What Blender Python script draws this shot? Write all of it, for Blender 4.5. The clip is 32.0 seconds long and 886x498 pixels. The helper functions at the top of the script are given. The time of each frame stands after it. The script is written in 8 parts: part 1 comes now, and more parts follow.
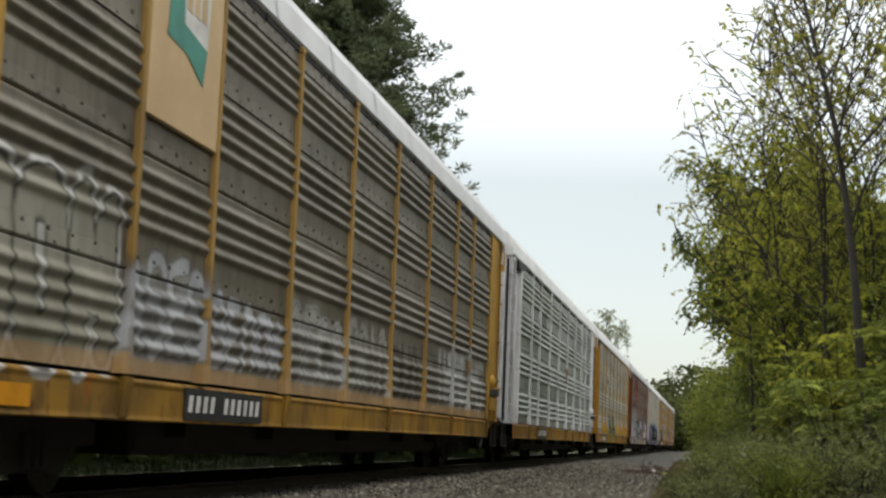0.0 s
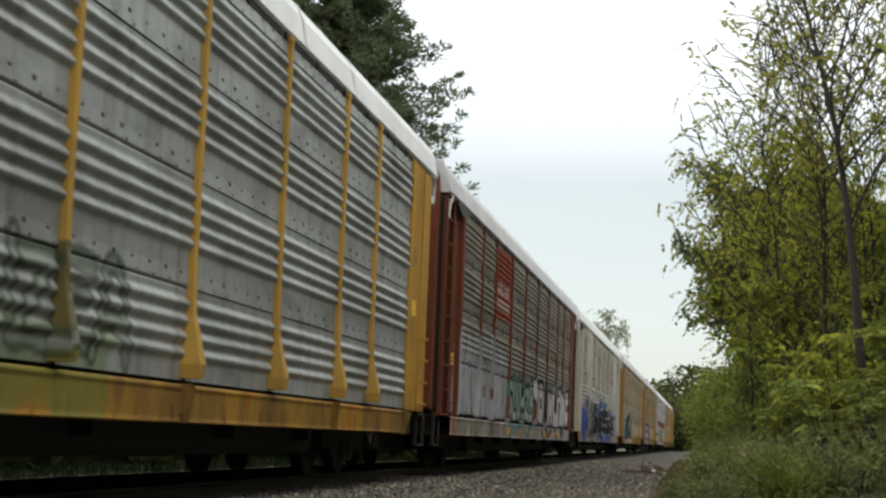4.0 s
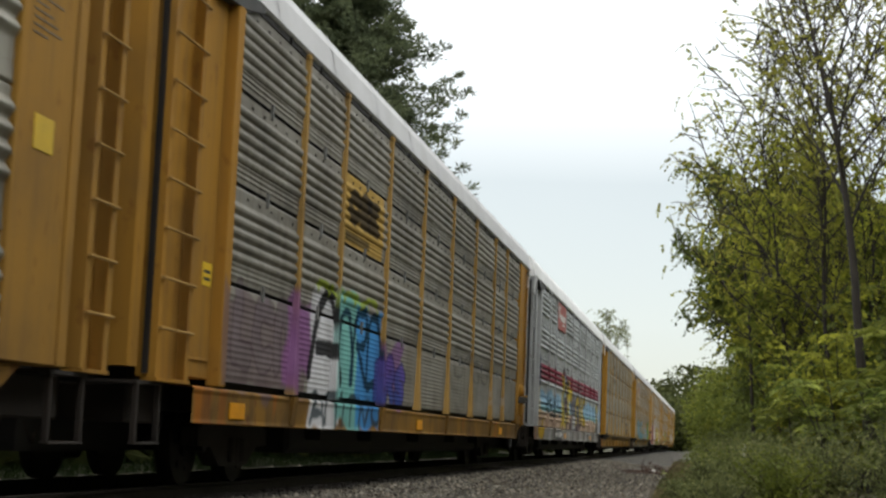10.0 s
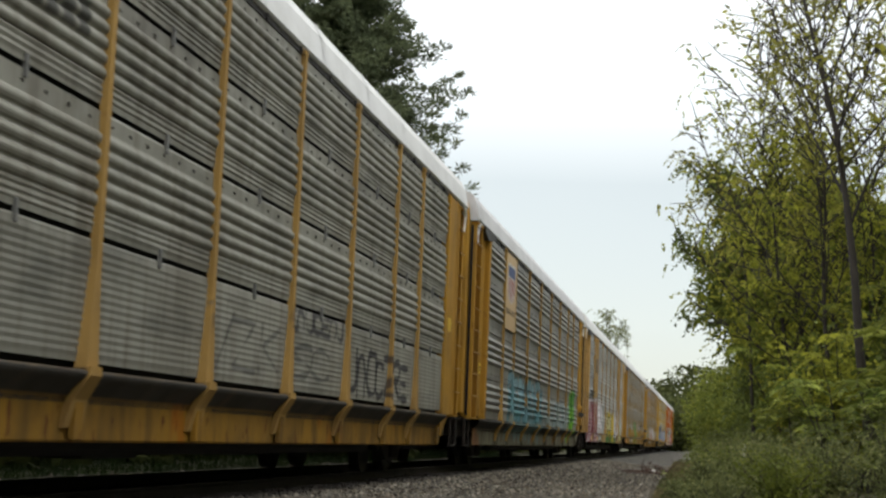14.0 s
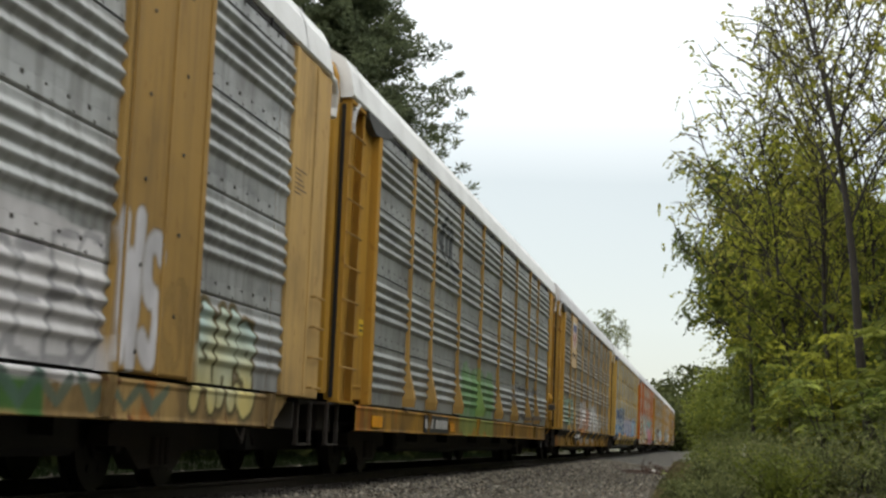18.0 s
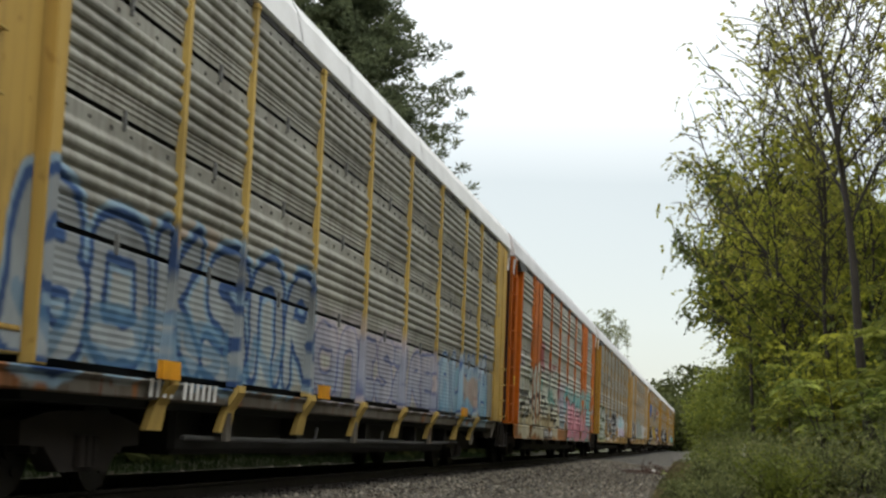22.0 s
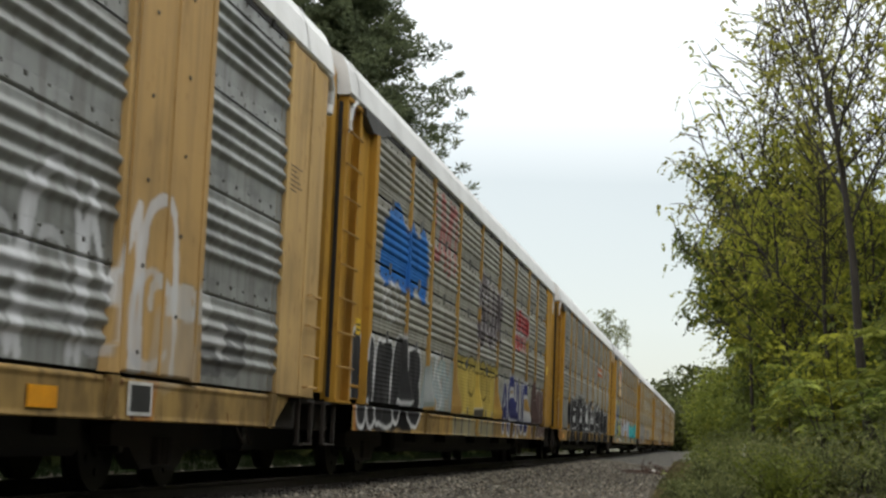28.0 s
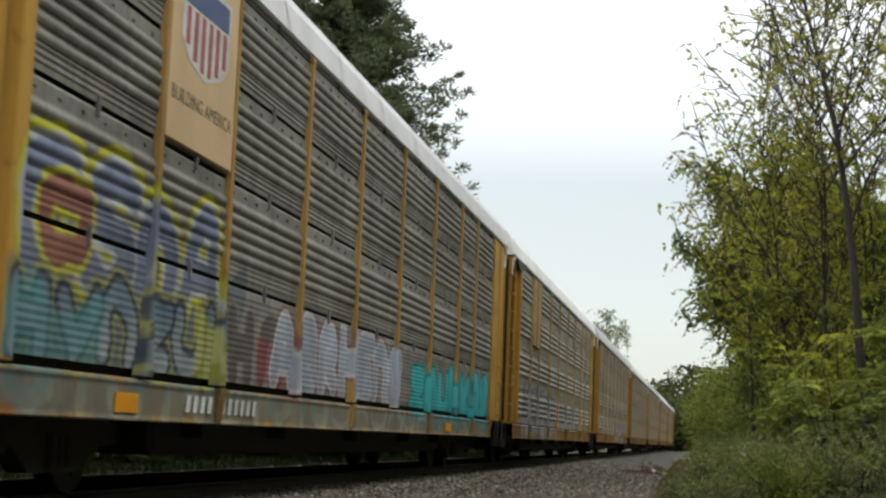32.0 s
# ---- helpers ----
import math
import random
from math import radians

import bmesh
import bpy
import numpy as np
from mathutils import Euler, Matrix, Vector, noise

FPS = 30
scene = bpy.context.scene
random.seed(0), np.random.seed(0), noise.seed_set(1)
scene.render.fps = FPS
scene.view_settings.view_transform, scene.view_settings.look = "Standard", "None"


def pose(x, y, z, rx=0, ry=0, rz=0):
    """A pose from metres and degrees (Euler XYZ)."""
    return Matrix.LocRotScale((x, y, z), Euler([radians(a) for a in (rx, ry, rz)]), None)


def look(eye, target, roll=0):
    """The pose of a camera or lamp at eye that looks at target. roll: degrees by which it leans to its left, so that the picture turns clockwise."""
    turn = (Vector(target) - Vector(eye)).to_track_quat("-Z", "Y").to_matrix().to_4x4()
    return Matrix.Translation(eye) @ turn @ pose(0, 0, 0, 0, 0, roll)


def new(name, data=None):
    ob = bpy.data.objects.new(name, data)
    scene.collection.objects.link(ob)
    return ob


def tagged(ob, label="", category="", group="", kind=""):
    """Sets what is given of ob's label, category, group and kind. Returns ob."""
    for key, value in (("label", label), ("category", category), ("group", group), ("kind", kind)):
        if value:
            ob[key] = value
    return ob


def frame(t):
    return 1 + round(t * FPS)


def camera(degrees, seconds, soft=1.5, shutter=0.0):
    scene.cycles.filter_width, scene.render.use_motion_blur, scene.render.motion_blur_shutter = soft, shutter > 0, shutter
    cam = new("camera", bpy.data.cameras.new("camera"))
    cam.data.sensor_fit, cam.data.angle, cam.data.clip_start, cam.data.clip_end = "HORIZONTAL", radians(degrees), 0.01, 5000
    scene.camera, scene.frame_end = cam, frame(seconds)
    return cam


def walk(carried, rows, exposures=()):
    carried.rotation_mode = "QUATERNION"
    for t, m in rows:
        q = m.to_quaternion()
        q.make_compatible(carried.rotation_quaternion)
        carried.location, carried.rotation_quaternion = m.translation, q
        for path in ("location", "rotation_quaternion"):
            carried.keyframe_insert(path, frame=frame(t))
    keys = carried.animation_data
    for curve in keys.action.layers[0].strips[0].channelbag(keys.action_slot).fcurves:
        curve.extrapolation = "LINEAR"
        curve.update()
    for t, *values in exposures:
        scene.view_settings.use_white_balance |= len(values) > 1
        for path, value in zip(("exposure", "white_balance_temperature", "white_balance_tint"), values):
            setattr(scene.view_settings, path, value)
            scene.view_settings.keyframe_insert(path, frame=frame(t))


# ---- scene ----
# World: z up, rail tops at z = 0, y runs along the track away from the camera.
TRACK_X = -1.52          # centre line of the track
CAR = 28.6               # coupler to coupler
CURVE_Y, CURVE_R = 205.0, 420.0   # the track bends to the left far off
SECONDS = 32.0

CAM = Matrix(((0.98491, -0.01891, 0.17203, 4.708),
              (0.16836, -0.12540, -0.97772, 0.0),
              (0.04007, 0.99193, -0.12033, 0.61),
              (0, 0, 0, 1)))
cam = camera(32.0, SECONDS, soft=2.5, shutter=0.1)
walk(cam, [(0.0, CAM), (SECONDS, CAM)])


def travelled(t):
    """Metres by which the train has come nearer at t seconds."""
    u = t / 16 - 1
    return ((((0.3138 * u - 0.4447) * u - 1.6974) * u + 3.485) * u + 272.983) * u + 233.2437


def on_track(s):
    """Place and heading on the track's centre line, s metres along y."""
    if s <= CURVE_Y:
        return TRACK_X, s, 0.0
    a = (s - CURVE_Y) / CURVE_R
    return TRACK_X - CURVE_R * (1 - math.cos(a)), CURVE_Y + CURVE_R * math.sin(a), a


# ---- sky and light: a bright overcast day ----
SUN_EL, SUN_AZ = 58.0, 285.0
world = bpy.data.worlds.new("world")
scene.world = world
world.use_nodes = True
wn, wl = world.node_tree.nodes, world.node_tree.links
wn.clear()
w_out, w_bg, w_add = wn.new("ShaderNodeOutputWorld"), wn.new("ShaderNodeBackground"), wn.new("ShaderNodeAddShader")
w_sky = wn.new("ShaderNodeTexSky")
w_sky.sky_type, w_sky.sun_disc = "NISHITA", False
w_sky.sun_elevation, w_sky.sun_rotation = radians(SUN_EL), radians(SUN_AZ)
w_bg.inputs["Strength"].default_value = 0.05
w_cloud = wn.new("ShaderNodeBackground")
w_tc, w_map, w_noise, w_ramp, w_sep, w_grad, w_mix = (wn.new(n) for n in (
    "ShaderNodeTexCoord", "ShaderNodeMapping", "ShaderNodeTexNoise", "ShaderNodeValToRGB",
    "ShaderNodeSeparateXYZ", "ShaderNodeMapRange", "ShaderNodeMix"))
w_map.inputs["Scale"].default_value = (1.0, 1.0, 5.0)
w_noise.inputs["Scale"].default_value, w_noise.inputs["Detail"].default_value = 1.6, 3.0
w_ramp.color_ramp.elements[0].position, w_ramp.color_ramp.elements[0].color = 0.35, (0.58, 0.605, 0.562, 1)
w_ramp.color_ramp.elements[1].position, w_ramp.color_ramp.elements[1].color = 0.65, (0.65, 0.672, 0.632, 1)
w_grad.inputs["From Min"].default_value, w_grad.inputs["From Max"].default_value = 0.165, 0.215
w_mix.data_type = "RGBA"
w_mix.inputs["B"].default_value = (1.0, 1.0, 0.95, 1)
# an overcast sky is brighter overhead than low down
w_up = wn.new("ShaderNodeMapRange")
w_up.inputs["From Min"].default_value, w_up.inputs["From Max"].default_value = 0.2, 1.0
w_up.inputs["To Min"].default_value, w_up.inputs["To Max"].default_value = 0.95, 2.6
wl.new(w_tc.outputs["Generated"], w_map.inputs["Vector"])
wl.new(w_map.outputs["Vector"], w_noise.inputs["Vector"])
wl.new(w_noise.outputs["Fac"], w_ramp.inputs["Fac"])
wl.new(w_tc.outputs["Generated"], w_sep.inputs["Vector"])
wl.new(w_sep.outputs["Z"], w_grad.inputs["Value"])
wl.new(w_grad.outputs["Result"], w_mix.inputs["Factor"])
wl.new(w_sep.outputs["Z"], w_up.inputs["Value"])
wl.new(w_up.outputs["Result"], w_cloud.inputs["Strength"])
wl.new(w_ramp.outputs["Color"], w_mix.inputs["A"])
wl.new(w_mix.outputs["Result"], w_cloud.inputs["Color"])
wl.new(w_sky.outputs["Color"], w_bg.inputs["Color"])
wl.new(w_bg.outputs["Background"], w_add.inputs[0])
wl.new(w_cloud.outputs["Background"], w_add.inputs[1])
wl.new(w_add.outputs["Shader"], w_out.inputs["Surface"])

sun = new("sun", bpy.data.lights.new("sun", "SUN"))
sun.data.energy, sun.data.angle, sun.data.color = 0.6, radians(30), (1.0, 0.96, 0.9)
az, el = radians(SUN_AZ), radians(SUN_EL)
sun.matrix_world = look(Vector((math.sin(az) * math.cos(el), math.cos(az) * math.cos(el), math.sin(el))) * 60, (0, 0, 0))
scene.view_settings.exposure = 0.0


# ---- materials ----
def nodes_of(m):
    m.use_nodes = True
    nt = m.node_tree
    return nt, nt.nodes, nt.links, nt.nodes["Principled BSDF"]


def node(nt, kind, **values):
    n = nt.nodes.new(kind)
    for k, v in values.items():
        n.inputs[k.replace("_", " ")].default_value = v
    return n


def math_node(nt, op, a, b=0.0, clamp=False):
    n = nt.nodes.new("ShaderNodeMath")
    n.operation, n.use_clamp = op, clamp
    for i, v in enumerate((a, b)):
        if isinstance(v, (int, float)):
            n.inputs[i].default_value = v
        else:
            nt.links.new(v, n.inputs[i])
    return n.outputs[0]


def mix_colour(nt, fac, a, b, mode="MIX"):
    n = nt.nodes.new("ShaderNodeMix")
    n.data_type, n.blend_type, n.clamp_factor = "RGBA", mode, True
    for key, v in (("Factor", fac), ("A", a), ("B", b)):
        sock = n.inputs[key] if key == "Factor" else [s for s in n.inputs if s.name == key and s.type == "RGBA"][0]
        if isinstance(v, (int, float)):
            sock.default_value = v
        elif isinstance(v, (tuple, list)):
            sock.default_value = (*v[:3], 1)
        else:
            nt.links.new(v, sock)
    return [s for s in n.outputs if s.type == "RGBA"][0]


def ramp01(nt, value, lo, hi):
    n = nt.nodes.new("ShaderNodeMapRange")
    n.interpolation_type = "SMOOTHSTEP"
    nt.links.new(value, n.inputs["Value"])
    n.inputs["From Min"].default_value, n.inputs["From Max"].default_value = lo, hi
    return n.outputs["Result"]


def noise_at(nt, coord, scale, detail=3.0, stretch=None, rough=0.55):
    if stretch:
        mp = nt.nodes.new("ShaderNodeMapping")
        mp.inputs["Scale"].default_value = stretch
        nt.links.new(coord, mp.inputs["Vector"])
        coord = mp.outputs["Vector"]
    n = node(nt, "ShaderNodeTexNoise", Scale=scale, Detail=detail, Roughness=rough)
    nt.links.new(coord, n.inputs["Vector"])
    return n.outputs["Fac"]


def surface(name, colour, dark=None, rough=0.7, metal=0.0, scale=3.0, fine=40.0, bump=0.2, amount=0.6, spread=0.1):
    """A plain surface with stains at two scales and fine relief; alike pieces differ a little."""
    m = bpy.data.materials.new(name)
    nt, n, l, b = nodes_of(m)
    tc = n.new("ShaderNodeTexCoord").outputs["Object"]
    dark = dark or tuple(c * 0.5 for c in colour)
    big, small = noise_at(nt, tc, scale, 4), noise_at(nt, tc, fine, 3)
    fac = math_node(nt, "MULTIPLY", ramp01(nt, big, 0.35, 0.7), amount)
    c = mix_colour(nt, fac, colour, dark)
    c = mix_colour(nt, math_node(nt, "MULTIPLY", ramp01(nt, small, 0.45, 0.75), amount * 0.5), c, dark)
    rnd = n.new("ShaderNodeObjectInfo").outputs["Random"]
    hs = node(nt, "ShaderNodeHueSaturation")
    l.new(c, hs.inputs["Color"])
    l.new(math_node(nt, "ADD", math_node(nt, "MULTIPLY", rnd, 2 * spread), 1 - spread), hs.inputs["Value"])
    l.new(hs.outputs["Color"], b.inputs["Base Color"])
    b.inputs["Roughness"].default_value, b.inputs["Metallic"].default_value = rough, metal
    bp = node(nt, "ShaderNodeBump", Strength=bump, Distance=0.01)
    l.new(small, bp.inputs["Height"])
    l.new(bp.outputs["Normal"], b.inputs["Normal"])
    return m


def leaf_surface(name, light, dark, translucent=0.3, rough=0.75):
    """Leaves: each one its own shade of green."""
    m = bpy.data.materials.new(name)
    nt, n, l, b = nodes_of(m)
    rnd = n.new("ShaderNodeNewGeometry").outputs["Random Per Island"]
    tc = n.new("ShaderNodeTexCoord").outputs["Object"]
    big = noise_at(nt, tc, 1.1, 2)
    fac = math_node(nt, "ADD", math_node(nt, "MULTIPLY", rnd, 0.45), math_node(nt, "MULTIPLY", ramp01(nt, big, 0.3, 0.7), 0.55))
    c = mix_colour(nt, math_node(nt, "POWER", fac, 1.4), dark, light)
    l.new(c, b.inputs["Base Color"])
    b.inputs["Roughness"].default_value = rough
    b.inputs["Specular IOR Level"].default_value = 0.15
    tr = n.new("ShaderNodeBsdfTranslucent")
    l.new(c, tr.inputs["Color"])
    mx = n.new("ShaderNodeMixShader")
    mx.inputs["Fac"].default_value = translucent
    l.new(b.outputs["BSDF"], mx.inputs[1])
    l.new(tr.outputs["BSDF"], mx.inputs[2])
    l.new(mx.outputs["Shader"], n["Material Output"].inputs["Surface"])
    return m


# ---- sprayed paint: strokes of letter-like forms, laid as colours on the finely divided plates of a car ----
FORMS = {}


def form(key, *lines, curved=True):
    """One letter-like form: lines of (across, up) points in a unit box, rounded at their bends."""
    done = []
    for line in lines:
        p = np.array(line, float)
        for _ in range(2 if curved else 0):
            q, r = 0.75 * p[:-1] + 0.25 * p[1:], 0.25 * p[:-1] + 0.75 * p[1:]
            p = np.vstack([p[:1], np.stack((q, r), 1).reshape(-1, 2), p[-1:]])
        done.append(p)
    FORMS[key] = done


form("n", [(0.1, 0), (0.1, 0.8), (0.5, 1.05), (0.9, 0.8), (0.9, 0)])
form("u", [(0.1, 1), (0.1, 0.2), (0.5, -0.05), (0.9, 0.2), (0.9, 1)])
form("o", [(0.5, 1), (0.05, 0.95), (0.05, 0.05), (0.5, 0), (0.95, 0.05), (0.95, 0.95), (0.5, 1)])
form("s", [(0.95, 0.9), (0.5, 1.05), (0.05, 0.85), (0.15, 0.55), (0.85, 0.45), (0.95, 0.15), (0.5, -0.05), (0.05, 0.1)])
form("c", [(0.95, 0.85), (0.5, 1.05), (0.05, 0.8), (0.05, 0.2), (0.5, -0.05), (0.95, 0.15)])
form("a", [(0.02, 0), (0.3, 0.9), (0.55, 1.05), (0.75, 0.9), (0.98, 0)], [(0.22, 0.35), (0.8, 0.35)])
form("e", [(0.95, 0.98), (0.1, 0.95), (0.1, 0.05), (0.95, 0.02)], [(0.1, 0.5), (0.8, 0.52)], curved=False)
form("r", [(0.1, 0), (0.1, 1), (0.85, 1), (0.9, 0.55), (0.3, 0.48)], [(0.4, 0.48), (0.95, 0)])
form("b", [(0.1, 0), (0.1, 1), (0.8, 1), (0.85, 0.55), (0.3, 0.52)], [(0.3, 0.52), (0.95, 0.5), (0.95, 0), (0.1, 0)])
form("p", [(0.12, 0), (0.12, 1), (0.85, 1), (0.92, 0.5), (0.2, 0.45)])
form("d", [(0.1, 0), (0.1, 1), (0.7, 1), (1, 0.7), (1, 0.3), (0.7, 0), (0.1, 0)])
form("k", [(0.12, 0), (0.12, 1)], [(0.9, 1), (0.25, 0.5), (0.95, 0)], curved=False)
form("h", [(0.12, 0), (0.12, 1)], [(0.88, 0), (0.88, 1)], [(0.12, 0.5), (0.88, 0.5)], curved=False)
form("m", [(0.05, 0), (0.08, 1), (0.5, 0.4), (0.92, 1), (0.95, 0)], curved=False)
form("w", [(0.05, 1), (0.2, 0), (0.5, 0.7), (0.8, 0), (0.95, 1)], curved=False)
form("t", [(0.02, 0.95), (0.98, 0.95)], [(0.5, 0.95), (0.5, 0)], curved=False)
form("i", [(0.5, 0), (0.5, 1)], curved=False)
form("l", [(0.2, 1), (0.15, 0.05), (0.95, 0.02)], curved=False)
form("z", [(0.05, 0.95), (0.95, 0.98), (0.1, 0.05), (0.98, 0)], curved=False)
form("v", [(0.05, 1), (0.5, 0), (0.95, 1)], curved=False)
form("y", [(0.05, 1), (0.5, 0.5), (0.95, 1)], [(0.5, 0.5), (0.45, 0)], curved=False)


def wander(y, z, rng, size=1.0, n=7):
    """Smooth uneven values, about -1 to 1."""
    out = np.zeros_like(y)
    for _ in range(n):
        a, f = rng.uniform(0, math.tau), rng.uniform(1.2, 5.0) / size
        out += np.sin(f * (y * math.cos(a) + z * math.sin(a)) + rng.uniform(0, math.tau))
    return out / (0.6 * n)


def step_up(v, soft):
    return np.clip(v / soft + 0.5, 0, 1)


class Paint:
    """Colour and cover of points (y, z) on a car's side."""
    def __init__(self, y, z):
        self.y, self.z = y, z
        self.c, self.a = np.zeros((len(y), 3)), np.zeros(len(y))

    def lay(self, where, colour, cover):
        old = self.a[where] * (1 - cover)
        a = cover + old
        self.c[where] = (np.asarray(colour) * cover[:, None] + self.c[where] * old[:, None]) / np.maximum(a, 1e-6)[:, None]
        self.a[where] = a

    def band(self, rng, y0, y1, z0, z1, fill, soft, cover):
        y, z = self.y, self.z
        d = np.minimum(np.minimum(z - z0, z1 - z), np.minimum(y - y0, y1 - y)) + soft * 0.35 * wander(y, z, rng, 0.5)
        w = np.nonzero(d > -0.03)[0]
        self.lay(w, fill, step_up(d[w], 0.03 + 0.12 * soft) * cover * (1 - min(0.08, 2 * (1 - cover)) * np.clip(wander(y[w], z[w], rng, 0.3), 0, 1)))

    def letters(self, rng, y0, y1, z0, z1, forms, fill, fill2, line, rim, pen, halo, cover, fat):
        cell, h = (y1 - y0) / len(forms), z1 - z0
        order = list(range(len(forms)))
        rng.shuffle(order)
        placed = []
        r = fat if fat else min(0.17 * cell, 0.13 * h)
        for i in order:
            low, high = rng.uniform(-0.04, 0.05) * h, rng.uniform(-0.1, 0.08) * h
            lean, wide = rng.uniform(-0.06, 0.1) * cell, cell * rng.uniform(0.95, 1.12)
            a0, a1 = y0 + i * cell + r * 0.9, y0 + i * cell + wide - r * 0.9
            b0, b1 = z0 + low + r + pen, z1 + high - r - pen
            segs = []
            for p in FORMS[forms[i]]:
                p = p + 0.05 * np.stack((wander(p[:, 0] * 3, p[:, 1] * 3 + i, rng), wander(p[:, 0] * 3 + 5 + i, p[:, 1] * 3, rng)), 1)
                q = np.stack((a0 + (a1 - a0) * p[:, 0] + lean * p[:, 1], b0 + (b1 - b0) * p[:, 1]), 1)
                segs.append((q[:-1], q[1:]))
            placed.append((np.vstack([s[0] for s in segs]), np.vstack([s[1] for s in segs])))

        def away(a, b, reach):
            y, z = self.y, self.z
            lo, hi = np.minimum(a, b).min(0) - reach, np.maximum(a, b).max(0) + reach
            w = np.nonzero((y > lo[0]) & (y < hi[0]) & (z > lo[1]) & (z < hi[1]))[0]
            p = np.stack((y[w], z[w]), 1)
            d = np.full(len(w), 9.0)
            for u, v in zip(a, b):
                e = v - u
                t = np.clip(((p - u) @ e) / max(e @ e, 1e-9), 0, 1)
                d = np.minimum(d, np.hypot(*(p - u - t[:, None] * e).T))
            return w, d + 0.024 * wander(p[:, 0], p[:, 1], WOBBLE(), 0.25)

        seed = int(rng.integers(1 << 30))
        WOBBLE = lambda: np.random.default_rng(seed)
        if rim is not None:
            for a, b in placed:
                w, d = away(a, b, r + pen + halo + 0.03)
                self.lay(w, rim, step_up(r + pen + halo - d, 0.03) * cover)
        for a, b in placed:
            w, d = away(a, b, r + pen + 0.03)
            y, z = self.y[w], self.z[w]
            if line is not None:
                self.lay(w, line, step_up(r + pen - d, 0.022) * cover)
            if fill is not None:
                up = np.clip((z - z0) / h + 0.35 * wander(y, z, WOBBLE(), 0.6), 0, 1)[:, None]
                self.lay(w, np.asarray(fill) * (1 - up) + np.asarray(fill2) * up, step_up(r - d, 0.022) * cover * (1 - 0.05 * np.clip(wander(y, z, WOBBLE(), 0.2), 0, 1)))


def paint_mesh(me, pieces):
    """Writes the sprayed pieces of a car into a mesh's point colours."""
    co = np.empty(len(me.vertices) * 3)
    me.vertices.foreach_get("co", co)
    co = co.reshape(-1, 3)
    p = Paint(co[:, 1].copy(), co[:, 2].copy())
    for i, piece in enumerate(pieces):
        rng = np.random.default_rng(int(piece[1] * 100) + 7 * i + 3)
        (p.band if piece[0] == "band" else p.letters)(rng, *piece[1:])
    me.attributes.new("paint", "FLOAT_COLOR", "POINT").data.foreach_set("color", np.hstack([p.c, np.ones((len(p.a), 1))]).ravel())
    me.attributes.new("paint_cover", "FLOAT", "POINT").data.foreach_set("value", p.a)


def grid_mesh(name, profile, y0, y1, step=0.04):
    """A strip of (x, z) points, divided finely, run along y in fine steps."""
    pts = [profile[0]]
    for a, b in zip(profile, profile[1:]):
        n = max(1, math.ceil(abs(b[1] - a[1]) / 0.03))
        pts += [(a[0] + (b[0] - a[0]) * k / n, a[1] + (b[1] - a[1]) * k / n) for k in range(1, n + 1)]
    pts = np.array(pts)
    ys = np.linspace(y0, y1, max(2, math.ceil((y1 - y0) / step) + 1))
    m, n = len(ys), len(pts)
    co = np.empty((m, n, 3))
    co[:, :, 0], co[:, :, 1], co[:, :, 2] = pts[:, 0], ys[:, None], pts[:, 1]
    i = np.arange(m * n).reshape(m, n)
    quads = np.stack((i[:-1, :-1], i[1:, :-1], i[1:, 1:], i[:-1, 1:]), -1).reshape(-1, 4)
    me = bpy.data.meshes.new(name)
    me.vertices.add(m * n)
    me.vertices.foreach_set("co", co.ravel())
    me.loops.add(quads.size)
    me.loops.foreach_set("vertex_index", quads.ravel().astype(np.int32))
    me.polygons.add(len(quads))
    me.polygons.foreach_set("loop_start", np.arange(0, quads.size, 4, dtype=np.int32))
    me.update(calc_edges=True)
    return me


def touches(pieces, y0, y1, z0, z1):
    return any(p[2] > y0 - 0.3 and p[1] < y1 + 0.3 and p[4] > z0 - 0.3 and p[3] < z1 + 0.3 for p in pieces)


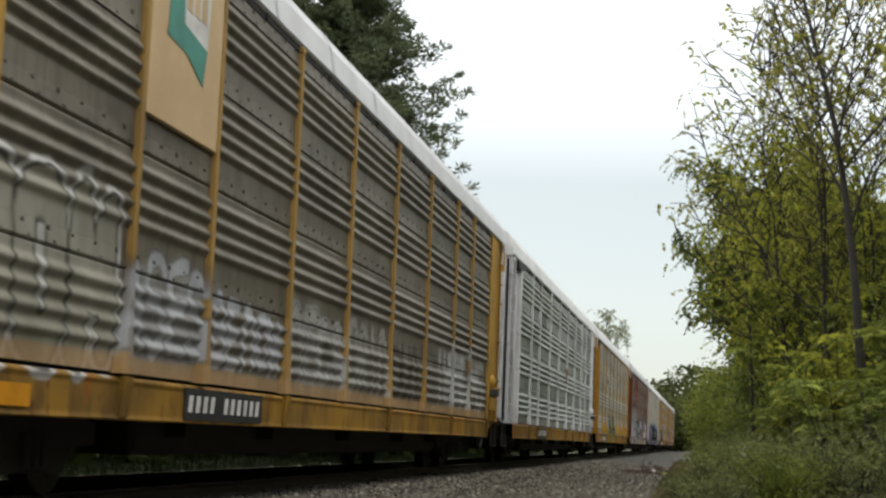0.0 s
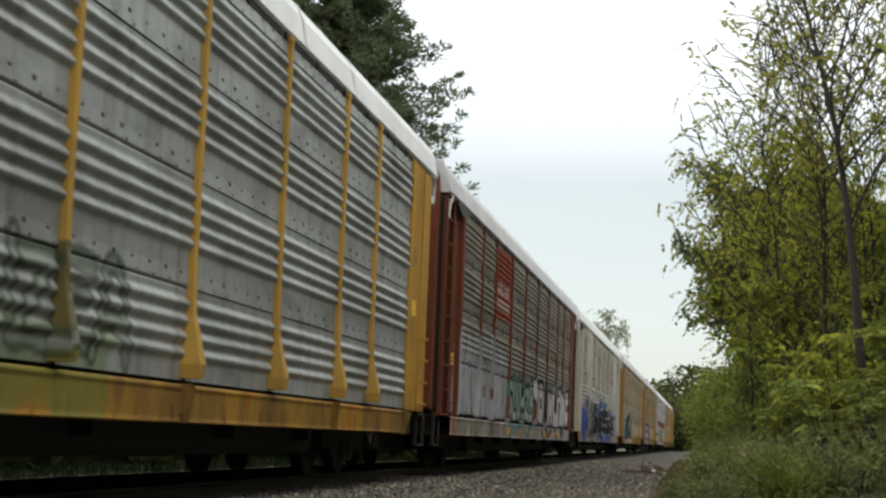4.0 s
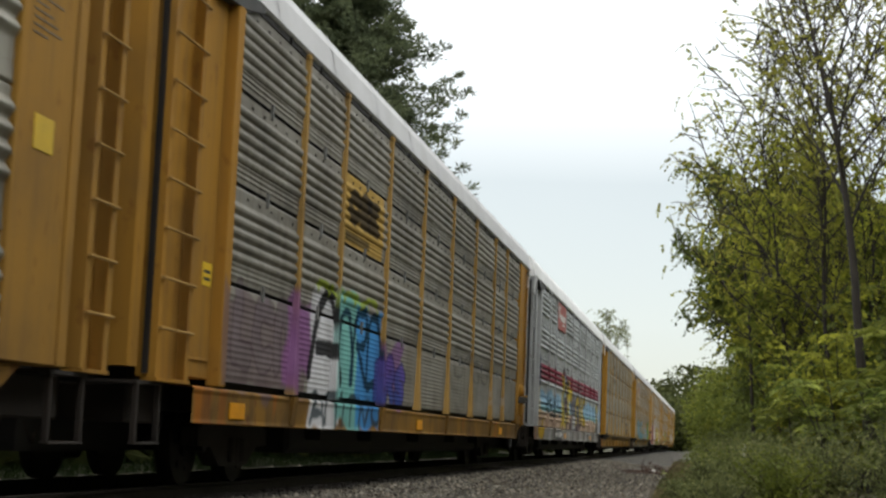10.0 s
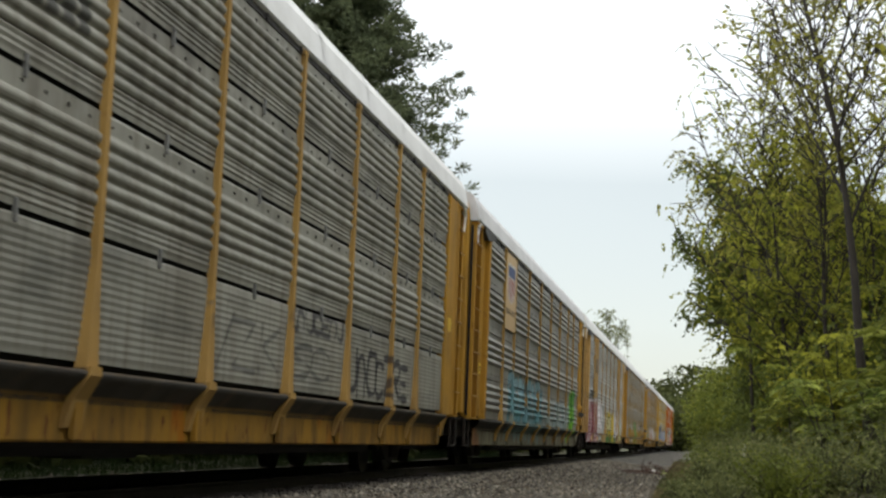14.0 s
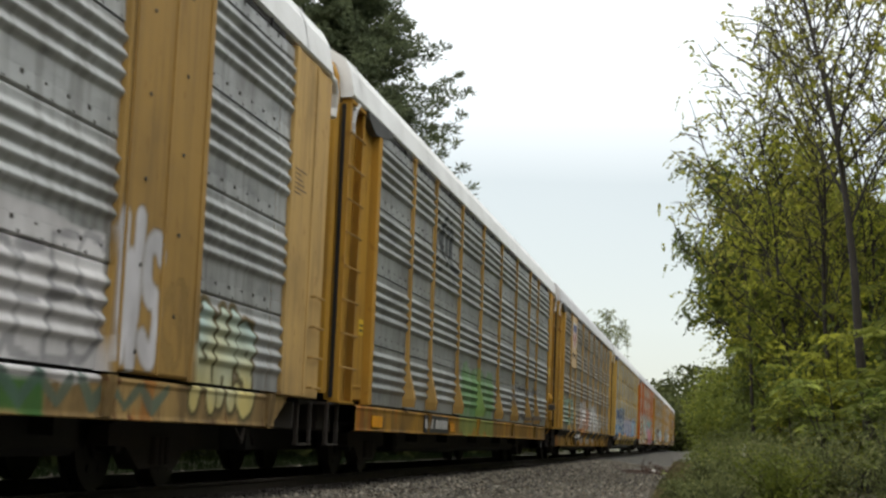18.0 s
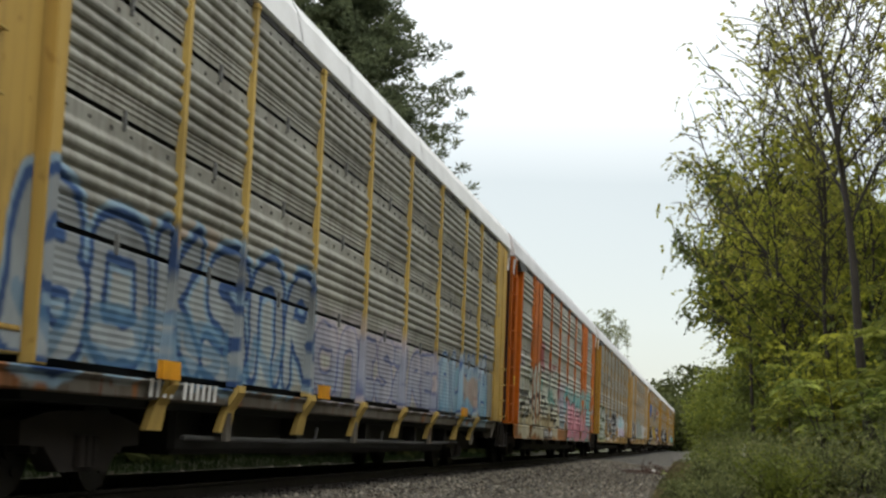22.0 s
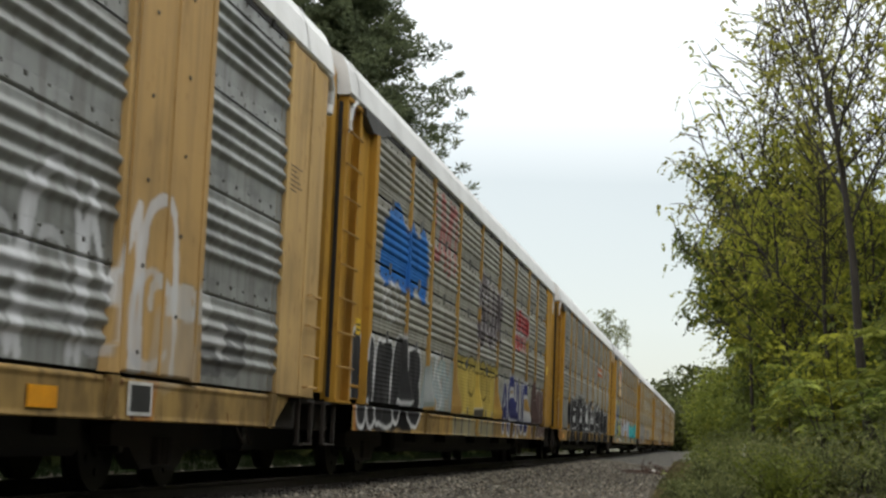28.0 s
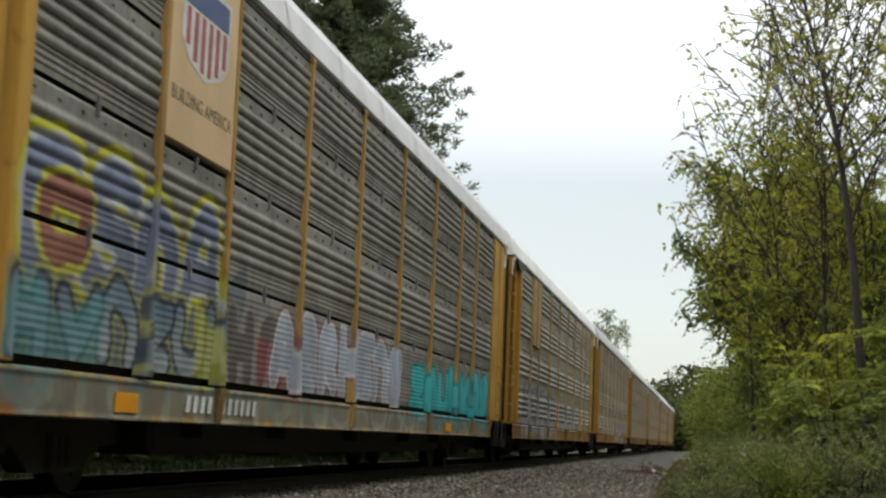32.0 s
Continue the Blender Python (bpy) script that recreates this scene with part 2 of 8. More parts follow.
def car_paint(name, colour, sprayed=False, kind="paint", metal=0.25, base_rough=0.42, dirt=(0.09, 0.07, 0.05), rust=0.35, patches=False):
    """Paint or zinc of one car, streaked downwards, dirty, with that car's sprayed pieces over it."""
    m = bpy.data.materials.new(name)
    nt, n, l, b = nodes_of(m)
    tc = n.new("ShaderNodeTexCoord").outputs["Object"]
    streak = noise_at(nt, tc, 1.0, 5, stretch=(3, 7.0, 0.55))
    blot = noise_at(nt, tc, 0.7, 4)
    fine = noise_at(nt, tc, 30, 3)
    rnd = n.new("ShaderNodeObjectInfo").outputs["Random"]
    hs = node(nt, "ShaderNodeHueSaturation", Color=(*colour, 1))
    l.new(math_node(nt, "ADD", math_node(nt, "MULTIPLY", rnd, 0.24 if kind == "zinc" else 0.1), 0.88 if kind == "zinc" else 0.95), hs.inputs["Value"])
    c = hs.outputs["Color"]
    if kind == "zinc":
        spangle = n.new("ShaderNodeTexVoronoi")
        spangle.inputs["Scale"].default_value = 9.0
        l.new(tc, spangle.inputs["Vector"])
        c = mix_colour(nt, math_node(nt, "MULTIPLY", spangle.outputs["Distance"], 0.25), c, tuple(min(1, v * 1.35) for v in colour))
    c = mix_colour(nt, math_node(nt, "MULTIPLY", ramp01(nt, streak, 0.42, 0.72), 0.42 if kind == "zinc" else 0.26), c, dirt)
    c = mix_colour(nt, math_node(nt, "MULTIPLY", ramp01(nt, blot, 0.45, 0.75), 0.4), c, dirt)
    if kind == "zinc":      # dull cloudy smears, wider than high
        c = mix_colour(nt, math_node(nt, "MULTIPLY", ramp01(nt, noise_at(nt, tc, 1.6, 5, stretch=(1, 0.5, 1.6)), 0.5, 0.68), 0.55), c, tuple(0.42 * v for v in colour))
    if kind == "paint":
        spots = noise_at(nt, tc, 4.5, 5, stretch=(1, 1.6, 0.8))
        c = mix_colour(nt, math_node(nt, "MULTIPLY", ramp01(nt, spots, 0.6, 0.68), rust), c, (0.13, 0.045, 0.02))
    if patches:      # touched-up paint and grime in short upright patches
        c = mix_colour(nt, math_node(nt, "MULTIPLY", ramp01(nt, noise_at(nt, tc, 1.0, 2, stretch=(1, 1.5, 0.5)), 0.56, 0.62), 0.6), c, (0.36, 0.11, 0.01))
        c = mix_colour(nt, math_node(nt, "MULTIPLY", ramp01(nt, noise_at(nt, tc, 1.3, 4, stretch=(1, 2.2, 0.7)), 0.5, 0.62), 0.42), c, (0.07, 0.045, 0.025))
    if sprayed:
        at, cov = n.new("ShaderNodeAttribute"), n.new("ShaderNodeAttribute")
        at.attribute_name, cov.attribute_name = "paint", "paint_cover"
        covered = cov.outputs["Fac"]
        c = mix_colour(nt, covered, c, at.outputs["Color"])
        soil = math_node(nt, "MULTIPLY", ramp01(nt, noise_at(nt, tc, 1.7, 5, stretch=(1, 1, 0.6)), 0.35, 0.68), 0.3)
        c = mix_colour(nt, math_node(nt, "MULTIPLY", soil, covered), c, (0.022, 0.018, 0.014))
        if kind == "zinc":      # paint hides the bare metal
            l.new(math_node(nt, "MULTIPLY", math_node(nt, "SUBTRACT", 1.0, covered, True), metal), b.inputs["Metallic"])
    if patches:      # road grime lies over paint and letters alike
        grime = math_node(nt, "MULTIPLY", ramp01(nt, noise_at(nt, tc, 1.1, 5, stretch=(1, 1.2, 0.9)), 0.38, 0.64), 0.42)
        if sprayed:
            grime = math_node(nt, "MULTIPLY", grime, math_node(nt, "SUBTRACT", 1.0, math_node(nt, "MULTIPLY", covered, 0.9)))
        c = mix_colour(nt, grime, c, (0.06, 0.045, 0.031))
    l.new(c, b.inputs["Base Color"])
    b.inputs["Metallic"].default_value = metal if kind == "zinc" else 0.0
    gloss = 0.12 if kind == "zinc" else 0.05
    b.inputs["Specular IOR Level"].default_value = gloss
    if sprayed:      # spray paint dries matt
        l.new(math_node(nt, "MULTIPLY", math_node(nt, "SUBTRACT", 1.0, covered, True), gloss), b.inputs["Specular IOR Level"])
    b.inputs["Specular Tint"].default_value = (0.45, 0.45, 0.45, 1)
    rough = math_node(nt, "ADD", math_node(nt, "MULTIPLY", fine, 0.2), base_rough if kind == "zinc" else 0.5)
    if sprayed and kind == "zinc":
        rough = math_node(nt, "ADD", rough, math_node(nt, "MULTIPLY", covered, 0.25))
    l.new(rough, b.inputs["Roughness"])
    bp = node(nt, "ShaderNodeBump", Strength=0.15, Distance=0.006)
    l.new(noise_at(nt, tc, 6, 3), bp.inputs["Height"])
    l.new(bp.outputs["Normal"], b.inputs["Normal"])
    return m


# M_DARK is underframe steel and also the black of shaded slits
M_DARK = surface("sooty_steel_and_gap_shade", (0.016, 0.014, 0.012), (0.007, 0.006, 0.006), 0.75, 0.2)
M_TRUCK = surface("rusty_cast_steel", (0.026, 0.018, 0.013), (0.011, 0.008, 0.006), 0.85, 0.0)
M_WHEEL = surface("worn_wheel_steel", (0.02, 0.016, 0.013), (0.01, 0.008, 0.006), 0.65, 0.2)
M_INSIDE = surface("unlit_car_interior", (0.012, 0.012, 0.012), rough=0.9)
M_SOOT = surface("grimy_dark_grey_steel", (0.06, 0.058, 0.055), (0.02, 0.02, 0.02), 0.7)
M_ROOF = surface("weathered_white_roof_sheet", (0.74, 0.74, 0.73), (0.45, 0.44, 0.42), 0.5, 0.0, 1.2, 18, 0.1, 0.35)
M_ROOF_GREY = surface("dull_zinc_roof_sheet", (0.55, 0.545, 0.55), (0.36, 0.35, 0.34), 0.5, 0.0, 1.2, 18, 0.1, 0.4)
M_RAIL = surface("rusty_rail_steel", (0.028, 0.02, 0.015), (0.012, 0.009, 0.007), 0.7, 0.3, 4, 60)
M_RAIL_TOP = surface("polished_rail_head", (0.35, 0.33, 0.31), (0.2, 0.17, 0.15), 0.3, 0.9)
M_TIE = surface("creosoted_timber", (0.035, 0.028, 0.022), (0.015, 0.012, 0.01), 0.9)
M_PLATE = surface("black_stencil_plate", (0.02, 0.02, 0.02), rough=0.6)
M_BROWN_PLATE = surface("weathered_brown_plate", (0.05, 0.035, 0.022), (0.09, 0.06, 0.035), 0.7)
M_STENCIL = surface("white_stencil_paint", (0.7, 0.69, 0.66), (0.4, 0.38, 0.35), 0.7)
M_YELLOW_TOP = surface("yellow_door_paint", (0.5, 0.27, 0.03), (0.3, 0.16, 0.03), 0.6)
M_STENCIL_DARK = surface("dark_stencil_paint", (0.05, 0.04, 0.03), rough=0.7)
M_YELLOW_TAG = surface("orange_reflector_tape", (0.8, 0.34, 0.01), (0.5, 0.2, 0.01), 0.4)


# ---- mesh helpers ----
def part(name, bm, material, parent, label=""):
    me = bpy.data.meshes.new(name)
    bm.to_mesh(me)
    bm.free()
    me.materials.append(material)
    ob = new(name, me)
    ob.parent = parent
    if label:
        ob["label"] = label
    return ob


def shared(name, me, material, parent, label=""):
    """A part on a mesh that other cars use too, with a material of its own."""
    ob = new(name, me)
    ob.parent = parent
    ob.material_slots[0].link = "OBJECT"
    ob.material_slots[0].material = material
    if label:
        ob["label"] = label
    return ob


def mesh_of(name, bm):
    me = bpy.data.meshes.new(name)
    bm.to_mesh(me)
    bm.free()
    me.materials.append(M_DARK)
    return me


def add_box(bm, x0, x1, y0, y1, z0, z1, bevel=0.0):
    r = bmesh.ops.create_cube(bm, size=1.0, matrix=Matrix.LocRotScale(((x0 + x1) / 2, (y0 + y1) / 2, (z0 + z1) / 2), None, (x1 - x0, y1 - y0, z1 - z0)))
    if bevel:
        es = list({e for v in r["verts"] for e in v.link_edges})
        bmesh.ops.bevel(bm, geom=es, offset=bevel, segments=1, affect="EDGES")


def add_rod(bm, a, b, radius, sides=6):
    a, b = Vector(a), Vector(b)
    d = b - a
    m = Matrix.Translation((a + b) / 2) @ d.to_track_quat("Z", "Y").to_matrix().to_4x4()
    bmesh.ops.create_cone(bm, cap_ends=True, segments=sides, radius1=radius, radius2=radius, depth=d.length, matrix=m)


def add_profile(bm, pts, y0, y1, closed=True, steps=1):
    """A strip of (x, z) points run along y."""
    rings = []
    for i in range(steps + 1):
        y = y0 + (y1 - y0) * i / steps
        rings.append([bm.verts.new((x, y, z)) for x, z in pts])
    n = len(pts)
    for a, b in zip(rings, rings[1:]):
        for i in range(n if closed else n - 1):
            j = (i + 1) % n
            bm.faces.new((a[i], a[j], b[j], b[i]))
    if closed:
        bm.faces.new(rings[0])
        bm.faces.new(list(reversed(rings[-1])))
    bmesh.ops.recalc_face_normals(bm, faces=bm.faces)


def box_mesh(name, *args, bevel=0.0):
    bm = bmesh.new()
    add_box(bm, *args, bevel=bevel)
    return mesh_of(name, bm)


# ---- the autorack cars: x across (near side +), y from the leading coupler back, z from the rail ----
HALF = 1.50                    # to the side sheets
SILL0, SILL1 = 0.635, 1.00
ROWS = [1.02, 2.02, 3.03, 3.99, 4.92]
POSTS = [5.3, 7.3, 10.17, 13.0, 15.88, 18.72, 21.55, 23.56]
P0, P1 = 2.62, 26.12
EDGES = [P0] + POSTS + [P1]


def sheet_profile(row, kind):
    """Outline of one side sheet: four ribs and a flat band; the slotted kind has fine ribs low down and a gap above."""
    z0, z1 = ROWS[row], ROWS[row + 1]
    h = z1 - z0
    gap = 0.042 if kind == "slot" else 0.0
    pts = [(HALF, z0 + gap)]
    if kind == "slot" and row == 0:      # fine shallow ribs all the way up
        n = int((z1 - z0 - gap - 0.09) / 0.062)
        for k in range(n):
            z = z0 + gap + 0.05 + k * 0.062
            pts += [(HALF, z), (HALF + 0.007, z + 0.016), (HALF + 0.007, z + 0.032), (HALF, z + 0.048)]
        return pts + [(HALF, z1 - 0.004), (HALF - 0.02, z1 - 0.002)]
    if kind == "slot":
        for k in range(3):
            z = z0 + gap + 0.05 + k * 0.055
            pts += [(HALF, z), (HALF + 0.010, z + 0.014), (HALF + 0.010, z + 0.028), (HALF, z + 0.042)]
        first, pitch, ribs, depth = z0 + 0.25 * h, 0.122, 5, 0.6
    else:
        first, pitch, ribs, depth = z0 + 0.19 * h, 0.15, 4, 1.0
    if kind == "slot":
        for k in range(ribs):
            z = first + k * pitch
            pts += [(HALF, z), (HALF + 0.03 * depth, z + 0.012), (HALF + 0.048 * depth, z + 0.036), (HALF + 0.05 * depth, z + 0.056), (HALF + 0.036 * depth, z + 0.082), (HALF, z + 0.104)]
        return pts + [(HALF, z1 - 0.004), (HALF - 0.02, z1 - 0.002)]
    for k in range(ribs):      # soft rolled waves
        for s in range(10):
            pts.append((HALF + 0.02 * (1 - math.cos(math.tau * s / 10)), first - 0.024 + (k + s / 10) * pitch))
    pts += [(HALF, first - 0.024 + ribs * pitch)]
    # the lapped joint under the riveted band
    pts += [(HALF, z1 - 0.166), (HALF - 0.02, z1 - 0.162), (HALF - 0.02, z1 - 0.15), (HALF + 0.010, z1 - 0.148), (HALF + 0.006, z1 - 0.1), (HALF, z1 - 0.001)]
    return pts


def sheet_mesh(bay, row, kind):
    bm = bmesh.new()
    y0, y1 = EDGES[bay] + 0.03, EDGES[bay + 1] - 0.03
    add_profile(bm, sheet_profile(row, kind), y0, y1, closed=False)
    for f in bm.faces:
        if f.normal.x < 0:
            f.normal_flip()
    return mesh_of("side_sheet", bm)


def rivets_mesh(kind):
    """All the rivet heads of one side, in rows along the flat bands."""
    vs, fs = [], []
    for bay in range(9):
        y0, y1 = EDGES[bay] + 0.03, EDGES[bay + 1] - 0.03
        n = max(3, round((y1 - y0) / 0.42))
        for row in range(4):
            z1 = ROWS[row + 1]
            for z, shift in (((z1 - 0.09, 0.5),) if kind == "slot" else ((z1 - 0.03, 0.5), (z1 - 0.125, 0.8))):
                if z > 4.9 or (kind == "slot" and row == 0):
                    continue
                for i in range(n):
                    y, k = y0 + (i + shift * 0.9) * (y1 - y0) / n, len(vs)
                    r = 0.009 + 0.004 * ((i * 7 + row * 3) % 3)
                    vs += [(HALF + dx, y + sy * r, z + sz * r) for dx in (-0.003, 0.011) for sy, sz in ((-1, -1), (1, -1), (1, 1), (-1, 1))]
                    fs += [tuple(k + j for j in f) for f in ((4, 5, 6, 7), (0, 1, 5, 4), (1, 2, 6, 5), (2, 3, 7, 6), (3, 0, 4, 7))]
    me = bpy.data.meshes.new("rivets")
    me.from_pydata(vs, [], fs)
    me.materials.append(M_RIVET)
    return me


M_RIVET = surface("rusty_rivet_heads", (0.06, 0.052, 0.043), (0.025, 0.021, 0.018), 0.8)


def post_mesh(y, foot, fine=False):
    """A side post of bent plate, widening at its foot; foot: how far it stands out."""
    bm = bmesh.new()
    z0, z1 = SILL1 + 0.01, 4.95
    if foot:
        rows = [(z0 + 0.03, 0.17, 0.17), (z0 + 0.16, 0.18, 0.19), (z0 + 0.62, 0.11, 0.075), (z0 + 1.1, 0.10, 0.055), (z1 - 0.12, 0.095, 0.052), (z1, 0.105, 0.055)]
    else:
        rows = [(z0, 0.25, 0.085), (z0 + 0.12, 0.24, 0.08), (z0 + 0.85, 0.105, 0.055), (z1 - 0.12, 0.095, 0.052), (z1, 0.105, 0.055)]
    if fine:       # divided so that sprayed paint can lie on it
        steps = [(a, b, k / 20 if b[0] - a[0] > 0.4 else k / 5) for a, b in zip(rows, rows[1:]) for k in range(20 if b[0] - a[0] > 0.4 else 5)]
        rows = [tuple(u + (v - u) * f for u, v in zip(a, b)) for a, b, f in steps] + rows[-1:]
    rings = []
    for z, w, d in rows:
        rings.append([bm.verts.new(v) for v in ((HALF - 0.01, y + 0.05 - w, z), (HALF + d, y + 0.06 - w * 0.95, z), (HALF + d, y + 0.05, z), (HALF - 0.01, y + 0.05, z))])
    for a, b in zip(rings, rings[1:]):
        for i in range(4):
            bm.faces.new((a[i], a[(i + 1) % 4], b[(i + 1) % 4], b[i]))
    bm.faces.new(rings[0])
    bm.faces.new(list(reversed(rings[-1])))
    # a head plate under the roof
    add_box(bm, HALF - 0.005, HALF + 0.062, y - 0.06, y + 0.07, z1 - 0.03, z1 + 0.03, bevel=0.008)
    # bolts
    for k in range(8):
        z = 1.35 + k * 0.46
        add_box(bm, HALF, HALF + 0.03, y + 0.06, y + 0.085, z, z + 0.03)
    bmesh.ops.recalc_face_normals(bm, faces=bm.faces)
    me = bpy.data.meshes.new("side_post")
    bm.to_mesh(me)
    bm.free()
    if not fine:
        me.materials.append(M_DARK)
    return me


def roof_mesh():
    bm = bmesh.new()
    pts = [(HALF + 0.02, 4.99), (HALF + 0.05, 5.02), (HALF + 0.03, 5.12), (HALF - 0.02, 5.36), (HALF - 0.10, 5.52), (HALF - 0.30, 5.64), (HALF - 0.7, 5.73), (0, 5.79)]
    pts = pts + [(-x, z) for x, z in reversed(pts[:-1])]
    add_profile(bm, pts, 0.85, CAR - 0.4, closed=True)
    # seams across the roof
    for k in range(11):
        y = 1.4 + k * 2.56
        ring = [(x * 1.006, z + 0.012) for x, z in pts[1:-1]]
        vs = [[bm.verts.new((x, yy, z)) for x, z in ring] for yy in (y - 0.035, y + 0.035)]
        for i in range(len(ring) - 1):
            bm.faces.new((vs[0][i], vs[0][i + 1], vs[1][i + 1], vs[1][i]))
    bmesh.ops.recalc_face_normals(bm, faces=bm.faces)
    return mesh_of("roof", bm)


def roof_slit_mesh():
    """A black bar put in for the shaded slit under the roof, and clips."""
    bm = bmesh.new()
    add_box(bm, HALF - 0.06, HALF + 0.01, P0, P1, 4.925, 4.985)
    y = P0 + 0.5
    while y < P1:
        add_box(bm, HALF - 0.02, HALF + 0.03, y, y + 0.04, 4.91, 5.0)
        y += 1.4
    return mesh_of("top_rail", bm)


SILLS = {"ledge": [(HALF - 0.3, 0.45), (HALF - 0.08, 0.45), (HALF - 0.08, 0.79), (HALF + 0.09, 0.96), (HALF + 0.09, 1.0), (HALF - 0.3, 1.0)],
         "thin": [(HALF - 0.3, 0.82), (HALF + 0.02, 0.82), (HALF + 0.02, 0.95), (HALF + 0.06, 0.97), (HALF + 0.06, 0.99), (HALF - 0.3, 0.992)],
         "plain": [(HALF - 0.3, SILL0), (HALF + 0.05, SILL0), (HALF + 0.05, SILL0 + 0.02), (HALF + 0.042, SILL0 + 0.03), (HALF + 0.042, 0.93), (HALF + 0.05, 0.94), (HALF + 0.05, 0.965), (HALF + 0.02, 0.985), (HALF - 0.3, 0.988)]}


def sill_rib_mesh(y, kind):
    """A stiffener under a post."""
    bm = bmesh.new()
    if kind != "plain":
        add_box(bm, HALF - 0.06, HALF - 0.005, y - 0.12, y + 0.04, 0.47, 0.78, bevel=0.006)
    else:
        pts = [(HALF + 0.03, 0.66), (HALF + 0.06, 0.66), (HALF + 0.095, 0.93), (HALF + 0.095, 0.99), (HALF + 0.03, 0.99)]
        add_profile(bm, pts, y - 0.13, y + 0.06)
    return mesh_of("sill_rib", bm)


def post_foot_mesh(y):
    """The post's leg bent in under the ledge, down over the sill."""
    bm = bmesh.new()
    rings = []
    for z, x, w in ((1.03, HALF + 0.115, 0.1), (0.96, HALF + 0.115, 0.12), (0.78, HALF + 0.0, 0.15), (0.56, HALF - 0.05, 0.19)):
        rings.append([bm.verts.new(v) for v in ((x - 0.06, y - 0.05 - w, z), (x, y - 0.05 - w, z), (x, y - 0.05 + w, z), (x - 0.06, y - 0.05 + w, z))])
    for a, b in zip(rings, rings[1:]):
        for i in range(4):
            bm.faces.new((a[i], a[(i + 1) % 4], b[(i + 1) % 4], b[i]))
    bm.faces.new(rings[0])
    bm.faces.new(list(reversed(rings[-1])))
    bmesh.ops.recalc_face_normals(bm, faces=bm.faces)
    return mesh_of("post_foot", bm)


def gusset_mesh():
    """The sill's sloping end."""
    bm = bmesh.new()
    pts = [(P1 + 0.2, 0.62), (P1 + 0.3, 0.62), (P1 + 0.98, 0.99), (P1 + 0.2, 0.99)]
    u = [bm.verts.new((HALF - 0.2, y, z)) for y, z in pts]
    v = [bm.verts.new((HALF - 0.02, y, z)) for y, z in pts]
    for i in range(4):
        bm.faces.new((u[i], u[(i + 1) % 4], v[(i + 1) % 4], v[i]))
    bm.faces.new(u)
    bm.faces.new(list(reversed(v)))
    bmesh.ops.recalc_face_normals(bm, faces=bm.faces)
    return mesh_of("sill_gusset", bm)


# corner plates between the sheets and the ladder columns
CORNERS = [
    ("corner_post", HALF - 0.08, HALF + 0.055, 2.50, 2.71, 1.0, 4.96), ("corner_panel", HALF - 0.40, HALF - 0.05, 1.79, 2.49, 1.06, 4.95),
    ("panel_rib", HALF - 0.05, HALF - 0.035, 1.86, 2.44, 1.22, 1.26), ("corner_post", HALF - 0.2, HALF + 0.05, P1 - 0.02, P1 + 0.10, 1.0, 4.96),
    ("corner_panel", HALF - 0.2, HALF + 0.03, P1 + 0.103, P1 + 1.12, 1.0, 4.96), ("panel_rib", HALF + 0.03, HALF + 0.045, P1 + 0.92, P1 + 0.96, 1.0, 4.96),
    ("inner_panel", HALF - 0.5, HALF - 0.2, P1 + 1.0, P1 + 1.2, 1.05, 4.9)]
LONG_ENDS = {5: 0.5, 10: 0.45, 11: 0.58, 14: 0.5, 16: 0.2}      # cars whose rear corner sits further back
BROAD_ENDS = (2, 4, 10, 13, 14, 15, 16, 17, 19, 21)      # cars whose rear corner is one broad panel with low grab irons
COLUMN = {True: (0.90, 1.77, HALF - 0.13, HALF), False: (27.62, 28.16, HALF - 0.18, HALF - 0.02)}


def ladder_column_mesh(front):
    """The back plate with its foot and cap."""
    bm = bmesh.new()
    y0, y1, x0, x1 = COLUMN[front]
    z0, z1 = 1.02, 4.93
    add_profile(bm, [(x0, z0 - 0.03), (x1 + 0.02, z0 - 0.03), (x1 + 0.02, z0), (x0 + 0.02, z0), (x0 + 0.02, z1), (x1 + 0.02, z1), (x1 + 0.02, z1 + 0.05), (x0, z1 + 0.05)], y0 + 0.005, y1 - 0.005)
    return mesh_of("ladder_column", bm)


def flange_mesh(front, first):
    """A bent edge of the ladder column."""
    bm = bmesh.new()
    y0, y1, x0, x1 = COLUMN[front]
    y, d = (y0, 1) if first else (y1, -1)
    pts = [(x0 - 0.05, y), (x1, y), (x1, y + 0.1 * d), (x1 - 0.02, y + 0.1 * d), (x1 - 0.02, y + 0.04 * d), (x0 - 0.05, y + 0.04 * d)]
    rings = [[bm.verts.new((px, py, z)) for px, py in pts] for z in (1.022, 4.928)]
    for i in range(6):
        bm.faces.new((rings[0][i], rings[0][(i + 1) % 6], rings[1][(i + 1) % 6], rings[1][i]))
    bm.faces.new(rings[0])
    bm.faces.new(rings[1])
    bmesh.ops.recalc_face_normals(bm, faces=bm.faces)
    return mesh_of("flange", bm)


def rung_mesh(front, k):
    bm = bmesh.new()
    y0, y1, _, x = COLUMN[front]
    x += 0.025
    z = 1.45 + 0.44 * k
    add_rod(bm, (x, y0, z), (x, y1, z), 0.014)
    add_rod(bm, (x - 0.05, y0 + 0.02, z), (x, y0 + 0.02, z), 0.014)
    add_rod(bm, (x - 0.05, y1 - 0.02, z), (x, y1 - 0.02, z), 0.014)
    return mesh_of("rung", bm)


def door_line(y, dip, back):
    line = []
    for i in range(6):
        x0 = -1.15 + i * 0.42
        line += [(x0, y + dip), (x0 + 0.012, y), (x0 + 0.404, y), (x0 + 0.416, y + dip)]
    return line + [(1.37, back), (-1.15, back)]


